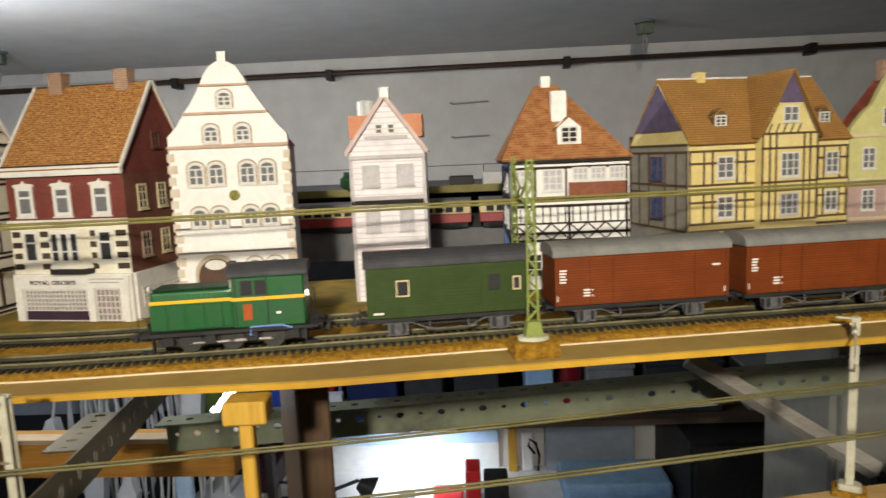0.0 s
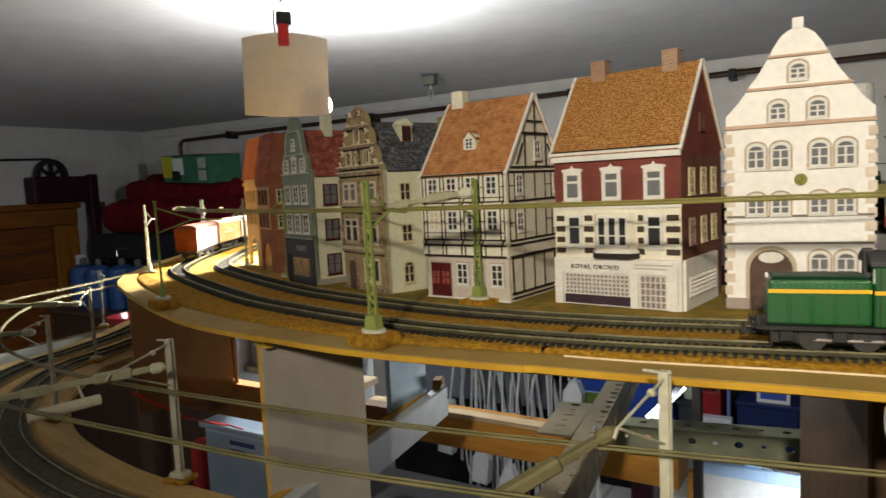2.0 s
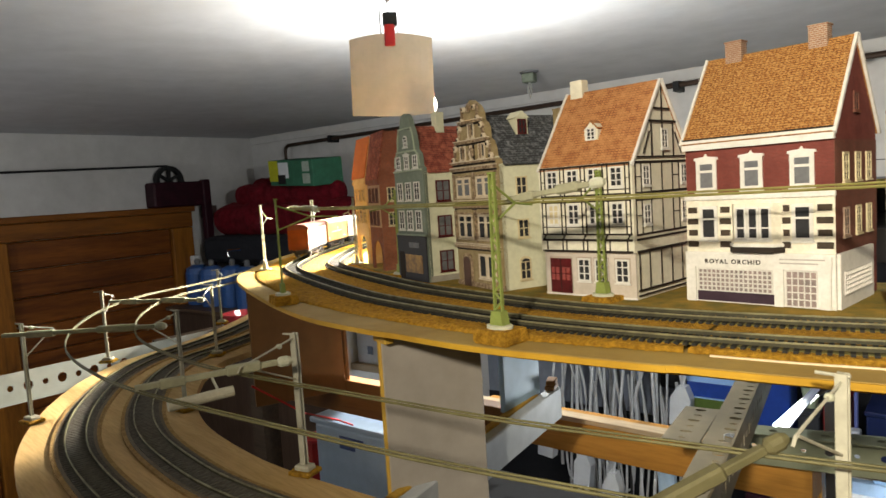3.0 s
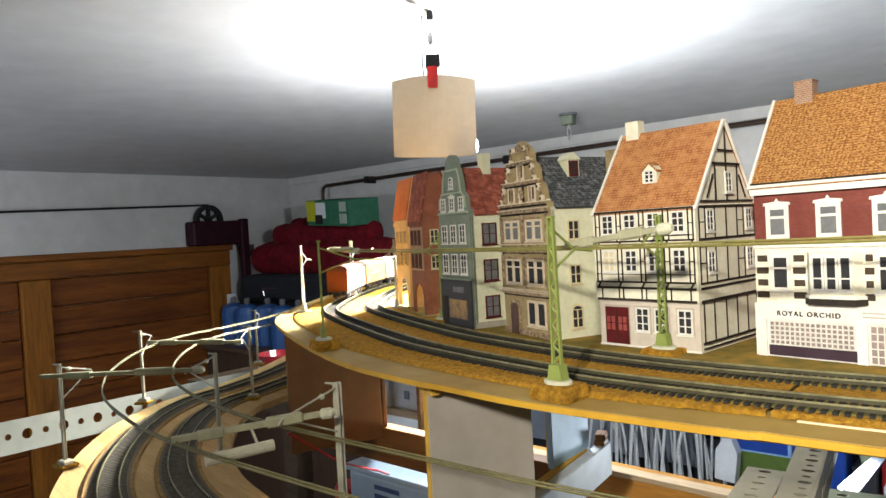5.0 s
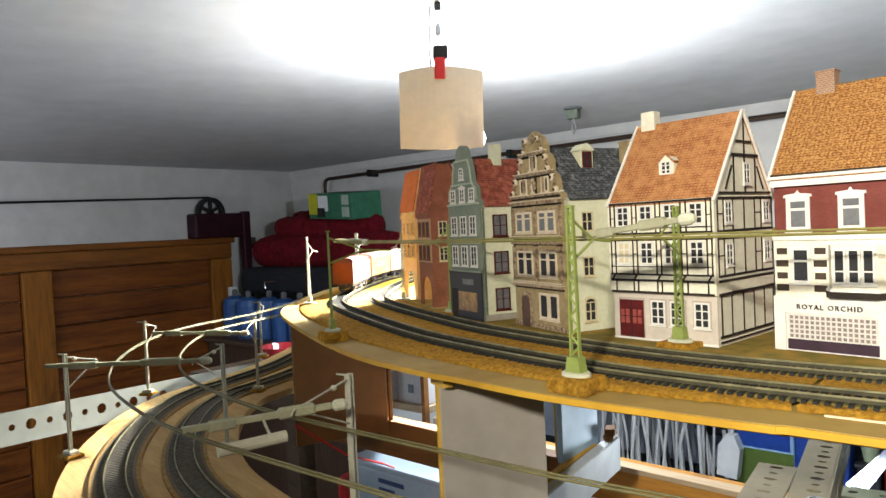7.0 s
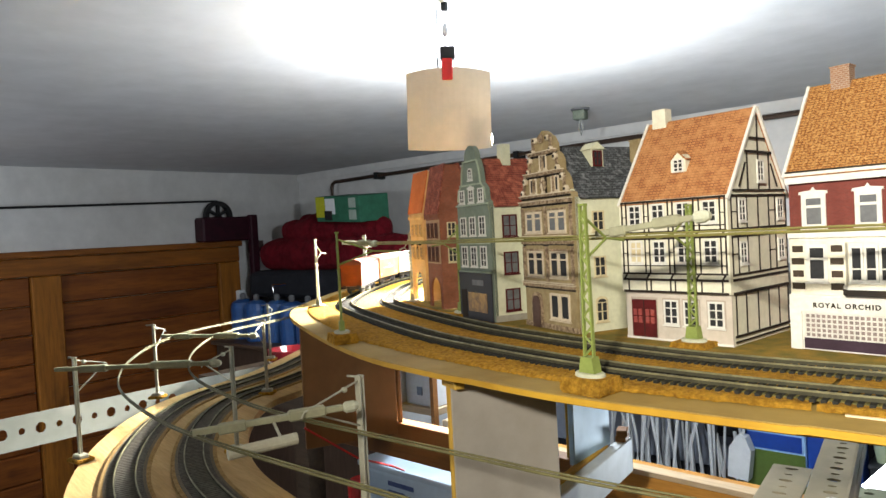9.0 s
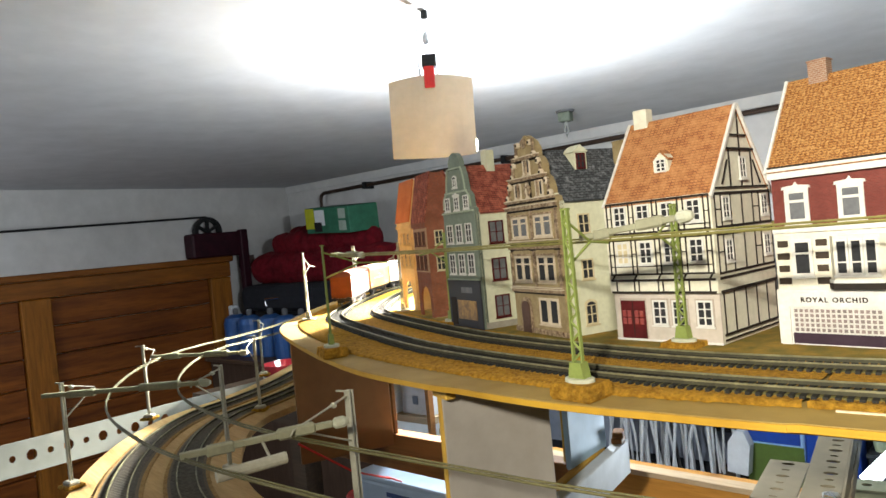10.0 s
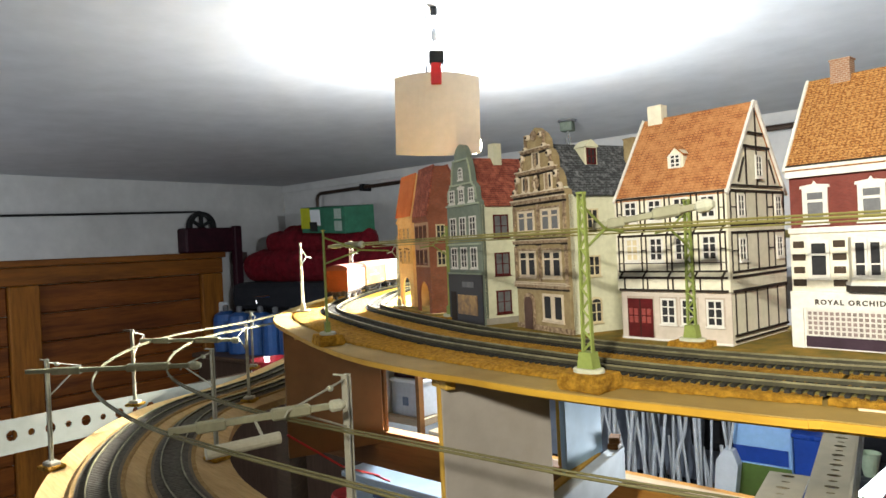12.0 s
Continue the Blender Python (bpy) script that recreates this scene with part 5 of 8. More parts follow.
side = [(0, z, -D, z, 0.002) for z in (0.040, 0.071, 0.078, 0.106, 0.112)] + [(-u, 0.040, -u, 0.106, 0.0016) for u in (0.001, 0.017, 0.034, 0.061, 0.078, 0.094)]
face_part("timber", h, "left", W, bars(side), YTIM, "", 0.0007)
for z in (0.048, 0.082):
    window(h, "left", 0.0475, z, W, 0.0210, 0.0205, 2, 3, VIOLET, surface("blue printed pane", (0.05, 0.08, 0.20), (0.08, 0.12, 0.24), 90, 0.3, bump=0), out=0.0007)
chimney(h, 0.040, D / 2, 0.162, 0.008, 0.008, 0.011, YELLOW)
part("ridge_cap", boxes((0, W, D / 2 - 0.0014, D / 2 + 0.0014, top + 0.0006, top + 0.0020)), WHITE_TRIM, h)

# pale yellow-green house with a red roof at the row's end
PALE = surface("pale lemon plaster print", (0.58, 0.55, 0.25), (0.50, 0.47, 0.20), 40, 0.7)
h, W = house("pale lemon gabled card house with a red roof", (0.2030, 0.8130), (0.2967, 0.8380))
D, e, top = 0.024, 0.112, 0.172
part("wall", prism(B(), [(0, 0), (W, 0), (W, 0.119), (W - 0.012, 0.134), (W - 0.020, 0.140), (W - 0.030, 0.160), (W / 2 + 0.008, 0.174), (W / 2, 0.184), (W / 2 - 0.008, 0.174), (0.030, 0.160), (0.020, 0.140), (0.012, 0.134), (0, 0.119)], -0.003, 0.003), PALE, h, "pale lemon walls")
for x0, c in ((W + 0.003, False), (-0.003, True)):
    q = [(x0, 0.0032, e - 0.004), (x0, D, e - 0.004), (W / 2, D, top + 0.0006), (W / 2, 0.0032, top + 0.0006)]
    part("roof", slab(B(), q[::-1] if c else q, 0.0014), TILE_RED, h, "red tiled roof")
part("side_wall", prism(B(), [(0.0005, 0), (W - 0.0005, 0), (W - 0.0005, e - 0.002), (W / 2, top - 0.002), (0.0005, e - 0.002)], 0.003, D), PALE, h, "pale lemon side walls")
each("string_course", [(0, W, -0.0044, -0.003, z, z + 0.003) for z in (0.112, 0.073, 0.038)], CREAM_TRIM, h)
part("lower_storey", boxes((-0.0004, W + 0.0004, -0.0038, -0.003, 0.001, 0.073)), surface("rose-pink storey print", (0.46, 0.32, 0.28), (0.38, 0.26, 0.24), 60, 0.7), h, "rose-pink lower storeys")
for u in (0.018, 0.042, 0.066, 0.088):
    window(h, "front", u, 0.084, W, 0.0125, 0.0190, 2, 3, WHITE_TRIM, PANE_GREY, out=0.003)
    window(h, "front", u, 0.047, W, 0.0125, 0.0190, 2, 3, WHITE_TRIM, PANE_GREY, out=0.0038)
for u in (0.034, 0.060):
    window(h, "front", u, 0.122, W, 0.0095, 0.0155, 2, 2, WHITE_TRIM, PANE_DARK, out=0.003)
chimney(h, W * 0.42, 0.012, top - 0.010, 0.010, 0.009, 0.016, CHIM_BRICK)

# ---- wires' tension gears, lower masts and wires ----
def post_mast(x, y, h, heading, arm, thick=0.0026):
    """A slim pale H-section post with a bracket arm and steady tube."""
    t = thing("catenary_mast", "slim pale grey catenary mast on a cork block", "catenary mast", Matrix.Translation((x, y, Z_LOW - 0.0035)) @ Matrix.Rotation(heading, 4, "Z"), "catenary masts of the lower level")
    a = thick
    part("post", boxes((-a, a, -a * 0.9, -a * 0.5, 0.006, h), (-a, a, a * 0.5, a * 0.9, 0.006, h), (-a * 0.25, a * 0.25, -a * 0.5, a * 0.5, 0.006, h)), MAST_WHITE, t)
    part("foot", soft(boxes((-0.0065, 0.0065, -0.0050, 0.0050, 0.0006, 0.007)), 0.0012, 1), MAST_WHITE, t)
    part("pad", soft(boxes((-0.0095, 0.0095, -0.0085, 0.0085, 0, 0.0035)), 0.001, 1), CORK, t, "cork pad")
    bm = B()
    tube(bm, [(-0.010, 0, h - 0.001), (0.003, 0, h - 0.001)], 0.0008)
    tube(bm, [(0, 0, h - 0.003), (0, arm, h - 0.011), (0, arm * 1.05, h - 0.014)], 0.0007)
    tube(bm, [(0, 0, h - 0.034), (0, arm * 0.95, h - 0.0115)], 0.0007)
    part("bracket_arm", bm, MAST_WHITE, t)
    part("insulator", lathe(B(), [(0.0012, -0.002), (0.0018, -0.001), (0.0018, 0.001), (0.0012, 0.002)], 8, pose(0, arm * 0.3, h - 0.006, 70)), FOOT_WHITE, t)


for x, y, h, head, arm in ((-0.965, 0.252, 0.098, 0.3, 0.03), (-1.176, 0.387, 0.096, 0.8, 0.03), (-1.075, 0.492, 0.096, 0.8, -0.03), (-0.872, 0.365, 0.100, 0.2, -0.03), (-1.300, 0.605, 0.092, 0.9, 0.03),
                           (-0.640, 0.357, 0.104, 0.35, -0.055), (-0.300, 0.404, 0.116, 0.0, -0.05), (0.128, 0.578, 0.112, -0.35, -0.05)):
    post_mast(x, y, h, head, arm, 0.0023 if x > -0.7 else 0.0016)

WIRE_LOW = surface("tarnished brass wire", (0.14, 0.125, 0.055), (0.09, 0.08, 0.035), 40, 0.6, 0.1)
low_wire = thing("overhead_wire", "brass catenary wires over the lower tracks", "overhead wire")
for o in (0.0, 0.056):
    for z, r in ((1.4285, 0.00072), (1.4301, 0.00055)):
        part("wire", tube(B(), [LOW[i] + side_of(LOW, i)[1] * o + Vector((0, 0, z)) for i in range(0, len(LOW) - 20, 5)], r), WIRE_LOW, low_wire)


TENSION_DARK = surface("dull olive tension gear", (0.13, 0.115, 0.055), (0.09, 0.08, 0.038), 40, 0.65)


def tension_gear(label, a, b, tone=TENSION):
    """A wire tensioner: a slim beam, two clamps and a weight drum."""
    a, b = Vector(a), Vector(b)
    d = b - a
    t = thing("wire_tensioner", label, "wire tensioner", Matrix.Translation(a) @ d.to_track_quat("X", "Z").to_matrix().to_4x4(), "wire tensioners")
    L = d.length
    part("beam", soft(boxes((0, L, -0.0022, 0.0022, -0.0016, 0.0020)), 0.0005, 1), tone, t)
    part("clamp", soft(boxes((L * 0.16, L * 0.34, -0.0030, 0.0030, -0.0032, 0.0028)), 0.0009, 1), tone, t)
    part("drum", soft(boxes((L * 0.62, L * 0.88, -0.0034, 0.0034, -0.0028, 0.0036)), 0.0012, 1), tone, t)
    part("insulator", lathe(B(), [(0.0018, 0), (0.0036, 0.002), (0.0036, 0.007), (0.0020, 0.010)], 10, pose(L, 0, 0, 0, 90)), FOOT_WHITE if tone is TENSION else tone, t)
    return t


p0, _, _ = on_line(-0.520, NEAR, 1.531)
p1, _, _ = on_line(-0.452, NEAR, 1.538)
tension_gear("grey-green wire tensioner on the upper overhead line", p0, p1)
p0, _, _ = on_line(-1.08, NEAR, 1.530)
p1, _, _ = on_line(-0.86, NEAR, 1.529)
tension_gear("grey-green wire tensioner on the upper overhead line", p0, p1)
tension_gear("grey wire tensioner across the lower overhead line", (-0.645, 0.247, 1.431), (-0.618, 0.330, 1.433))
tension_gear("grey wire tensioner across the lower overhead line", (-0.960, 0.235, 1.431), (-0.860, 0.340, 1.431))
tension_gear("grey wire tensioner across the lower overhead line", (-1.105, 0.375, 1.430), (-1.000, 0.440, 1.430))
tension_gear("dull olive wire tensioner across the lower overhead line", (-0.405, 0.262, 1.372), (-0.318, 0.372, 1.432), TENSION_DARK)
tube_gear = thing("weight_tube", "pale tube under a wire tensioner", "weight tube")
part("tube_body", tube(B(), [(-0.612, 0.254, 1.4245), (-0.606, 0.292, 1.4255)], 0.0034, 12), MAST_WHITE, tube_gear)
part("hanger", tube(B(), [(-0.631, 0.290, 1.431), (-0.608, 0.284, 1.4255)], 0.0009), MAST_WHITE, tube_gear)


# ---- slotted steel ----
def perforated(bm, x0, x1, z0, z1, thick, pitch, rx, rz, m=None):
    """A plate in x and z with one row of oval holes cut through it."""
    n = max(1, int((x1 - x0) / pitch))
    w = (x1 - x0) / n
    zc = (z0 + z1) / 2
    for i in range(n):
        a, c = x0 + i * w, x0 + (i + 0.5) * w
        big = 1.0 if i % 2 else 0.62
        hole = [(c + rx * big * math.cos(math.pi / 4 * k + math.pi / 8), zc + rz * big * math.sin(math.pi / 4 * k + math.pi / 8)) for k in range(8)]
        rim = [(a + w, zc), (a + w, z1), (c, z1), (a, z1), (a, zc), (a, z0), (c, z0), (a + w, z0)]
        rim = [(a + w, zc + (z1 - zc) * 0.4), (c + w * 0.2, z1), (c - w * 0.2, z1), (a, zc + (z1 - zc) * 0.4), (a, zc - (zc - z0) * 0.4), (c - w * 0.2, z0), (c + w * 0.2, z0), (a + w, zc - (zc - z0) * 0.4)]
        corner = {0: (a + w, z1), 2: (a, z1), 4: (a, z0), 6: (a + w, z0)}
        vs = {}
        for y in (0, thick):
            P = lambda p: bm.verts.new(Vector((p[0], y, p[1])) if m is None else m @ Vector((p[0], y, p[1])))
            h, r, c4 = [P(p) for p in hole], [P(p) for p in rim], {k: P(p) for k, p in corner.items()}
            vs[y] = h, r
            for k in range(8):
                j = (k + 1) % 8
                bm.faces.new((h[k], h[j], r[j], c4[k], r[k]) if k in c4 else (h[k], h[j], r[j], r[k]))
        for k in range(8):
            j = (k + 1) % 8
            bm.faces.new((vs[0][0][k], vs[0][0][j], vs[thick][0][j], vs[thick][0][k]))
    for q in ((x0, x1, 0.0001, thick - 0.0001, z1 - 0.0001, z1), (x0, x1, 0.0001, thick - 0.0001, z0, z0 + 0.0001)):
        box(bm, *q, m)
    return bm


def slotted_angle(label, a, b, up, width, material, turn=0.0, pitch=0.03, rx=0.006, rz=0.0045):
    """An L-section of slotted steel from a to b: an upright web and a flange at its foot or head."""
    a, b = Vector(a), Vector(b)
    d = b - a
    t = thing("slotted_angle", label, "steel angle", Matrix.Translation(a) @ d.to_track_quat("X", "Z").to_matrix().to_4x4() @ pose(0, 0, 0, turn), "slotted steel frame")
    L = d.length
    part("web", perforated(B(), 0, L, 0, up, 0.002, pitch, rx, rz), material, t)
    part("flange", perforated(B(), 0, L, 0, width, 0.002, pitch, rx, rz, pose(0, 0, 0.0001, -90)), material, t)
    return t


slotted_angle("white slotted steel angle beside the lower tracks", (-1.215, 0.02, 1.298), (-1.30, 0.72, 1.298), 0.040, 0.030, ANGLE_WHITE, 0, 0.021, 0.0062, 0.0072)
ANGLE_DARK = surface("dull olive grey steel", (0.23, 0.25, 0.175), (0.16, 0.175, 0.12), 14, 0.6, 0.1, stain=(0.07, 0.065, 0.045))
slotted_angle("dull olive-grey slotted steel angle under the layout", (-0.56, 0.90, 1.2388), (0.30, 1.0314, 1.2918), 0.045, 0.031, ANGLE_DARK, 180, 0.026, 0.0052, 0.0042)
slotted_angle("grey slotted steel angle running under the board", (-0.531, 0.93, 1.300), (-0.368, 0.36, 1.300), 0.036, 0.034, ANGLE, 90, 0.016, 0.0035, 0.0060)
gus = thing("gusset_plate", "flat grey slotted steel plate at a frame joint", "steel plate", pose(-0.531, 0.666, 1.3000, 0, 0, 104.6), "slotted steel frame")
part("plate", perforated(B(), 0, 0.098, -0.0335, 0, 0.002, 0.0163, 0.0030, 0.0060, pose(0, 0, 0, -90)), ANGLE, gus)
bm = B()
lathe(bm, [(0.007, 0), (0.007, 0.004), (0.006, 0.005)], 6, pose(-0.476, 0.690, 1.3025))
tagged(part("bolt", bm, surface("bright bolt", (0.6, 0.6, 0.58), (0.45, 0.45, 0.42), 60, 0.3, 0.9)), "bright hexagon bolt head on the steel angle", "bolt")

# ---- timber and panels under the board ----
SHELF_WOOD = wood("shelf board", (0.10, 0.065, 0.04), (0.06, 0.04, 0.025), 2.0, 0.65, 0)
YELLOW_WOOD = wood("yellow stained wood", (0.55, 0.34, 0.06), (0.42, 0.24, 0.035), 3.0, 0.55, 2)
BROWN_WOOD = wood("brown stained plank", (0.24, 0.105, 0.03), (0.17, 0.07, 0.02), 2.0, 0.6, 0)
PALE_WOOD = wood("pale pine batten", (0.44, 0.345, 0.235), (0.34, 0.26, 0.17), 3.0, 0.6, 0)
HARDBOARD = surface("grey-beige hardboard", (0.38, 0.345, 0.305), (0.32, 0.29, 0.255), 9, 0.7, stain=(0.25, 0.22, 0.18))
BROWN_BOARD = surface("brown hardboard", (0.26, 0.125, 0.045), (0.21, 0.10, 0.037), 9, 0.65, stain=(0.12, 0.055, 0.02))

br = thing("support_post", "yellow stained wooden post with a head block", "post", pose(-0.2112, 0.4665, 0, 0, 0, 12))
part("head_block", soft(boxes((-0.0117, 0.0117, -0.006, 0.012, 1.4215, 1.4345)), 0.0012, 1), YELLOW_WOOD, br)
part("post", soft(boxes((-0.0037, 0.0037, -0.004, 0.004, FLOOR_Z, 1.4214)), 0.001, 1), YELLOW_WOOD, br)
br = thing("support_post", "dark brown square timber post under the layout", "post", pose(-0.267, 0.668, 0, 0, 0, -59))
part("post", soft(boxes((-0.060, 0.060, -0.013, 0.013, FLOOR_Z, 1.4345)), 0.002, 1), wood("dark oak post", (0.10, 0.06, 0.035), (0.065, 0.04, 0.022), 2.0, 0.7, 2), br)


def panel_between(name, label, category, a, b, z0, z1, thick, material):
    a, b = Vector((*a, 0)), Vector((*b, 0))
    m = Matrix.Translation(a) @ Matrix.Rotation(math.atan2(b.y - a.y, b.x - a.x), 4, "Z")
    ob = part(name, soft(boxes((0, (b - a).length, 0, thick, z0, z1)), 0.0008, 1), material, None, "", m)
    return tagged(ob, label, category) if label else ob


hp = thing("hardboard_support", "grey-beige hardboard support panel with a yellow batten", "panel")
ob = panel_between("panel", "", "", (-0.6215, 0.420), (-0.596, 0.502), FLOOR_Z, 1.4345, 0.004, HARDBOARD)
ob.parent = hp
ob = panel_between("batten", "", "", (-0.6265, 0.4195), (-0.6222, 0.4190), FLOOR_Z, 1.4345, 0.008, YELLOW_WOOD)
ob.parent = hp
ob = panel_between("cleat", "", "", (-0.634, 0.422), (-0.613, 0.417), 1.4275, 1.4342, 0.008, YELLOW_WOOD)
ob.parent = hp
ep = thing("end_panel", "dark brown hardboard panel under the board's end", "panel")
for n, a, b, z0, z1, tk, mat in (("panel", (-1.012, 0.510), (-0.978, 0.625), 1.278, 1.4345, 0.006, BROWN_BOARD), ("batten", (-1.006, 0.520), (-0.980, 0.610), 1.420, 1.4343, -0.008, YELLOW_WOOD), ("edge_strip", (-0.9772, 0.627), (-0.9762, 0.632), 1.278, 1.4345, 0.006, BROWN_WOOD)):
    panel_between(n, "", "", a, b, z0, z1, tk, mat).parent = ep
panel_between("side_board", "brown hardboard strip hanging under the board", "panel", (-1.156, 0.70), (-1.106, 0.712), 1.236, 1.4345, 0.006, BROWN_BOARD)
panel_between("cross_plank", "brown stained plank under the lower level", "plank", (-1.16, 0.60), (-0.72, 0.66), 1.245, 1.292, 0.02, BROWN_WOOD)
panel_between("cross_plank", "amber stained plank under the layout", "plank", (-1.00, 0.895), (-0.50, 0.955), 1.135, 1.185, 0.05, wood("amber stained plank", (0.44, 0.215, 0.045), (0.30, 0.135, 0.025), 2.0, 0.55, 0))
panel_between("batten", "pale batten along the brown plank", "batten", (-1.00, 0.89), (-0.50, 0.95), 1.1852, 1.1930, 0.022, PALE_WOOD)
beam = thing("timber_beam", "pale painted timber beam running under the board", "beam", Matrix.Translation((-0.690, 0.715, 1.31)) @ (Vector((0.085, -0.300, 0.0))).to_track_quat("X", "Z").to_matrix().to_4x4())
part("beam", soft(boxes((0, 0.42, -0.005, 0.007, -0.036, 0)), 0.0012, 1), surface("pale blue-white painted wood", (0.52, 0.56, 0.60), (0.44, 0.47, 0.50), 12, 0.6, stain=(0.36, 0.34, 0.28)), beam)
part("edge_strip", soft(boxes((0.035, 0.42, -0.0130, -0.0054, -0.030, 0.0015)), 0.001, 1), YELLOW_WOOD, beam)
for k, z in enumerate((0.0, 0.0062)):
    tagged(part("wood_block", soft(boxes((-0.009, 0.009, -0.0055, 0.0055, 0, 0.0060)), 0.001, 1), BROWN_WOOD, None, "", pose(-0.6855 + 0.0006 * k, 0.703, 1.3101 + z, 0, 0, -68 + 8 * k)), "small brown wooden block on the beam", "block", "stacked wood blocks")
BLUE_PALE = surface("pale blue laminate", (0.42, 0.60, 0.78), (0.36, 0.53, 0.70), 9, 0.5)
tagged(part("laminate_board", soft(boxes((0, 0.076, 0, 0.006, 1.3102, 1.4345)), 0.0008, 1), BLUE_PALE, None, "", pose(-0.672, 0.610, 0, 0, 0, 101.3)), "pale blue laminated board standing on the beam", "board")
panel_between("batten", "wooden batten beside the blue panel", "batten", (-0.7285, 0.664), (-0.7205, 0.667), 1.285, 1.4345, 0.012, YELLOW_WOOD)

# ---- white cabinet and boxes behind the lower level ----
WHITE_BOARD = surface("white melamine", (0.72, 0.74, 0.76), (0.64, 0.66, 0.68), 6, 0.45)
cab = thing("open_cabinet", "white open cabinet with a small grey device inside", "cabinet", pose(-1.318, 0.85, 0, 0, 0, 8.7))
part("side", boxes((0, 0.010, 0, 0.30, FLOOR_Z, 1.36)), WHITE_BOARD, cab)
part("side", boxes((0.104, 0.112, 0, 0.012, FLOOR_Z, 1.36)), BROWN_WOOD, cab, "brown wooden side post")
part("back", boxes((0.0105, 0.1035, 0.29, 0.30, FLOOR_Z, 1.36)), WHITE_BOARD, cab)
for z in (1.215, 0.95, 0.65):
    part("shelf", boxes((0.0105, 0.1035, 0.0125, 0.2895, z - 0.012, z)), PALE_WOOD, cab)
dev = thing("grey_device", "light grey boxed device on the cabinet shelf", "device", pose(-1.300, 0.875, 1.2152, 0, 0, 8.7))
part("case", soft(boxes((0, 0.075, 0, 0.10, 0, 0.062)), 0.004), surface("light grey plastic", (0.50, 0.52, 0.55), (0.42, 0.44, 0.47), 20, 0.5), dev)
part("button", soft(boxes((0.030, 0.044, -0.002, 0, 0.02, 0.036)), 0.0008, 1), surface("slate blue button", (0.16, 0.19, 0.26), (0.12, 0.15, 0.2), 40, 0.5), dev)
part("lid", soft(boxes((-0.002, 0.077, -0.002, 0.102, 0.0622, 0.068)), 0.001, 1), WHITE_BOARD, dev)
tagged(part("dark_case", soft(boxes((0, 0.07, 0, 0.09, 0, 0.024)), 0.004), DARK_MAROON, None, "", pose(-1.297, 0.88, 1.2836, 0, 0, 10)), "dark maroon case lying on a grey device", "case")
panel_between("white_board", "white melamine board standing behind the layout", "board", (-1.385, 1.02), (-1.19, 1.048), FLOOR_Z, 1.40, 0.012, WHITE_BOARD)
panel_between("shelf_plank", "cream plank in front of the white board", "plank", (-1.190, 0.870), (-1.04, 0.893), 1.192, 1.204, 0.075, PALE_WOOD)
BLUE_WHITE = surface("pale blue plastic", (0.36, 0.46, 0.58), (0.30, 0.39, 0.50), 8, 0.4)
tub = thing("storage_tub", "pale blue plastic storage tub with printed bars", "storage box", pose(-1.19, 0.70, 1.0185, 0, 0, 8))
part("tub_body", soft(boxes((0, 0.20, 0, 0.16, 0, 0.150)), 0.006), BLUE_WHITE, tub)
part("rim", soft(boxes((-0.006, 0.206, -0.006, 0.166, 0.1505, 0.160)), 0.003), BLUE_WHITE, tub)
for i in range(2):
    part("print_bar", boxes((0.06, 0.115 - 0.02 * i, -0.0012, 0.0, 0.13 - 0.014 * i, 0.137 - 0.014 * i)), surface("navy print", (0.05, 0.08, 0.2), (0.04, 0.06, 0.16), 50, 0.5), tub)
shelf = thing("storage_rack", "dark steel rack under the layout", "rack", pose(-1.35, 0.66, 0, 0, 0, 8))
part("deck", boxes((0, 0.62, 0, 0.30, 1.0, 1.018)), BLACK, shelf)
for x, y in ((0, 0), (0.59, 0), (0, 0.27), (0.59, 0.27)):
    part("leg", boxes((x, x + 0.03, y, y + 0.03, FLOOR_Z, 0.9995)), BLACK, shelf)
tagged(part("red_tin", lathe(B(), [(0.030, 0), (0.030, 0.10), (0.027, 0.104)], 20, pose(-1.24, 0.735, 1.0185)), RED), "red round tin standing on the rack", "tin")
tagged(part("red_wire", tube(B(), [(-0.90, 0.45, 1.34), (-0.88, 0.50, 1.30), (-0.90, 0.56, 1.27), (-0.98, 0.61, 1.24), (-1.02, 0.66, 1.21)], 0.0012), RED), "thin red wire hanging under the lower board", "wire")

# ---- shelf behind the houses, with coaches ----
OLIVE = surface("olive shelf edge", (0.20, 0.18, 0.06), (0.15, 0.13, 0.045), 30, 0.6)
GREY_DECK = surface("grey painted deck", (0.16, 0.16, 0.165), (0.12, 0.12, 0.125), 12, 0.7)
bs = thing("background_shelf", "two-deck grey shelf with olive edges behind the houses", "shelf", pose(-0.62, 0.86, 0, 0, 0, 8.7))
part("lower_deck", boxes((0, 1.30, 0.0, 0.26, 1.440, 1.474)), GREY_DECK, bs)
part("upper_deck", boxes((0, 1.30, 0.02, 0.26, 1.516, 1.5215)), GREY_DECK, bs)
part("edge_strip", boxes((0, 1.30, 0.0165, 0.0198, 1.515, 1.5235)), OLIVE, bs, "olive edge strip")
part("back_panel", boxes((0, 1.30, 0.26, 0.268, 1.43, 1.515)), BLACK, bs)
for x in (0.12, 1.26):
    part("upright", boxes((x, x + 0.012, 0.24, 0.2595, FLOOR_Z, 1.4395)), BLACK, bs)
for x in (0.04, 0.36, 0.68, 1.0, 1.26):
    part("spacer", boxes((x, x + 0.008, 0.20, 0.208, 1.4745, 1.5155)), GREY_DECK, bs)


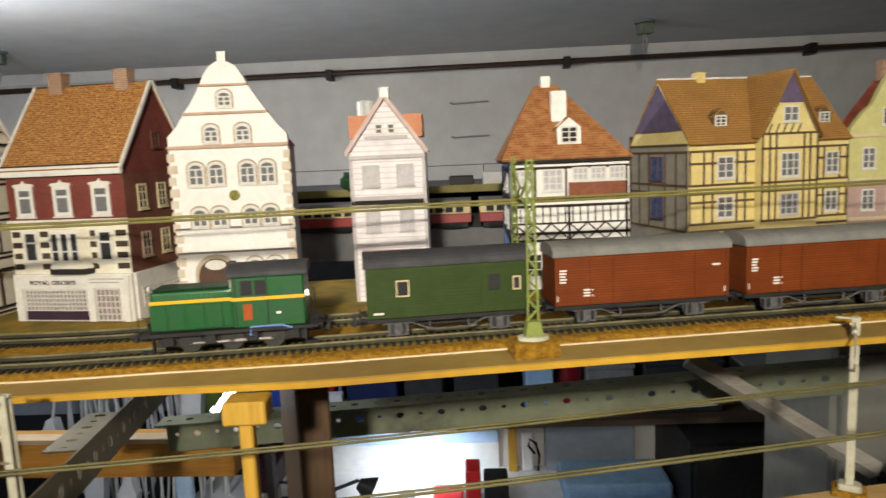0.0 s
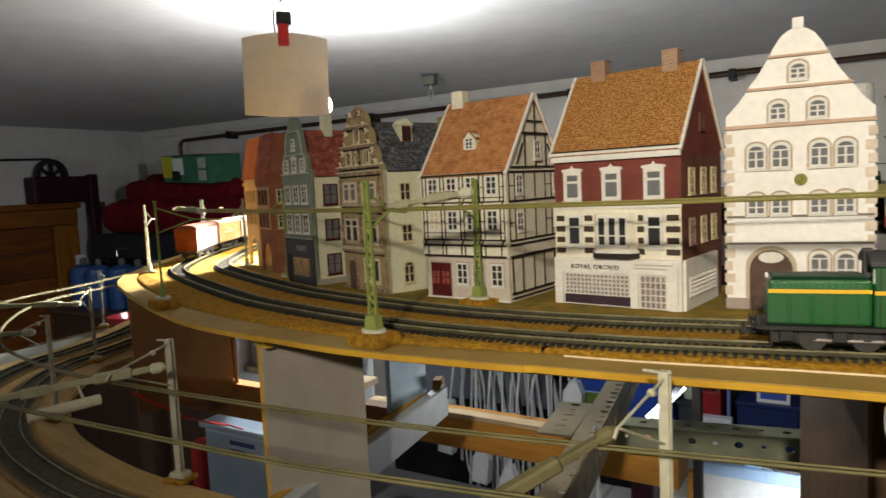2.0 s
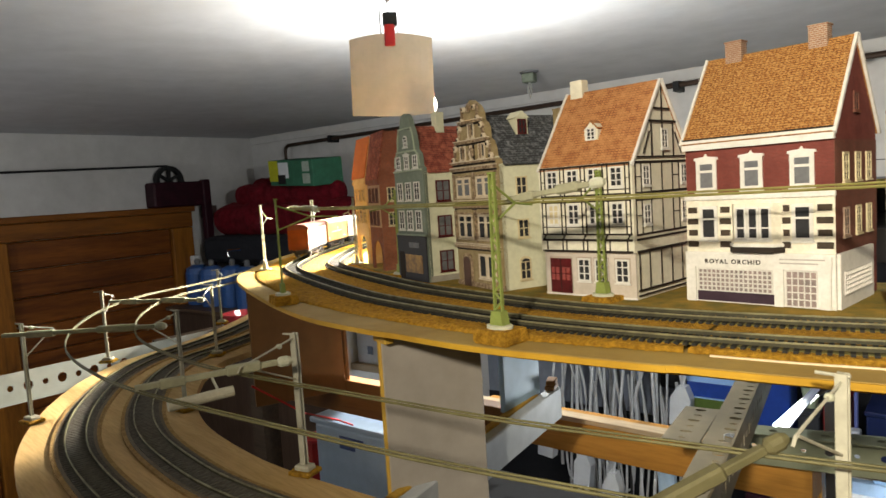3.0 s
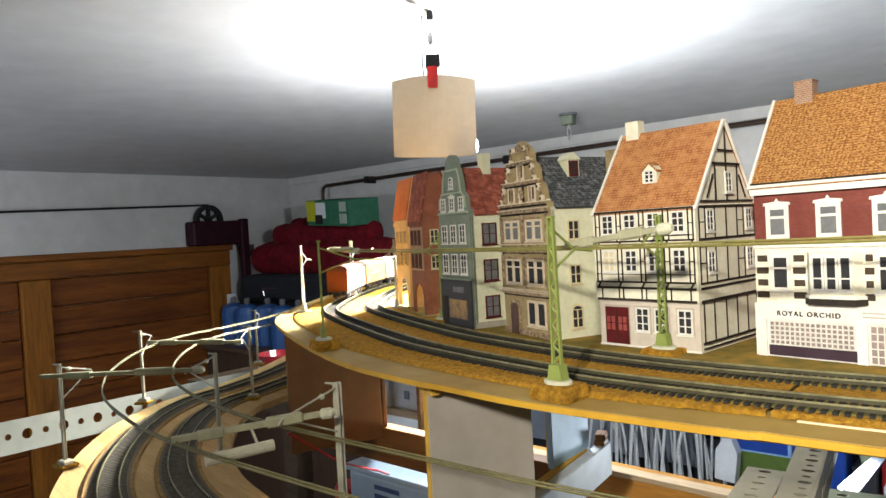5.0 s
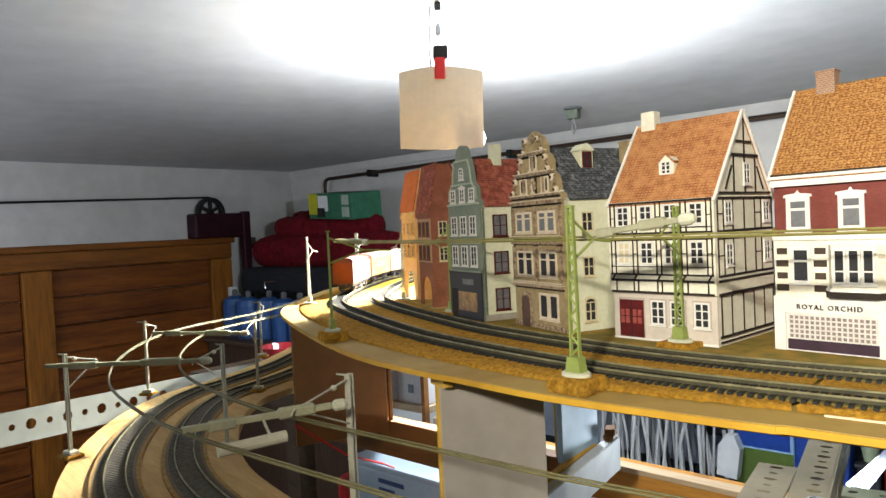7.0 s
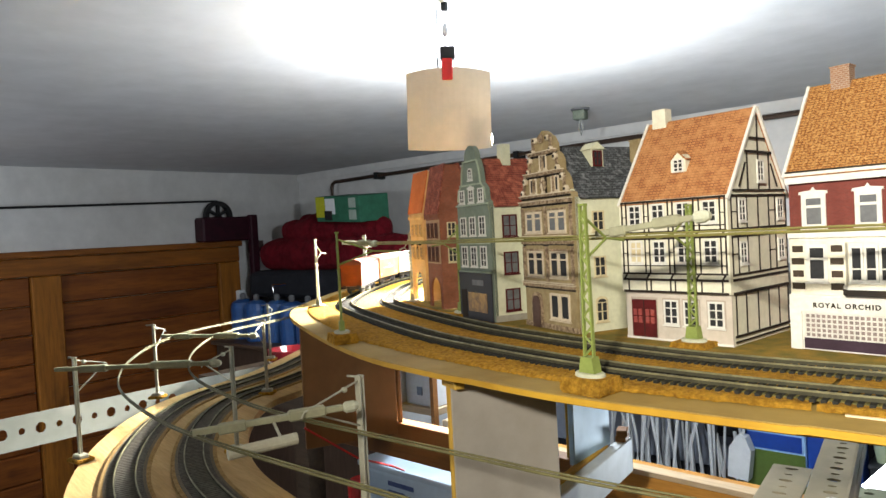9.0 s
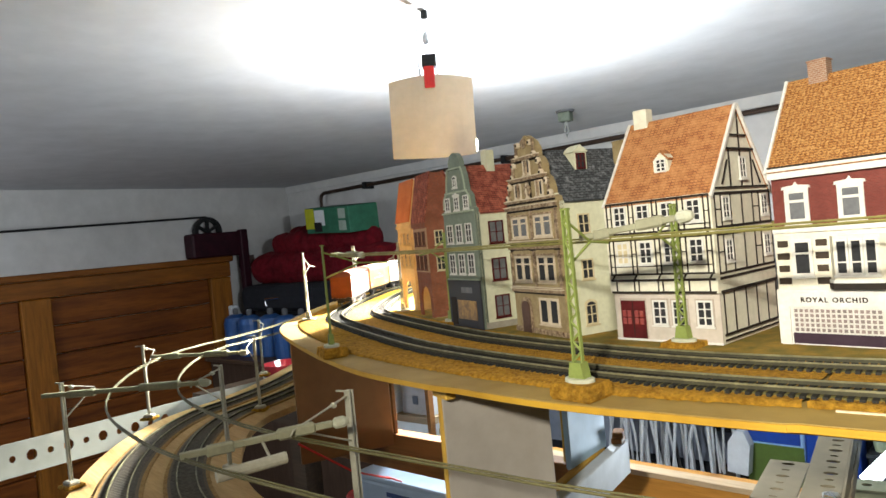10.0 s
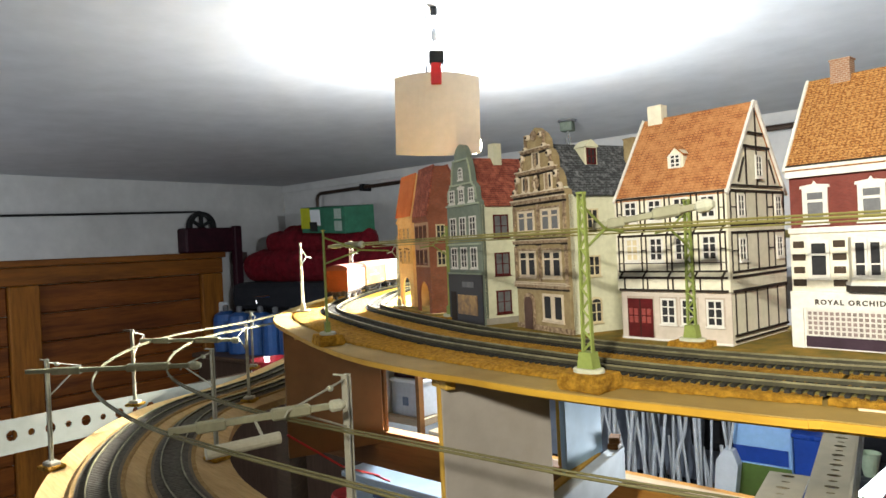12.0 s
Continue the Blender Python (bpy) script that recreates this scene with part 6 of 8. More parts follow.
def coach(label, x, tone):
    t = thing("passenger_coach", label, "model coach", pose(x, 0.895 + (x + 0.30) * 0.153, 1.4745, 0, 0, 8.7), "coaches on the shelf")
    part("underframe", boxes((0.004, 0.116, 0.004, 0.026, 0.001, 0.007)), BLACK, t)
    part("lower_body", soft(boxes((0, 0.12, 0, 0.030, 0.007, 0.0175)), 0.0008, 1), tone, t, "dark red lower body")
    part("upper_body", soft(boxes((0.0005, 0.1195, 0.0005, 0.0295, 0.0176, 0.0285)), 0.0008, 1), CREAM_TRIM, t, "cream window band")
    part("roof", prism(B(), [(0, 0.0286), (0.030, 0.0286), (0.026, 0.0335), (0.015, 0.0355), (0.004, 0.0335)], 0, 0.12, "x"), GREY_DECK, t)
    for i in range(9):
        part("window", boxes((0.008 + 0.0118 * i, 0.0165 + 0.0118 * i, -0.0004, 0.0004, 0.0195, 0.0265)), PANE_DARK, t)
    for i in (0.022, 0.098):
        part("bogie", soft(boxes((i - 0.012, i + 0.012, 0.004, 0.026, 0.0, 0.006)), 0.001, 1), BLACK, t)


COACH_RED = surface("dark red coach enamel", (0.28, 0.02, 0.02), (0.2, 0.015, 0.015), 50, 0.4)
for x in (-0.40, -0.272, -0.144, -0.016):
    coach("dark red and cream model coach on the grey shelf", x, COACH_RED)
for x, y, r in ((-0.300, 0.93, 0.012), (-0.288, 0.932, 0.009)):
    bm = B()
    bmesh.ops.create_icosphere(bm, subdivisions=3, radius=r, matrix=pose(x, y, 1.5215 + r * 0.9))
    for v in bm.verts:
        v.co += (v.co - Vector((x, y, 1.5215 + r))).normalized() * noise.noise(v.co * 180) * r * 0.5
    tagged(part("model_bush", bm, surface("dark green flock", (0.03, 0.10, 0.04), (0.02, 0.06, 0.02), 200, 0.95, bump=1, depth=0.003)), "dark green flocked bush on the shelf", "model bush", "bushes on the shelf")
for x, y, w, hh, tone in ((-0.185, 0.955, 0.030, 0.012, BLACK), (-0.145, 0.962, 0.026, 0.016, surface("grey-white carton", (0.45, 0.45, 0.46), (0.38, 0.38, 0.39), 20, 0.6)), (-0.10, 0.97, 0.04, 0.011, surface("blue carton", (0.10, 0.2, 0.42), (0.08, 0.16, 0.34), 20, 0.6)), (0.035, 0.99, 0.045, 0.05, BLACK)):
    tagged(part("small_carton", soft(boxes((0, w, 0, 0.03, 0, hh)), 0.001, 1), tone, None, "", pose(x, y, 1.5217, 0, 0, 8.7)), "small plain carton on the upper shelf deck", "carton", "cartons on the shelf")
fence = thing("shelf_railing", "thin dark wire railing along the shelf", "railing", pose(-0.62, 0.90, 1.5217, 0, 0, 8.7))
for z in (0.022,):
    part("rail", tube(B(), [(0, 0.19, z), (1.28, 0.19, z)], 0.0006), BLACK, fence)
for i in range(9):
    part("post", tube(B(), [(0.02 + 0.155 * i, 0.19, 0), (0.02 + 0.155 * i, 0.19, 0.024)], 0.0006), BLACK, fence)

# ---- lamp shield, clip, cords and the lamp behind it ----
TOWARDS = math.atan2(0.1, 0.085)
CARD_AT = Matrix.Translation((-1.085, 0.834, 1.730)) @ Matrix.Rotation(TOWARDS, 4, "Z") @ pose(0, 0, 0, 0, 1.5, 0)
shield = thing("lamp_shield", "curved cream card hung by a red clip from a cord", "lamp shield", CARD_AT)
bm = B()
n = 14
rings = []
for i in range(n + 1):
    x = -0.067 + 0.134 * i / n
    k = 1 - (x / 0.067) ** 2
    rings.append([bm.verts.new((x, -0.010 * k + dy, z)) for dy, z in ((0, -0.061 - 0.004 * k), (0, 0.060 + 0.007 * k), (0.0008, 0.060 + 0.007 * k), (0.0008, -0.061 - 0.004 * k))])
for a, b in zip(rings, rings[1:]):
    for k in range(4):
        bm.faces.new((a[k], a[(k + 1) % 4], b[(k + 1) % 4], b[k]))
bm.faces.new(rings[0][::-1]), bm.faces.new(rings[-1])
part("card", bm, CARD, shield, "curved cream card")
clip = part("clip", soft(boxes((-0.0095, 0.0075, -0.0145, -0.0105, 0.046, 0.086)), 0.0016, 1), RED, shield, "red plastic clip")
part("clip_head", soft(boxes((-0.0120, 0.0120, -0.0150, 0.004, 0.078, 0.100)), 0.004, 2), BLACK, shield, "black clip head")
cord = B()
tube(cord, [(0.012, -0.004, 0.066), (0.010, -0.003, 0.100), (0.001, -0.004, 0.122), (-0.002, -0.004, 0.140)], 0.0010)
tube(cord, [(-0.003, -0.004, 0.098), (-0.004, -0.004, 0.122), (-0.003, -0.004, 0.140)], 0.0010)
tube(cord, [(-0.0025, -0.004, 0.140), (-0.003, -0.004, 0.1705)], 0.0010)
part("cord", cord, CABLE_WHITE, shield, "whitish cord")
part("cord_knot", lathe(B(), [(0.0030, 0.116), (0.0050, 0.121), (0.0050, 0.130), (0.0028, 0.136)], 10, pose(-0.003, -0.004, 0)), surface("grey plastic toggle", (0.4, 0.41, 0.42), (0.33, 0.34, 0.35), 60, 0.4), shield, "grey toggle")
part("cord_hook", lathe(B(), [(0.0050, 0.157), (0.0058, 0.160), (0.0058, 0.1697)], 10, pose(-0.003, -0.004, 0)), BLACK, shield, "dark ceiling hook")
sl = thing("spot_lamp", "small red and white spot lamp hung behind the card, switched on", "lamp", Matrix.Translation((BULB[0] - 0.009, BULB[1] - 0.009, BULB[2])))
part("bulb", lathe(B(), [(0.004, -0.030), (0.010, -0.026), (0.0125, -0.018), (0.0115, -0.008), (0.008, -0.002)], 16), glow("lit bulb glass", (1.0, 0.93, 0.82), 30.0), sl, "lit bulb")
part("socket", lathe(B(), [(0.0085, -0.0018), (0.0095, 0.0), (0.0095, 0.004), (0.007, 0.006)], 16, pose(0.0, -0.0, 0.0)), RED, sl, "red socket ring")
part("flex", tube(B(), [(0.0, 0.0, 0.005), (-0.020, -0.040, 0.020), (-0.034, -0.066, 0.060), (-0.022, -0.080, 0.120), (-0.008, -0.088, 0.1948)], 0.0012), CABLE_BLACK, sl)

# ---- pipe, hooks and lantern on wall and ceiling ----
PIPE = surface("dark brown copper pipe", (0.075, 0.045, 0.03), (0.05, 0.03, 0.02), 10, 0.4, 0.5)
pp = thing("heating_pipe", "dark brown pipe running along the wall top", "pipe", ROOM)
part("pipe_run", tube(B(), [(0.345, -0.045, 1.745), (0.345, -0.045, 1.800), (0.352, -0.045, 1.818), (0.372, -0.045, 1.828), (2.5, -0.045, 1.846), (6.55, -0.045, 1.862)], 0.0092, 10), PIPE, pp)
for u in (0.70, 1.55, 2.42, 2.95, 3.75, 4.55, 5.4):
    z = 1.828 + (u - 0.372) * 0.0060
    part("pipe_clip", boxes((u - 0.010, u + 0.010, -0.062, 0, z - 0.017, z + 0.017)), BLACK, pp)
tagged(part("trim", boxes((0, 6.6, -0.012, 0, 1.862, 1.8998)), PLASTER, None, "", ROOM), "white cover strip under the ceiling", "trim", kind="structure")
for i, (x, y) in enumerate(((-1.623, 1.845), (0.159, 2.16))):
    t = thing("ceiling_hook", "small grey-green ceiling hook with a cord loop", "ceiling hook", pose(x, y, CEIL_Z, 0, 0, 20), "ceiling hooks")
    part("plate", lathe(B(), [(0.028, -0.006), (0.030, -0.0002)], 16), GREY_DECK, t)
    part("hook_block", soft(boxes((-0.020, 0.020, -0.02, 0.02, -0.036, -0.0062)), 0.006), surface("grey-green knot", (0.16, 0.18, 0.14), (0.10, 0.12, 0.09), 40, 0.8), t)
    part("cord_loop", tube(B(), [(0.0, 0, -0.03), (0.008, 0, -0.06), (0.0, 0, -0.085), (-0.006, 0, -0.06), (0.0, 0, -0.03)], 0.003), surface("frayed cord", (0.3, 0.3, 0.28), (0.2, 0.2, 0.18), 80, 0.9), t)
lan = thing("post_lantern", "small white cylindrical lantern on a thin post", "lantern", Matrix.Translation((-0.318, 1.075, 1.607)) @ Matrix.Scale(0.5, 4))
part("glass", lathe(B(), [(0.026, 0.006), (0.030, 0.010), (0.030, 0.060), (0.026, 0.064)], 18), surface("frosted lantern glass", (0.7, 0.7, 0.66), (0.6, 0.6, 0.56), 20, 0.3), lan)
part("base", lathe(B(), [(0.030, 0.0), (0.032, 0.005)], 18), GREY_DECK, lan)
part("post", tube(B(), [(0, 0, 0), (0, 0, -0.168)], 0.004, 6), GREY_DECK, lan)
for u, z, w in ((3.42, 1.735, 0.13), (3.42, 1.62, 0.13)):
    tagged(part("wall_rail", tube(B(), [(u - w / 2, -0.02, z), (u - w / 2 + 0.01, -0.012, z - 0.004), (u + w / 2, -0.012, z)], 0.003), surface("dusty wall wire", (0.30, 0.29, 0.28), (0.24, 0.23, 0.22), 20, 0.7), None, "", ROOM), "thin grey wire fixed along the wall", "wire", "wires on the wall")

# ---- garage door, its pulley and the corner ----
gd = thing("garage_door", "varnished pine garage door with boarded panels, closed", "door", ROOM)
part("top_rail", soft(boxes((0, 0.05, -3.0, -0.44, 1.440, 1.515)), 0.004, 1), PINE_RAIL, gd)
part("head_board", soft(boxes((0, 0.068, -3.0, -0.43, 1.517, 1.545)), 0.004, 1), PINE_RAIL, gd)
for v in (0.44, 1.298, 2.15, 2.88):
    part("stile", soft(boxes((0, 0.045, -v - 0.115, -v, FLOOR_Z, 1.438)), 0.004, 1), PINE_UP, gd)
for v0, v1 in ((0.557, 1.296), (1.415, 2.148), (2.267, 2.878)):
    z = 1.436
    while z > FLOOR_Z + 0.1:
        part("plank", soft(boxes((0, 0.022, -v1, -v0, z - 0.118, z)), 0.005, 1), PINE, gd)
        z -= 0.121
dp = thing("door_pulley", "dark maroon pulley box and guide beside the garage door", "pulley", ROOM)
part("housing", soft(boxes((0.0, 0.09, -0.656, -0.36, 1.5455, 1.668)), 0.008, 1), DARK_MAROON, dp)
part("guide_rail", soft(boxes((0.072, 0.11, -0.40, -0.357, 1.17, 1.676)), 0.005, 1), DARK_MAROON, dp)
wheel = B()
prev = None
for i in range(24):
    a, b = 2 * math.pi * i / 24, 2 * math.pi * (i + 1) / 24
    pr = [(math.cos(k) * q, math.sin(k) * q) for k, q in ((a, 0.075), (b, 0.075), (b, 0.056), (a, 0.056))]
    prism(wheel, [(-0.547 + p[0], 1.675 + p[1]) for p in pr], 0.03, 0.06, "x")
for i in range(3):
    box(wheel, 0.035, 0.055, -0.055, 0.055, -0.006, 0.006, Matrix.Translation((0, -0.547, 1.675)) @ Matrix.Rotation(math.pi / 3 * i + 0.5, 4, "X"))
part("pulley_wheel", wheel, BLACK, dp, "black spoked wheel")
part("rope", tube(B(), [(0.045, -0.547, 1.750), (0.045, -1.4, 1.728), (0.045, -4.35, 1.66)], 0.0055, 6), BLACK, dp, "black pull rope")
part("bracket", boxes((0.0, 0.06, -0.356, -0.30, 1.48, 1.54)), surface("brown grey bracket", (0.12, 0.08, 0.075), (0.08, 0.055, 0.05), 20, 0.6), dp)
part("handle", soft(boxes((0.0452, 0.080, -0.475, -0.435, 1.19, 1.29)), 0.008), WHITE_BOARD, gd, "white plastic handle box")

corner = thing("corner_cupboard", "dark low cupboard in the garage corner", "cupboard", ROOM)
part("carcass", soft(boxes((0.04, 1.30, -0.60, -0.02, FLOOR_Z, 1.03)), 0.006, 1), wood("dark cupboard wood", (0.08, 0.05, 0.035), (0.05, 0.03, 0.02), 1.5, 0.6, 2), corner)
part("top", soft(boxes((0.02, 1.32, -0.62, -0.01, 1.0302, 1.05)), 0.004, 1), wood("cupboard top", (0.10, 0.065, 0.045), (0.07, 0.045, 0.03), 1.5, 0.5, 0), corner)
CLOTH_RED = surface("dark red fleece", (0.18, 0.006, 0.014), (0.09, 0.003, 0.007), 30, 0.95, bump=0.8, depth=0.006)


def roll(label, u0, u1, v, z, r):
    bm = B()
    ring = []
    for i in range(15):
        k = i / 14
        rr = r * (0.80 + 0.20 * math.sin(math.pi * min(1, max(0, k * 1.6 if k < 0.5 else (1 - k) * 1.6 + 0.1)))) * (1 + 0.05 * math.sin(i * 2.1))
        ring.append((rr, u0 + (u1 - u0) * k))
    ring = [(r * 0.35, u0 - 0.02)] + ring + [(r * 0.35, u1 + 0.02)]
    lathe(bm, ring, 20, Matrix.Translation((0, -v, z)) @ Matrix.Rotation(math.pi / 2, 4, "Y"))
    for q in bm.verts:
        q.co += Vector((0, noise.noise(q.co * 9), noise.noise(q.co * 9 + Vector((5, 0, 0))))) * 0.012
    tagged(part("blanket_roll", bm, CLOTH_RED, None, "", ROOM), label, "blanket roll", "rolled blankets")


roll("dark red rolled fleece blanket lying in the corner", 0.14, 1.12, 0.30, 1.462, 0.088)
roll("dark red rolled fleece blanket lying on another", 0.30, 1.00, 0.30, 1.572, 0.066)
roll("dark red rolled fleece blanket at the stack's back", 0.26, 0.62, 0.16, 1.60, 0.072)
tagged(part("dark_bag", soft(boxes((0.10, 1.25, -0.44, -0.12, 1.25, 1.385)), 0.05, 3), surface("charcoal bag cloth", (0.014, 0.015, 0.02), (0.024, 0.025, 0.03), 25, 0.9, bump=0.6, depth=0.004), None, "", ROOM), "charcoal cloth bag under the red rolls", "bag")
tagged(part("black_crate", soft(boxes((0.30, 1.28, -0.40, -0.08, 1.0502, 1.249)), 0.01, 1), BLACK, None, "", ROOM), "black crate on the corner cupboard", "crate")
gb = thing("green_carton", "green printed carton with yellow and white panels", "carton", ROOM @ pose(0.655, -0.40, 1.612, 4, 3, -6))
GREEN_PRINT = surface("green carton print", (0.04, 0.17, 0.10), (0.03, 0.12, 0.07), 20, 0.5)
part("carton", soft(boxes((0, 0.34, 0, 0.16, 0, 0.115)), 0.003, 1), GREEN_PRINT, gb)
part("yellow_panel", boxes((0.0, 0.075, -0.0012, 0, 0.02, 0.113)), surface("yellow print", (0.50, 0.50, 0.03), (0.4, 0.4, 0.02), 20, 0.5), gb)
part("white_panel", boxes((0.078, 0.155, -0.0012, 0, 0.035, 0.105)), WHITE_BOARD, gb)
part("dark_picture", boxes((0.07, 0.13, -0.0022, -0.0012, 0.008, 0.05)), BLACK, gb)
for i in range(2):
    part("label_square", boxes((0.262 + 0.002 * i, 0.315, -0.0012, 0, 0.012 + 0.052 * i, 0.055 + 0.052 * i)), surface("pale label", (0.4, 0.46, 0.4), (0.3, 0.36, 0.3), 30, 0.5), gb)
BLUE_CAN = surface("blue canister enamel", (0.03, 0.11, 0.33), (0.02, 0.08, 0.25), 12, 0.35)
for i, (u, v, r) in enumerate(((0.12, 0.48, 0.062), (0.27, 0.50, 0.058), (0.40, 0.47, 0.064), (0.545, 0.49, 0.060), (0.68, 0.50, 0.058))):
    t = thing("blue_canister", "glossy blue gas canister standing on the cupboard", "canister", ROOM @ pose(u, -v, 1.0505), "blue canisters")
    part("can_body", lathe(B(), [(r * 0.95, 0), (r, 0.006), (r, 0.155), (r * 0.88, 0.182), (r * 0.45, 0.197)], 20), BLUE_CAN, t)
    part("valve", lathe(B(), [(0.012, 0.1972), (0.014, 0.205), (0.014, 0.222), (0.008, 0.228)], 12), GREY_DECK, t)
tagged(part("chrome_handle", tube(B(), [(0.33, -0.44, 1.285), (0.33, -0.44, 1.315), (0.44, -0.44, 1.322)], 0.006), surface("chrome", (0.7, 0.7, 0.72), (0.6, 0.6, 0.62), 30, 0.2, 1.0), None, "", ROOM), "bright bent metal handle above the canisters", "handle")
rt = thing("red_bowl", "red and white enamel bowl behind the lower track", "bowl", pose(-1.735, 0.86, 1.23))
part("bowl", lathe(B(), [(0.030, 0), (0.042, 0.010), (0.050, 0.028), (0.053, 0.050), (0.050, 0.050), (0.04, 0.025)], 22), surface("dark red enamel", (0.30, 0.012, 0.02), (0.22, 0.01, 0.016), 20, 0.3), rt)
part("rim_band", lathe(B(), [(0.0430, 0.0075), (0.0510, 0.0250), (0.0520, 0.0252), (0.0440, 0.0072)], 22), WHITE_BOARD, rt)
tagged(part("side_table", boxes((-0.10, 0.30, -0.2, 0.10, 0.70, 0.735), (-0.09, -0.05, -0.18, -0.14, FLOOR_Z - 0.495, 0.6995), (0.24, 0.28, -0.18, -0.14, FLOOR_Z - 0.495, 0.6995), (-0.09, -0.05, 0.05, 0.09, FLOOR_Z - 0.495, 0.6995), (0.24, 0.28, 0.05, 0.09, FLOOR_Z - 0.495, 0.6995)), SHELF_WOOD, None, "", pose(-1.80, 0.90, 0.495, 0, 0, 8.7)), "plain wooden side table behind the layout", "table")

# ---- back wall below the layout: cables, shelf, bench ----
rng = random.Random(11)
grey_panel = tagged(part("cable_board", boxes((1.55, 2.72, -0.02, -0.001, 0.665, 1.02)), surface("blue-grey board", (0.26, 0.285, 0.34), (0.19, 0.21, 0.26), 6, 0.8), None, "", ROOM), "blue-grey board behind hanging cables", "board")
# added charcoal sheet: the shade low on the wall, put into its colour
tagged(part("shade_sheet", boxes((1.55, 2.72, -0.024, -0.001, 0.0, 0.6645)), surface("charcoal shade sheet", (0.012, 0.013, 0.016), (0.02, 0.021, 0.025), 8, 0.95, bump=0.6, depth=0.004), None, "", ROOM), "charcoal sheet standing in for shade on the wall behind cables", "cloth")
for i in range(34):
    u = 2.00 + 0.47 * (i + rng.random() * 0.9) / 34
    top, low_z = 0.98 + rng.random() * 0.03, 0.05 + rng.random() * 0.45
    w = rng.uniform(-0.05, 0.05)
    v = 0.13 + rng.random() * 0.11
    pts = [(u, -v, top), (u + w * 0.2, -v, top - 0.1), (u + w, -v, (top + low_z) / 2), (u + w * 0.6 + rng.uniform(-0.03, 0.03), -v, low_z)]
    if i % 3 == 0:
        pts += [(u + w * 0.6 + 0.04, -v, low_z - 0.03), (u + w * 0.6 + 0.075, -v, low_z + 0.06), (u + w * 0.3 + 0.07, -v - 0.01, top - 0.05)]
    smooth = []
    ps = [Vector(p) for p in pts]
    ps = [2 * ps[0] - ps[1]] + ps + [2 * ps[-1] - ps[-2]]
    for k in range(1, len(ps) - 2):
        for q in range(5):
            s = q / 5
            a, b, c, d = ps[k - 1:k + 3]
            smooth.append(0.5 * ((2 * b) + (c - a) * s + (2 * a - 5 * b + 4 * c - d) * s * s + (3 * b - a - 3 * c + d) * s ** 3))
    dark = i % 6 == 4
    tagged(part("hanging_cable", tube(B(), smooth, rng.uniform(0.0035, 0.0065), 6), CABLE_BLACK if dark else CABLE_WHITE, None, "", ROOM), ("black" if dark else "white") + " extension cable hanging from the wall board", "cable", "hanging cables")
tagged(part("black_bag", soft(boxes((2.30, 2.455, -0.12, -0.03, 0.80, 0.97)), 0.035, 3), BLACK, None, "", ROOM), "black cloth bag hanging behind white cables", "bag")
tagged(part("cable_rail", boxes((1.6, 2.7, -0.25, -0.0205, 0.985, 1.0)), ANGLE, None, "", ROOM), "grey rail from which the cables hang", "rail")
for u, z, hh in ((2.475, 0.745, 0.13), (1.98, 0.55, 0.20), (2.12, 0.46, 0.13), (2.22, 0.36, 0.18)):
    t = thing("socket_strip", "white socket strip hanging among the cables", "socket strip", ROOM @ pose(u, -0.285, z, 0, 6, 0), "hanging socket strips")
    part("strip", prism(B(), [(-0.030, 0), (0.030, 0), (0.032, hh * 0.7), (0.012, hh), (-0.012, hh), (-0.032, hh * 0.7)], -0.02, 0.02), WHITE_BOARD, t)
    part("lead", tube(B(), [(0, 0, hh), (0.008, 0, hh + 0.12), (0.0, 0.03, 1.0 - z)], 0.005), CABLE_WHITE, t)
ws = thing("wall_shelf", "long dark wooden wall shelf holding boxes", "shelf", ROOM)
part("shelf_board", boxes((2.38, 4.6, -0.30, -0.0245, 0.68, 0.70)), SHELF_WOOD, ws)
for u in (2.45, 3.2, 3.95, 4.5):
    part("bracket", prism(B(), [(-0.28, 0.6795), (-0.0245, 0.6795), (-0.0245, 0.60)], u, u + 0.02, "x"), BLACK, ws)
# added black sheet that paints the deep shade behind the shelf boxes
dark_back = tagged(part("shade_sheet", boxes((2.7205, 4.6, -0.02, -0.001, 0.5870, 1.25)), surface("black shade sheet", (0.012, 0.012, 0.014), (0.02, 0.02, 0.022), 8, 0.95, bump=0.6, depth=0.004), None, "", ROOM), "black sheet standing in for shade on the wall behind the shelf", "cloth")
NAVY = surface("deep blue plastic", (0.015, 0.06, 0.34), (0.01, 0.045, 0.26), 12, 0.35)
MOSS = surface("green plastic", (0.10, 0.16, 0.03), (0.08, 0.12, 0.02), 12, 0.45)
SKY = surface("light blue carton", (0.36, 0.56, 0.86), (0.3, 0.5, 0.78), 10, 0.5)
GREYBOX = surface("dark grey carton", (0.045, 0.047, 0.055), (0.03, 0.032, 0.038), 10, 0.6)
MIDGREY = surface("mid grey carton", (0.26, 0.27, 0.29), (0.2, 0.21, 0.23), 10, 0.6)


def bin_box(label, u0, u1, v0, v1, z0, z1, tone, lid=None, group="boxes on the wall shelf"):
    t = thing("storage_box", label, "storage box", ROOM, group)
    part("box_body", soft(boxes((u0, u1, -v1, -v0, z0, z1)), 0.004, 1), tone, t)
    part("lid", soft(boxes((u0 - 0.004, u1 + 0.004, -v1 - 0.004, -v0 + 0.004, z1 + 0.0003, z1 + 0.012)), 0.002, 1), lid or tone, t)
    return t


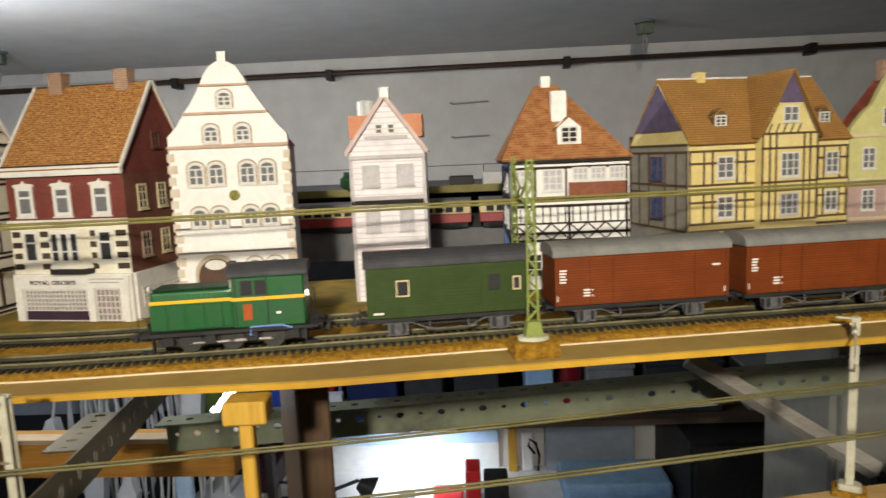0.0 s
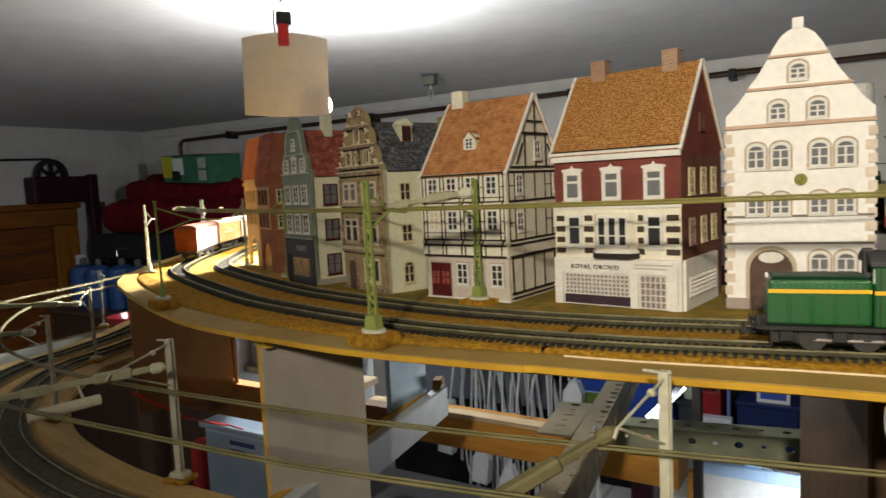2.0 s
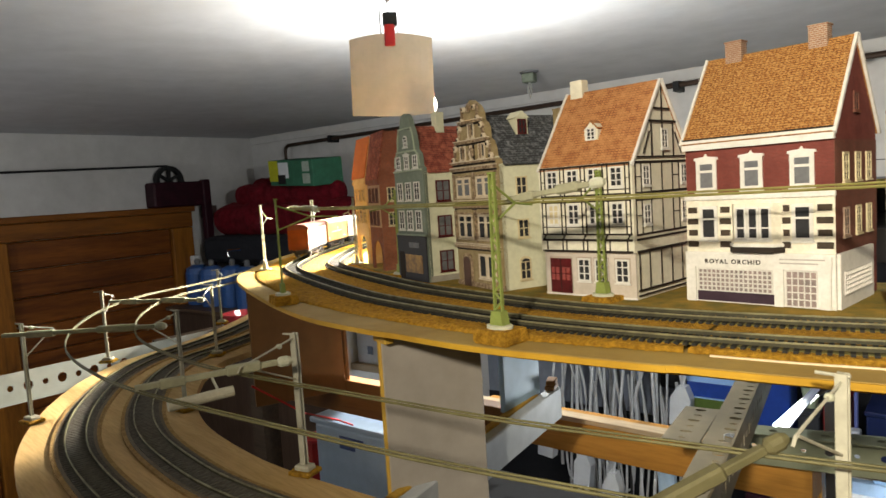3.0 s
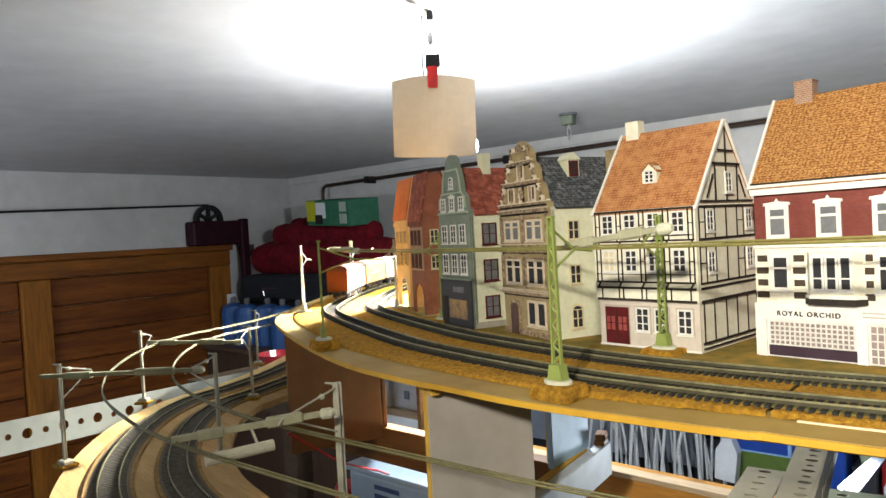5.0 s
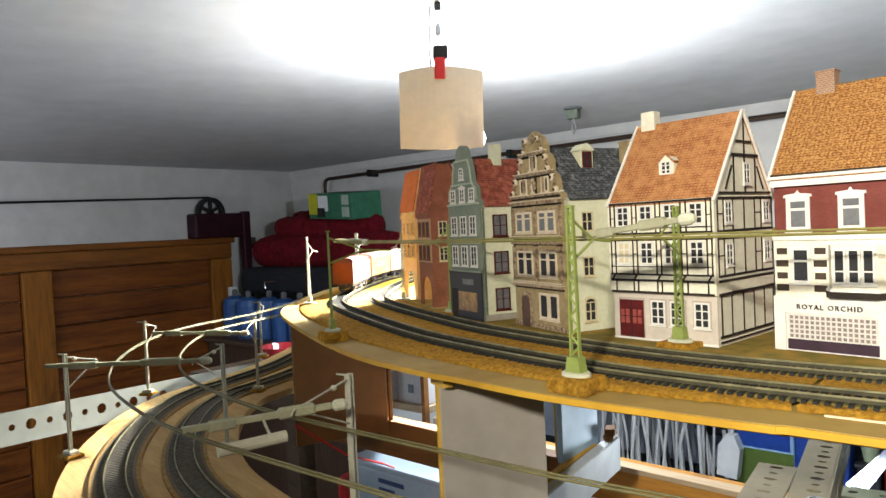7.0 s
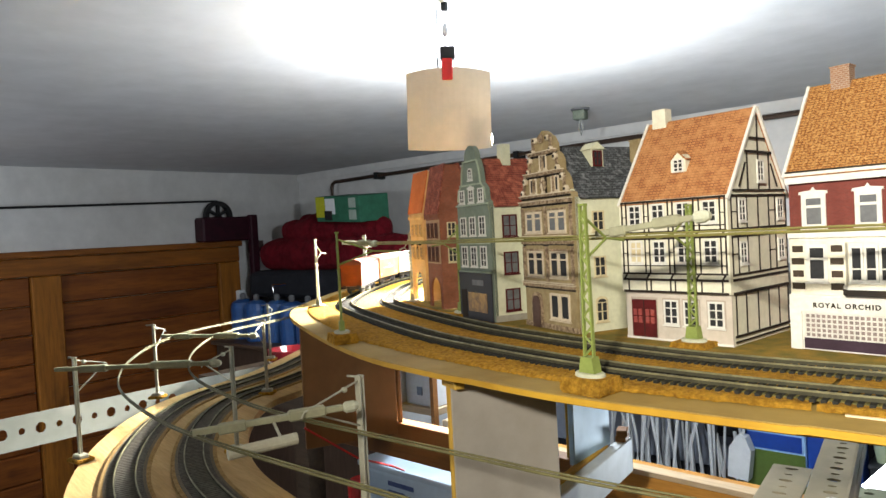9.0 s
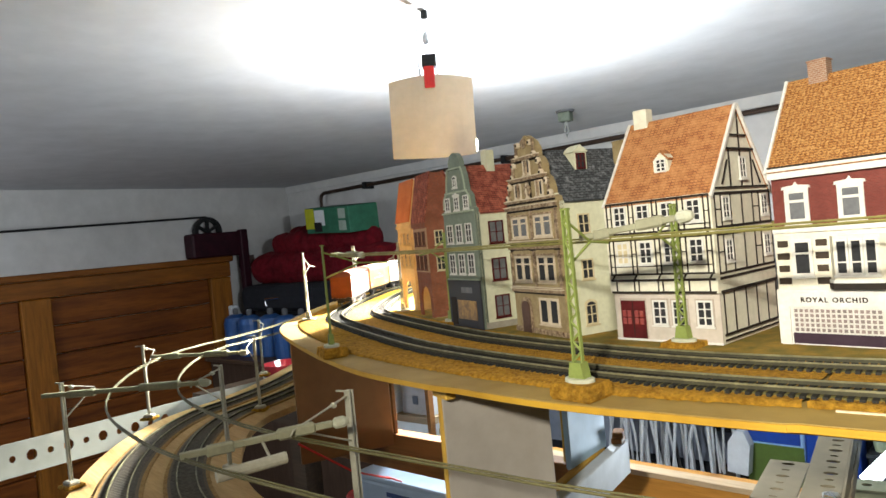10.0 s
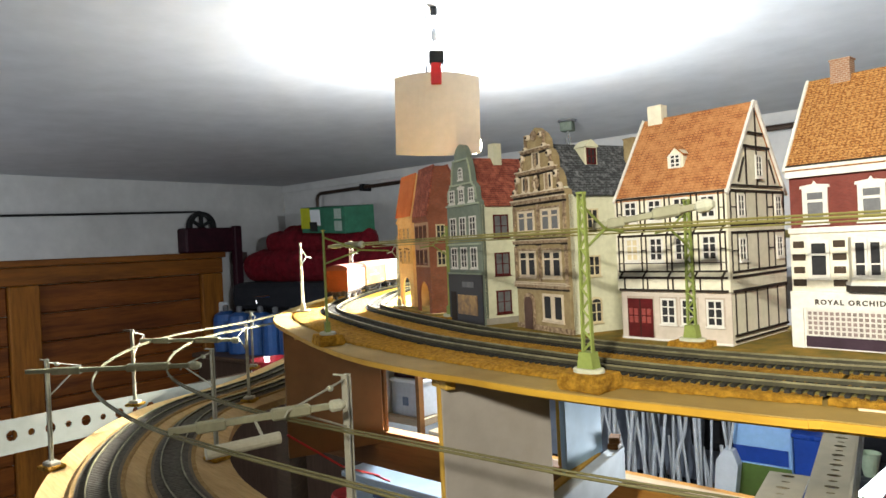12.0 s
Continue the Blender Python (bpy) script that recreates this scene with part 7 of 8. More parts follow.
bin_box("light blue carton on the wall shelf", 3.568, 3.656, 0.10, 0.27, 0.7005, 0.868, SKY)
for u0, u1, z1, tone, lb in ((2.812, 2.868, 0.825, GREYBOX, "dark grey carton on the wall shelf"), (3.172, 3.298, 0.85, GREYBOX, "dark grey carton on the wall shelf"), (3.335, 3.480, 0.855, GREYBOX, "dark grey carton on the wall shelf"),
                           (3.765, 3.915, 0.855, MIDGREY, "mid grey carton on the wall shelf"), (3.95, 4.20, 0.86, GREYBOX, "dark grey carton on the wall shelf"), (4.28, 4.50, 0.83, MIDGREY, "mid grey carton on the wall shelf")):
    bin_box(lb, u0, u1, 0.08, 0.26, 0.7005, z1, tone)
tagged(part("red_tub", lathe(B(), [(0.042, 0), (0.047, 0.12), (0.045, 0.165), (0.041, 0.17)], 22, pose(3.712, -0.20, 0.7003)), surface("dark red tub plastic", (0.26, 0.006, 0.016), (0.2, 0.005, 0.012), 12, 0.4), None, "", ROOM), "dark red round tub on the wall shelf", "tub")
crate = bin_box("light blue crate with navy and green bands", 2.49, 2.655, 0.135, 0.26, 0.7005, 0.955, SKY, SKY)
part("navy_band", boxes((2.492, 2.645, -0.2625, -0.2602, 0.838, 0.884)), NAVY, crate, "navy band")
part("green_band", boxes((2.492, 2.653, -0.2625, -0.2602, 0.702, 0.832)), MOSS, crate, "green band")
bin_box("bright blue tall box beside the light blue crate", 2.665, 2.80, 0.20, 0.29, 0.7305, 0.935, NAVY, NAVY)
tagged(part("white_tray", soft(boxes((2.664, 2.803, -0.293, -0.197, 0.7003, 0.7302)), 0.003, 1), WHITE_BOARD, None, "", ROOM), "shallow white tray under a blue box", "tray")
tagged(part("plastic_cup", lathe(B(), [(0.016, 0), (0.027, 0.062), (0.029, 0.064), (0.026, 0.064), (0.015, 0.002)], 18, pose(2.84, -0.22, 0.8375)), surface("pale green plastic", (0.50, 0.58, 0.40), (0.42, 0.5, 0.33), 20, 0.45), None, "", ROOM), "pale green plastic cup on a carton", "cup")
rb = thing("parts_tray", "red plastic parts tray holding small red pieces", "parts tray", ROOM)
part("tray_body", soft(boxes((2.876, 2.938, -0.25, -0.12, 0.7005, 0.872)), 0.004, 1), surface("red tray plastic", (0.30, 0.012, 0.014), (0.22, 0.008, 0.01), 30, 0.4), rb)
for i in range(7):
    part("piece", soft(boxes((2.881 + 0.0075 * i, 2.886 + 0.0075 * i, -0.245 + 0.013 * (i % 3), -0.20, 0.8722, 0.882 + 0.011 * (i * 5 % 4))), 0.001, 1), RED if i % 3 else GREY_DECK, rb)
tagged(part("white_carton", soft(boxes((2.886, 2.972, -0.292, -0.256, 0.7003, 0.806)), 0.003, 1), surface("bluish white card", (0.60, 0.63, 0.70), (0.52, 0.55, 0.62), 14, 0.6), None, "", ROOM), "small bluish-white carton before a red tray", "carton")
tagged(part("blue_rod", tube(B(), [(2.956, -0.235, 0.7003), (2.957, -0.232, 0.94)], 0.0055, 8), surface("violet blue rod", (0.18, 0.22, 0.55), (0.14, 0.17, 0.45), 20, 0.4), None, "", ROOM), "upright violet-blue rod on the wall shelf", "rod")
bin_box("dark navy box on the wall shelf", 2.985, 3.150, 0.10, 0.275, 0.7005, 0.850, surface("dark navy plastic", (0.010, 0.022, 0.10), (0.007, 0.016, 0.075), 14, 0.35))
pf = thing("framed_panel", "white-framed dark blue panel standing on a navy box", "framed panel", ROOM @ pose(3.081, -0.262, 0.8626, -8))
part("frame", boxes((-0.044, 0.044, 0, 0.008, 0, 0.009), (-0.044, 0.044, 0, 0.008, 0.045, 0.054), (-0.044, -0.035, 0, 0.008, 0.0091, 0.0449), (0.035, 0.044, 0, 0.008, 0.0091, 0.0449)), WHITE_BOARD, pf)
part("panel", boxes((-0.0348, 0.0348, 0.003, 0.007, 0.0092, 0.0448)), NAVY, pf)

bench = thing("workbench", "white workbench with a bright splash panel", "workbench", ROOM)
part("bench_top", soft(boxes((2.40, 4.30, -0.62, -0.0005, 0.375, 0.41)), 0.003, 1), surface("white laminate", (0.74, 0.76, 0.78), (0.66, 0.68, 0.70), 4, 0.4), bench)
part("splash_panel", boxes((2.84, 3.48, -0.016, -0.0008, 0.4102, 0.512)), WHITE_BOARD, bench, "white splash panel")
part("splash_rail", soft(boxes((2.84, 3.48, -0.026, -0.0008, 0.5122, 0.556)), 0.004, 1), surface("pale blue enamel strip", (0.42, 0.60, 0.84), (0.36, 0.53, 0.76), 9, 0.35), bench, "pale blue rail")
part("side_panel", boxes((2.50, 2.79, -0.014, -0.0008, 0.4102, 0.584)), surface("grey-white panel", (0.60, 0.58, 0.54), (0.52, 0.5, 0.46), 6, 0.6, stain=(0.40, 0.38, 0.34)), bench, "grey-white side panel")
for u0, u1, zt, tone, lb, cat in ((2.972, 3.022, 0.018, SKY, "small light blue tin on the bench rail", "tin"), (3.06, 3.16, 0.008, GREY_DECK, "flat grey file on the bench rail", "file"), (3.205, 3.292, 0.010, CREAM_TRIM, "pale handle of a tool on the bench rail", "tool"), (3.33, 3.405, 0.011, RED, "red handle of a tool on the bench rail", "tool")):
    tagged(part("rail_item", soft(boxes((u0, u1, -0.023, -0.006, 0.5563, 0.5563 + zt)), 0.003, 1), tone, None, "", ROOM), lb, cat)
tagged(part("bench_batten", soft(boxes((2.796, 2.832, -0.045, -0.017, 0.4102, 0.520)), 0.002, 1), wood("orange pine", (0.62, 0.31, 0.05), (0.5, 0.23, 0.035), 3.0, 0.5, 2), None, "", ROOM), "upright orange pine batten beside the splash panel", "batten")
tagged(part("hung_cloth", soft(boxes((2.405, 2.462, -0.32, -0.29, 0.4103, 0.62)), 0.012, 3), surface("light blue towel", (0.46, 0.60, 0.74), (0.38, 0.51, 0.65), 15, 0.9, bump=0.7, depth=0.006), None, "", ROOM), "light blue folded cloth standing on the bench", "cloth")
ap = thing("cable_winder", "white plastic winder with a black cable round it", "cable winder", ROOM @ pose(3.592, -0.05, 0.4102))
part("plate", soft(boxes((-0.030, 0.012, 0, 0.02, 0, 0.145)), 0.006, 1), WHITE_BOARD, ap)
part("cable", tube(B(), [(0.028, 0.005, 0.0), (0.033, 0.0, 0.06), (0.020, -0.006, 0.11), (-0.002, -0.006, 0.125), (-0.006, -0.006, 0.10), (0.016, -0.006, 0.07)], 0.005, 8), BLACK, ap, "black cable")
for u in (2.45, 3.3, 4.2):
    part("bench_leg", boxes((u, u + 0.06, -0.58, -0.52, FLOOR_Z, 0.3745)), SHELF_WOOD, bench)
# glowing tube in place of a glint on a glossy box edge
tl = thing("glint_tube", "glowing white slanted tube standing in for a glint on a box edge", "tube lamp")
part("glint_bar", tube(B(), [(-0.570, 1.030, 1.195), (-0.568, 1.0324, 1.1975), (-0.535, 1.072, 1.238)], 0.0056, 12), glow("glowing glint", (0.84, 0.92, 1.0), 14.0), tl)
part("tube_cap", tube(B(), [(-0.5348, 1.0722, 1.2382), (-0.527, 1.0816, 1.248)], 0.0068, 12), GREY_DECK, tl)
# made-up blade, placed to block the tube's glow as the camera moves left
x, y = -0.0050, -0.0024
part("hood", slab(B(), [(-0.573 + x, 1.026 + y, 1.184), (-0.529 + x, 1.079 + y, 1.252), (-0.480 + x, 0.980 + y, 1.292), (-0.524 + x, 0.927 + y, 1.215)], 0.0012), surface("dark blue blocking blade", (0.012, 0.02, 0.07), (0.009, 0.015, 0.05), 20, 0.45), tl, "added dark blue blade blocking the glowing tube")
part("hanger", tube(B(), [(-0.528, 1.080, 1.249), (-0.528, 1.080, 1.4398)], 0.0015, 6), GREY_DECK, tl)
dr = thing("drill_press", "dark red drill press standing on the bench", "drill press", ROOM @ pose(2.722, -0.30, 0.4102))
part("base", soft(boxes((-0.06, 0.06, -0.08, 0.08, 0, 0.016)), 0.004, 1), BLACK, dr)
part("column", lathe(B(), [(0.014, 0.016), (0.014, 0.20)], 12, pose(0, 0.05, 0)), ANGLE, dr)
part("head", soft(boxes((-0.035, 0.035, -0.07, 0.07, 0.10, 0.19)), 0.010), DARK_MAROON, dr)
part("chuck", lathe(B(), [(0.006, 0.045), (0.014, 0.055), (0.016, 0.0995)], 12, pose(0, -0.04, 0)), ANGLE, dr)
part("feed_lever", tube(B(), [(0.035, -0.03, 0.12), (0.10, -0.05, 0.125), (0.125, -0.05, 0.12)], 0.005), BLACK, dr)
lampb = thing("bench_lamp", "black jointed bench lamp on the workbench", "desk lamp", ROOM @ pose(3.02, -0.36, 0.4102))
part("foot", lathe(B(), [(0.045, 0), (0.045, 0.012), (0.02, 0.018)], 18), BLACK, lampb)
part("lower_arm", tube(B(), [(0, 0, 0.018), (-0.12, 0, 0.09)], 0.006), BLACK, lampb)
part("upper_arm", tube(B(), [(-0.12, 0, 0.09), (0.0, 0, 0.135)], 0.006), BLACK, lampb)
part("lamp_head", lathe(B(), [(0.016, 0), (0.022, 0.01), (0.045, 0.05), (0.042, 0.05)], 18, pose(0.0, 0, 0.125, 180 - 60, 0, 90)), BLACK, lampb)
for u, w, z1, tone, lb, cat in ((3.30, 0.10, 0.035, RED, "flat red tool case on the bench", "tool case"), (3.385, 0.05, 0.125, RED, "upright red canister on the bench", "canister"), (3.46, 0.08, 0.09, BLACK, "black tool box on the bench", "tool box"), (3.16, 0.05, 0.02, GREY_DECK, "small grey tool on the bench", "tool")):
    tagged(part("bench_item", soft(boxes((u - w / 2, u + w / 2, -0.30, -0.20, 0, z1)), 0.005, 1), tone, None, "", ROOM @ pose(0, 0, 0.4102)), lb, cat)
tagged(part("bench_batten", soft(boxes((3.514, 3.545, -0.05, -0.017, 0.4102, 0.60)), 0.002, 1), YELLOW_WOOD, None, "", ROOM), "upright yellow batten at the bench's end", "batten")
tagged(part("grey_sheet", soft(boxes((3.647, 3.966, -0.05, -0.001, 0.4102, 0.585)), 0.004, 1), surface("blue-grey sheet metal", (0.30, 0.34, 0.40), (0.24, 0.28, 0.33), 5, 0.5, stain=(0.18, 0.2, 0.23)), None, "", ROOM), "blue-grey sheet panel leaning at the wall", "panel")
tagged(part("blue_cloth", soft(boxes((3.68, 4.04, -0.28, -0.08, 0.4102, 0.468)), 0.02, 3), surface("light blue cloth", (0.26, 0.42, 0.62), (0.2, 0.34, 0.52), 15, 0.9, bump=0.6, depth=0.004), None, "", ROOM), "folded light blue cloth on the bench", "cloth")
dc = thing("dark_cupboard", "black cupboard with two doors at the bench's end", "cupboard", ROOM)
part("carcass", boxes((4.05, 5.2, -0.40, -0.001, 0.4102, 0.66)), BLACK, dc)
for u0, u1, k in ((4.06, 4.62, 4.58), (4.63, 5.19, 4.67)):
    door = part("door", soft(boxes((u0, u1, -0.418, -0.4002, 0.42, 0.65)), 0.003, 1), BLACK, dc)
    part("knob", lathe(B(), [(0.006, 0), (0.010, 0.012), (0.008, 0.018)], 12, pose(k, -0.418, 0.535, 90)), GREY_DECK, door)
GREY_WOOD = wood("weathered grey batten", (0.30, 0.28, 0.25), (0.22, 0.20, 0.175), 3.0, 0.7, 0)
dw = thing("diagonal_brace", "weathered grey timber brace under the layout", "brace")
part("brace", tube(B(), [(0.074, 0.845, 1.345), (0.172, 0.84, 1.284), (0.245, 0.83, 1.24)], 0.010, 4), GREY_WOOD, dw)
gc = thing("steel_cabinet", "grey-olive steel cabinet under the layout", "cabinet", pose(0.28, 1.05, 0, 0, 0, 8.7))
OLIVE_STEEL = surface("grey olive cabinet", (0.22, 0.22, 0.20), (0.17, 0.17, 0.15), 6, 0.6)
part("body", soft(boxes((0, 0.30, 0, 0.2, FLOOR_Z, 1.30)), 0.006, 1), OLIVE_STEEL, gc)
door = part("door", soft(boxes((0.006, 0.294, -0.016, -0.0003, FLOOR_Z + 0.04, 1.29)), 0.003, 1), OLIVE_STEEL, gc)
part("handle", soft(boxes((0.03, 0.042, -0.028, -0.0162, 0.95, 1.07)), 0.003, 1), GREY_DECK, door)
part("leg", tube(B(), [(0.249, 0.832, 1.236), (0.249, 0.832, FLOOR_Z)], 0.008, 6), BLACK, dw)

# ---- rolling stock ----
LOCO_GREEN = surface("deep green loco enamel", (0.010, 0.090, 0.022), (0.008, 0.068, 0.017), 60, 0.38)
VAN_GREEN = surface("olive green van enamel", (0.032, 0.056, 0.012), (0.025, 0.044, 0.009), 60, 0.55)
VAN_BROWN = coursed("red-brown boarded enamel", (0.175, 0.040, 0.008), (0.15, 0.034, 0.007), (0.09, 0.02, 0.005), 0.5, 0.0016, 0.0002, 0.55, 0.3)
GREY_ROOF = surface("grey van roof", (0.20, 0.20, 0.185), (0.15, 0.15, 0.14), 50, 0.7)
DARK_ROOF = surface("charcoal van roof", (0.055, 0.055, 0.06), (0.04, 0.04, 0.044), 50, 0.7)
CHASSIS = surface("black chassis", (0.016, 0.016, 0.017), (0.03, 0.03, 0.03), 80, 0.5)
AXLE_GREY = surface("grey axle boxes", (0.12, 0.12, 0.125), (0.06, 0.06, 0.065), 260, 0.55)
LETTER = surface("white lettering bar", (0.75, 0.74, 0.7), (0.65, 0.64, 0.6), 80, 0.6)
YELLOW_BAND = surface("yellow band", (0.72, 0.42, 0.01), (0.62, 0.35, 0.01), 60, 0.45)
STEEL = surface("blackened steel", (0.10, 0.10, 0.10), (0.06, 0.06, 0.06), 90, 0.35, 0.8)
WAGON_RED = surface("orange wagon enamel", (0.62, 0.24, 0.05), (0.66, 0.42, 0.20), 50, 0.45)
WAGON_GREY = coursed("pale grey ribbed wagon side", (0.52, 0.42, 0.40), (0.46, 0.36, 0.34), (0.32, 0.24, 0.22), 0.0095, 0.5, 0.0010, 0.5, 0.4)
RIB = surface("pale grey rib", (0.56, 0.57, 0.52), (0.48, 0.49, 0.44), 60, 0.5)


def on_track(x, back=0.0):
    """The pose on the near rails at x, or that many metres further along the line."""
    i = min(range(len(LINE)), key=lambda k: abs(LINE[k].x - x)) + round(back / 0.005)
    d, s = side_of(LINE, i)
    p = LINE[i] + s * NEAR + Vector((0, 0, Z_RAIL))
    if not back:
        p += d * ((x - LINE[i].x) / d.x)
    return Matrix.Translation(p) @ Matrix.Rotation(math.atan2(d.y, d.x), 4, "Z")


def wheelset(t, x, r=0.0056):
    for s in (-1, 1):
        bm = B()
        lathe(bm, [(r * 0.98, -0.0014), (r, -0.0012), (r, 0.0006), (r * 1.12, 0.0010), (r * 1.12, 0.0014), (r * 0.8, 0.0015)], 18, pose(x, s * 0.0083, r, 90 * s))
        part("wheel", bm, STEEL, t)


def axle_boxes(t, x, tone=AXLE_GREY):
    for s in (-1, 1):
        bm = boxes((x - 0.0024, x + 0.0024, s * 0.0105, s * 0.0125, 0.0030, 0.0095), (x - 0.0092, x + 0.0092, s * 0.0106, s * 0.0118, 0.0088, 0.0102), (x - 0.0062, x - 0.0048, s * 0.0106, s * 0.0116, 0.0020, 0.0090), (x + 0.0048, x + 0.0062, s * 0.0106, s * 0.0116, 0.0020, 0.0090), (x - 0.0062, x + 0.0062, s * 0.0107, s * 0.0115, 0.0018, 0.0028))
        part("axle_guard", bm, tone, t, "grey axle guard")


def ends(t, L):
    """Buffers, coupling and buffer beam at both ends."""
    for e in (-1, 1):
        for s in (-1, 1):
            bm = B()
            lathe(bm, [(0.0012, 0), (0.0012, 0.0035), (0.0028, 0.0038), (0.0028, 0.0046)], 10, pose(e * (L / 2 - 0.0046), s * 0.0100, 0.0122, 0, 90 * e))
            part("buffer", bm, CHASSIS, t)
        part("coupling", boxes(tuple(sorted((e * (L / 2 - 0.006), e * (L / 2 + 0.004)))) + (-0.0025, 0.0025, 0.0070, 0.0085), tuple(sorted((e * (L / 2 + 0.002), e * (L / 2 + 0.004)))) + (-0.0055, 0.0055, 0.0070, 0.0115)), CHASSIS, t)


def curved_roof(t, L, w, z, rise, tone, over=0.0012):
    pts = [(-w / 2 - 0.0008, z)] + [((w / 2 + 0.0008) * -math.cos(math.pi * i / 12), z + 0.0006 + rise * math.sin(math.pi * i / 12) ** 0.7) for i in range(13)] + [(w / 2 + 0.0008, z)]
    part("roof", prism(B(), pts, -L / 2 - over, L / 2 + over, "x"), tone, t)


def letters(t, spots, w, sides=(-1, 1)):
    """Unreadable lettering as small bars on both sides."""
    for s in sides:
        for x, z, ln, hh in spots:
            part("lettering", boxes(tuple(sorted((-s * x, -s * (x + ln)))) + tuple(sorted((s * w / 2, s * (w / 2 + 0.00025)))) + (z, z + hh)), LETTER, t)


def covered_van(name, label, x, L, body, roof, details, z_top=0.044, w=0.0310, back=0.0, group="wagons of the train"):
    t = thing(name, label, "model wagon", on_track(x, back), group)
    bl = L - 0.010
    part("underframe", boxes((-bl / 2, bl / 2, -w / 2 + 0.002, w / 2 - 0.002, 0.0102, 0.0132), (-bl / 2 + 0.02, bl / 2 - 0.02, -0.006, 0.006, 0.006, 0.0102)), CHASSIS, t)
    part("van_body", soft(boxes((-bl / 2, bl / 2, -w / 2, w / 2, 0.0133, z_top)), 0.0005, 1), body, t)
    curved_roof(t, bl, w, z_top, 0.0075, roof)
    part("end_wall", prism(B(), [(-w / 2 + 0.0004, z_top)] + [((w / 2 - 0.0004) * -math.cos(math.pi * i / 10), z_top + 0.0062 * math.sin(math.pi * i / 10) ** 0.7) for i in range(11)], -bl / 2 - 0.0004, -bl / 2 + 0.002, "x"), body, t)
    part("end_wall", prism(B(), [(-w / 2 + 0.0004, z_top)] + [((w / 2 - 0.0004) * -math.cos(math.pi * i / 10), z_top + 0.0062 * math.sin(math.pi * i / 10) ** 0.7) for i in range(11)], bl / 2 - 0.002, bl / 2 + 0.0004, "x"), body, t)
    for e in (-1, 1):
        wheelset(t, e * bl * 0.315)
        axle_boxes(t, e * bl * 0.315)
    for s in (-1, 1):
        tr = B()
        tube(tr, [(-bl * 0.24, s * 0.0112, 0.0098), (-bl * 0.12, s * 0.0112, 0.0045), (bl * 0.12, s * 0.0112, 0.0045), (bl * 0.24, s * 0.0112, 0.0098)], 0.0006, 5)
        tube(tr, [(-bl * 0.12, s * 0.0112, 0.0045), (-bl * 0.12, s * 0.0112, 0.0100)], 0.0006, 5)
        tube(tr, [(bl * 0.12, s * 0.0112, 0.0045), (bl * 0.12, s * 0.0112, 0.0100)], 0.0006, 5)
        part("truss_rod", tr, AXLE_GREY, t, "grey truss rod")
    ends(t, L)
    details(t, bl, w)
    return t


def frame_window(t, x, z, ww, hh, w, tone, s):
    a = s * w / 2
    bm = B()
    for q in ((x - ww / 2, x + ww / 2, z, z + 0.0008), (x - ww / 2, x + ww / 2, z + hh - 0.0008, z + hh), (x - ww / 2, x - ww / 2 + 0.0008, z + 0.0008, z + hh - 0.0008), (x + ww / 2 - 0.0008, x + ww / 2, z + 0.0008, z + hh - 0.0008)):
        box(bm, q[0], q[1], *sorted((a - s * 0.0002, a + s * 0.0005)), q[2], q[3])
    f = part("window_frame", bm, tone, t)
    part("pane", boxes((x - ww / 2 + 0.0006, x + ww / 2 - 0.0006, *sorted((a - s * 0.0004, a + s * 0.0002)), z + 0.0006, z + hh - 0.0006)), PANE_DARK, f)


# diesel shunter
LOUVRE = surface("worn green louvre", (0.04, 0.16, 0.06), (0.025, 0.12, 0.045), 120, 0.5)
L = 0.106
t = thing("diesel_shunter", "deep green model diesel shunter with a yellow band", "model locomotive", on_track(-0.2345))
part("running_board", boxes((-0.047, 0.047, -0.0155, 0.0155, 0.0115, 0.0135)), CHASSIS, t)
part("frame", boxes((-0.043, 0.043, -0.0095, 0.0095, 0.004, 0.0115)), CHASSIS, t)
part("hood", soft(boxes((-0.002, 0.0445, -0.0112, 0.0112, 0.0136, 0.0370)), 0.0016, 2), LOCO_GREEN, t, "deep green hood")
part("hood_top", soft(boxes((0.0, 0.043, -0.0095, 0.0095, 0.0371, 0.0384)), 0.0006, 1), surface("dark green hood top", (0.01, 0.045, 0.02), (0.008, 0.035, 0.015), 60, 0.5), t)
cabn = part("cab", soft(boxes((-0.0440, -0.0022, -0.0150, 0.0150, 0.0136, 0.0440)), 0.0010, 1), LOCO_GREEN, t, "deep green cab")
pts = [(-0.0160, 0.0441)] + [(-0.0160 * math.cos(math.pi * i / 12), 0.0444 + 0.0060 * math.sin(math.pi * i / 12) ** 0.8) for i in range(13)] + [(0.0160, 0.0441)]
part("cab_roof", prism(B(), pts, -0.0462, -0.0002, "x"), DARK_ROOF, t, "charcoal cab roof")
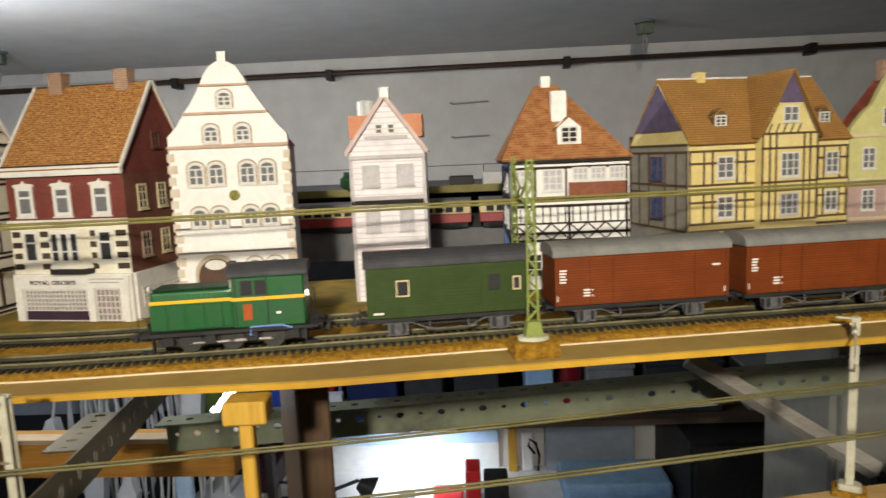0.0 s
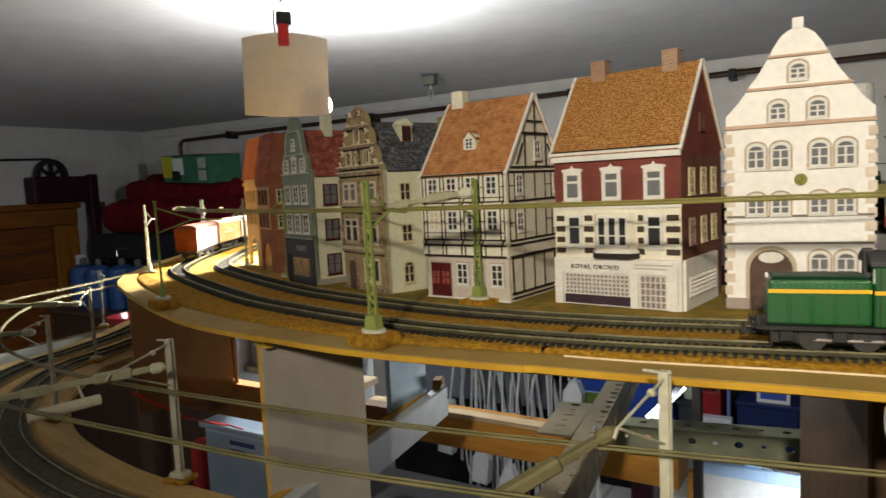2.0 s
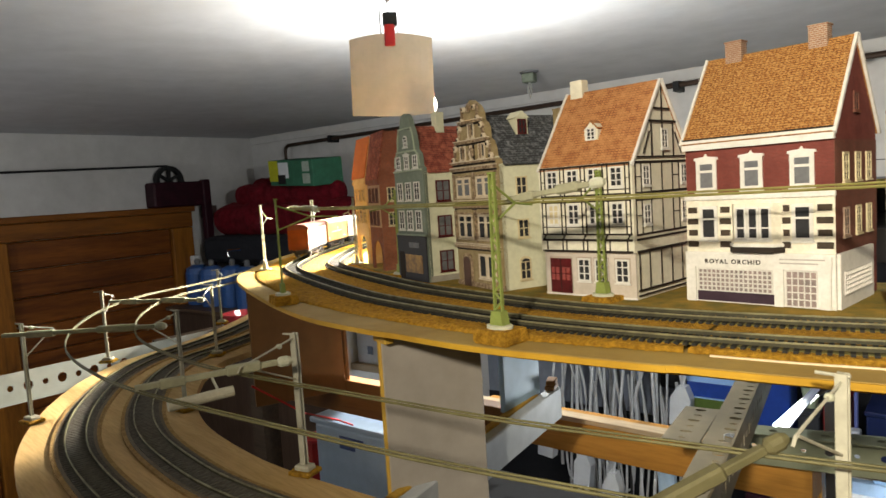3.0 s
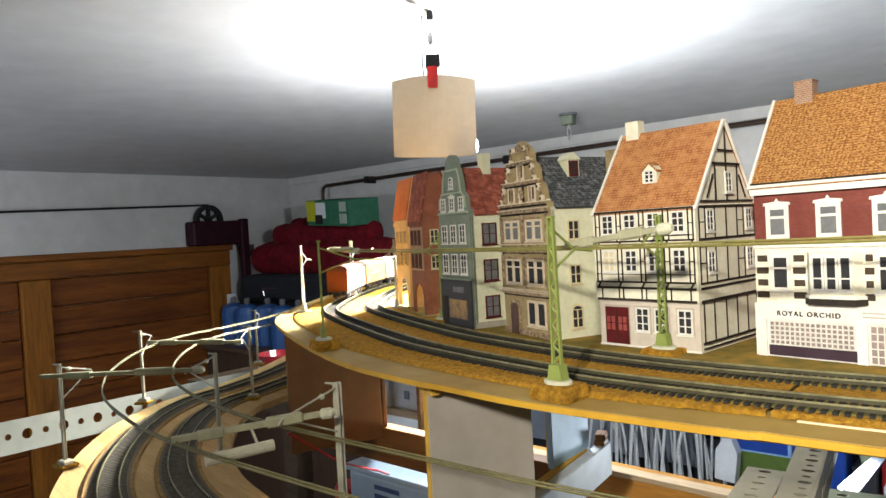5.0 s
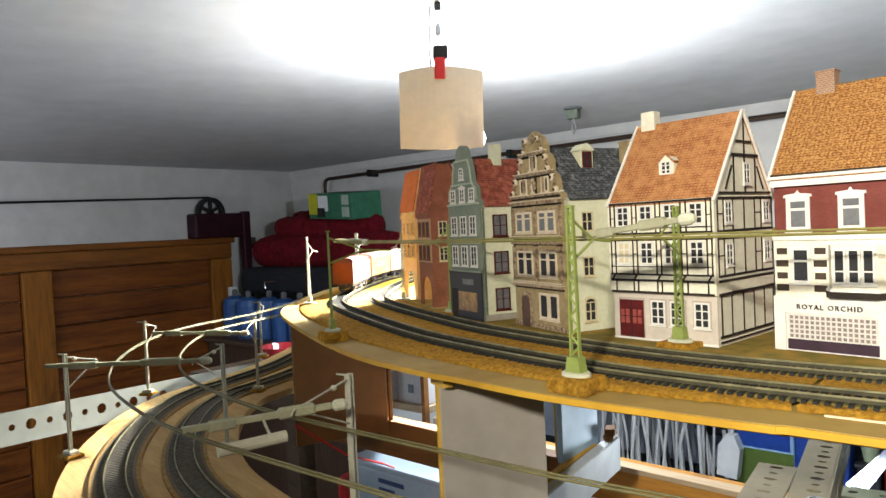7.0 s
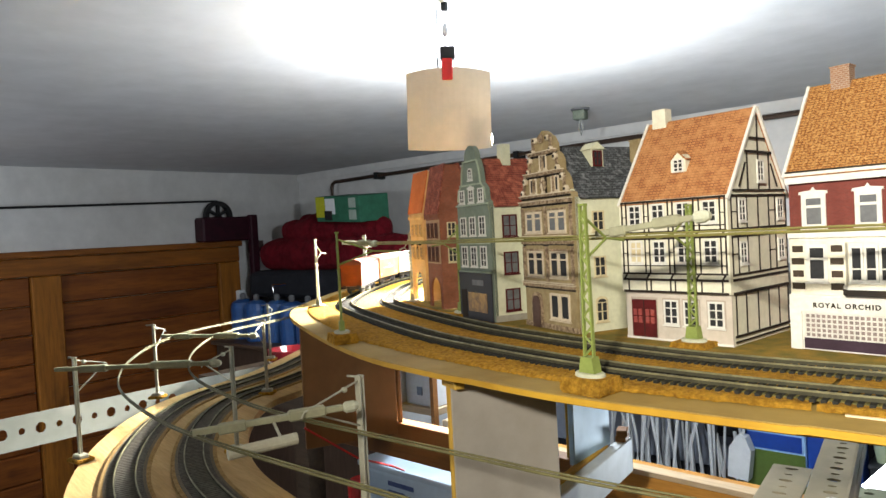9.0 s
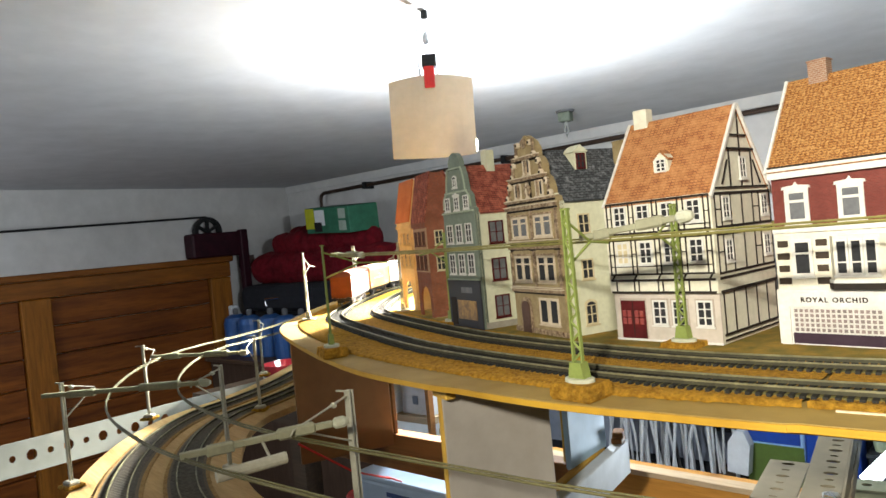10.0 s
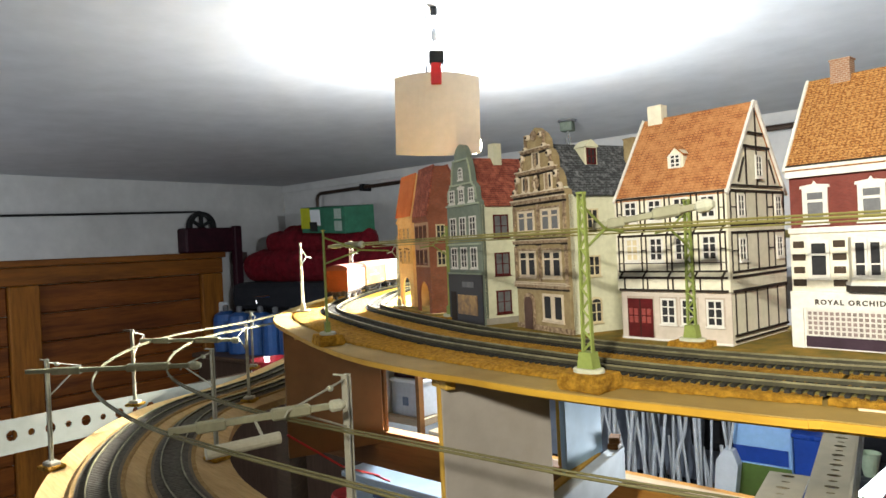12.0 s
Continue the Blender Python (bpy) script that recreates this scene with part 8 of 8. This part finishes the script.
for s in (-1, 1):
    part("yellow_band", boxes((-0.0442, -0.0021, *sorted((s * 0.0149, s * 0.0153)), 0.0300, 0.0320)), YELLOW_BAND, t)
    part("yellow_band", boxes((-0.0019, 0.0447, *sorted((s * 0.0111, s * 0.0115)), 0.0300, 0.0320)), YELLOW_BAND, t)
    part("number_plate", boxes((-0.0135, -0.0085, *sorted((s * 0.0150, s * 0.01545)), 0.0185, 0.0278)), surface("orange-red plate", (0.42, 0.09, 0.02), (0.3, 0.06, 0.015), 80, 0.5), t, "orange-red plate")
    for x in (-0.0180, -0.0100):
        frame_window(t, x - 0.001, 0.0332, 0.0066, 0.0086, 0.0300, CHASSIS, s)
    for i in range(14):
        part("louvre", boxes((0.003 + 0.0029 * i, 0.0045 + 0.0029 * i, *sorted((s * 0.0111, s * 0.0116)), 0.0325, 0.0358)), LOUVRE, t)
    for x in (0.004, 0.0145, 0.025, 0.0355):
        part("hood_door", soft(boxes((x, x + 0.0095, *sorted((s * 0.0110, s * 0.0116)), 0.0145, 0.0292)), 0.0003, 1), LOCO_GREEN, t)
    rod = B()
    tube(rod, [(-0.024, s * 0.0104, 0.0056), (0.024, s * 0.0104, 0.0056)], 0.0009, 6)
    part("coupling_rod", rod, surface("bright rod", (0.55, 0.52, 0.5), (0.4, 0.36, 0.35), 90, 0.3, 0.9), t)
    pipe = B()
    tube(pipe, [(-0.036, s * 0.0158, 0.0125), (-0.030, s * 0.0160, 0.0145), (-0.012, s * 0.0160, 0.0145), (-0.012, s * 0.0160, 0.0095)], 0.0006, 6)
    part("air_pipe", pipe, surface("light blue pipe", (0.12, 0.25, 0.6), (0.1, 0.2, 0.5), 60, 0.4), t, "light blue pipe")
    for path in ([(0.0455, s * 0.0150, 0.0135), (0.0455, s * 0.0150, 0.0235), (0.0505, s * 0.0150, 0.0235), (0.0505, s * 0.0150, 0.0135)], [(-0.0475, s * 0.0150, 0.0135), (-0.0475, s * 0.0150, 0.0300)]):
        part("handrail", tube(B(), path, 0.0004, 5), CHASSIS, t)
    for e in (-1, 1):
        part("step", boxes((*sorted((e * 0.0430, e * 0.0500)), *sorted((s * 0.0125, s * 0.0160)), 0.0030, 0.0038), (*sorted((e * 0.0430, e * 0.0438)), *sorted((s * 0.0125, s * 0.0160)), 0.0030, 0.0120)), CHASSIS, t)
for s in (-1, 1):
    for x in (-0.0225, -0.0045):
        part("door_joint", boxes((x - 0.0003, x + 0.0003, *sorted((s * 0.0149, s * 0.0152)), 0.0145, 0.0435)), CHASSIS, t)
    for x in (-0.036, -0.012, 0.012, 0.036):
        part("sand_box", soft(boxes((x - 0.0035, x + 0.0035, *sorted((s * 0.0098, s * 0.0128)), 0.0050, 0.0114)), 0.0006, 1), CHASSIS, t)
    for x in (-0.024, 0.0, 0.024):
        part("crank_pin", lathe(B(), [(0.0004, 0.0008), (0.0018, 0.0006), (0.0018, 0)], 10, pose(x, s * 0.0112, 0.0056, 90 * s)), STEEL, t)
    part("hood_rail", tube(B(), [(0.000, s * 0.0116, 0.0364), (0.044, s * 0.0116, 0.0364)], 0.0004, 5), LOUVRE, t)
    part("data_print", boxes((-0.0300, -0.0272, *sorted((s * 0.0149, s * 0.0152)), 0.0212, 0.0226)), LETTER, t)
    part("end_window", boxes((-0.0022, -0.0018, *sorted((s * 0.0115, s * 0.0142)), 0.0355, 0.0425)), LETTER, t, "pale end window")
for x in (-0.024, 0.0, 0.024):
    wheelset(t, x, 0.0066)
part("exhaust", boxes((-0.0035, 0.0005, -0.003, 0.003, 0.0371, 0.0515)), DARK_ROOF, t)
part("headlamp", lathe(B(), [(0.0016, 0), (0.0016, 0.0012)], 10, pose(-0.0445, 0.0110, 0.0320, 0, -90)), glow("small lit headlamp", (1.0, 0.98, 0.92), 6.0), t, "lit headlamp")
part("headlamp", lathe(B(), [(0.0016, 0), (0.0016, 0.0012)], 10, pose(0.0445, 0.0080, 0.0388, 0, 90)), LETTER, t)
each("platform", [(0.0472, 0.0505, -0.0155, 0.0155, 0.0118, 0.0135), (-0.0505, -0.0472, -0.0155, 0.0155, 0.0118, 0.0135)], CHASSIS, t)
ends(t, L)


def green_details(t, bl, w):
    for s in (-1, 1):
        frame_window(t, s * bl * 0.28 * -1 if s < 0 else bl * 0.28, 0.0262, 0.0080, 0.0100, w, CREAM_TRIM, s)
        frame_window(t, -bl * 0.28, 0.0262, 0.0075, 0.0100, w, VAN_GREEN, s)
        frame_window(t, -bl * 0.42, 0.0262, 0.0050, 0.0085, w, CREAM_TRIM, s)
        part("sliding_door", boxes((-bl * 0.36, -bl * 0.20, *sorted((s * (w / 2 - 0.0002), s * (w / 2 + 0.0004))), 0.0140, 0.0405)), VAN_GREEN, t)
        frame_window(t, -bl * 0.28, 0.0270, 0.0070, 0.0095, w + 0.0008, CHASSIS, s)
        each("board_joint", [(-bl / 2 + 0.001, bl / 2 - 0.001, *sorted((s * w / 2, s * (w / 2 + 0.00018))), 0.0150 + 0.0020 * i, 0.0152 + 0.0020 * i) for i in range(14)], VAN_GREEN, t)
    letters(t, [(-bl * 0.46, 0.0160, 0.0060, 0.0012)], w)


def brown_details(t, bl, w):
    for s in (-1, 1):
        part("sliding_door", boxes((-bl * 0.17, bl * 0.17, *sorted((s * (w / 2 - 0.0002), s * (w / 2 + 0.0006))), 0.0138, 0.0430)), VAN_BROWN, t)
        each("body_post", [(bl * i - 0.0005, bl * i + 0.0005, *sorted((s * w / 2, s * (w / 2 + 0.0009))), 0.0138, 0.0432) for i in (-0.48, -0.30, -0.17, 0.17, 0.30, 0.48)], VAN_BROWN, t)
    letters(t, [(-bl * 0.48, 0.0350 - 0.0018 * i, 0.0052 - 0.0006 * (i % 3), 0.0010) for i in range(5)] + [(-bl * 0.34, 0.0225 - 0.0018 * i, 0.0060 - 0.0008 * (i % 2), 0.0010) for i in range(3)] + [(bl * 0.40, 0.0335, 0.0050, 0.0012), (-bl * 0.49, 0.0165, 0.0018, 0.0036), (bl * 0.47, 0.0165, 0.0018, 0.0036)], w)


covered_van("baggage_van", "olive green model baggage van with charcoal roof", -0.1115, 0.109, VAN_GREEN, DARK_ROOF, green_details)
covered_van("goods_van", "red-brown boarded model goods van with grey roof", 0.0045, 0.122, VAN_BROWN, GREY_ROOF, brown_details)
covered_van("goods_van", "red-brown boarded model goods van with grey roof", 0.1225, 0.122, VAN_BROWN, GREY_ROOF, brown_details)
covered_van("goods_van", "red-brown boarded model goods van with grey roof", 0.2395, 0.122, VAN_BROWN, GREY_ROOF, brown_details)


def grey_details(t, bl, w):
    for s in (-1, 1):
        xs = [-bl / 2 + 0.004 + (bl - 0.008) * i / 12 for i in range(13)]
        each("side_rib", [(x - 0.0006, x + 0.0006, *sorted((s * w / 2, s * (w / 2 + 0.0008))), 0.0140, 0.0410) for x in xs], RIB, t)
    for e in (-1, 1):
        part("end_panel", boxes((*sorted((e * (bl / 2), e * (bl / 2 + 0.0012))), -w / 2, w / 2, 0.0135, 0.0440)), VAN_BROWN, t, "brown end panel")
    letters(t, [(-bl * 0.45, 0.0200, 0.006, 0.003)], w)


def red_details(t, bl, w):
    letters(t, [(-bl * 0.30, 0.0285, 0.060, 0.0014), (-0.003, 0.0330, 0.006, 0.003), (-bl * 0.47, 0.0170, 0.006, 0.004), (bl * 0.28, 0.0175, 0.014, 0.0016)], w)


BROWN_ROOF = surface("brown wagon roof", (0.12, 0.035, 0.025), (0.09, 0.028, 0.02), 50, 0.6)
covered_van("sliding_wall_wagon", "pale grey ribbed model wagon with brown roof", -1.085, 0.150, WAGON_GREY, BROWN_ROOF, grey_details, back=0.115)
covered_van("box_wagon", "orange and cream model box wagon with white lettering bars", -1.085, 0.140, WAGON_RED, surface("cream wagon roof", (0.62, 0.46, 0.28), (0.55, 0.38, 0.22), 50, 0.5), red_details, back=0.265)
covered_van("box_wagon", "white and orange model box wagon on the far curve", -1.085, 0.120, surface("cream wagon side", (0.62, 0.50, 0.34), (0.55, 0.42, 0.28), 50, 0.5), WHITE_TRIM, red_details, back=0.400)
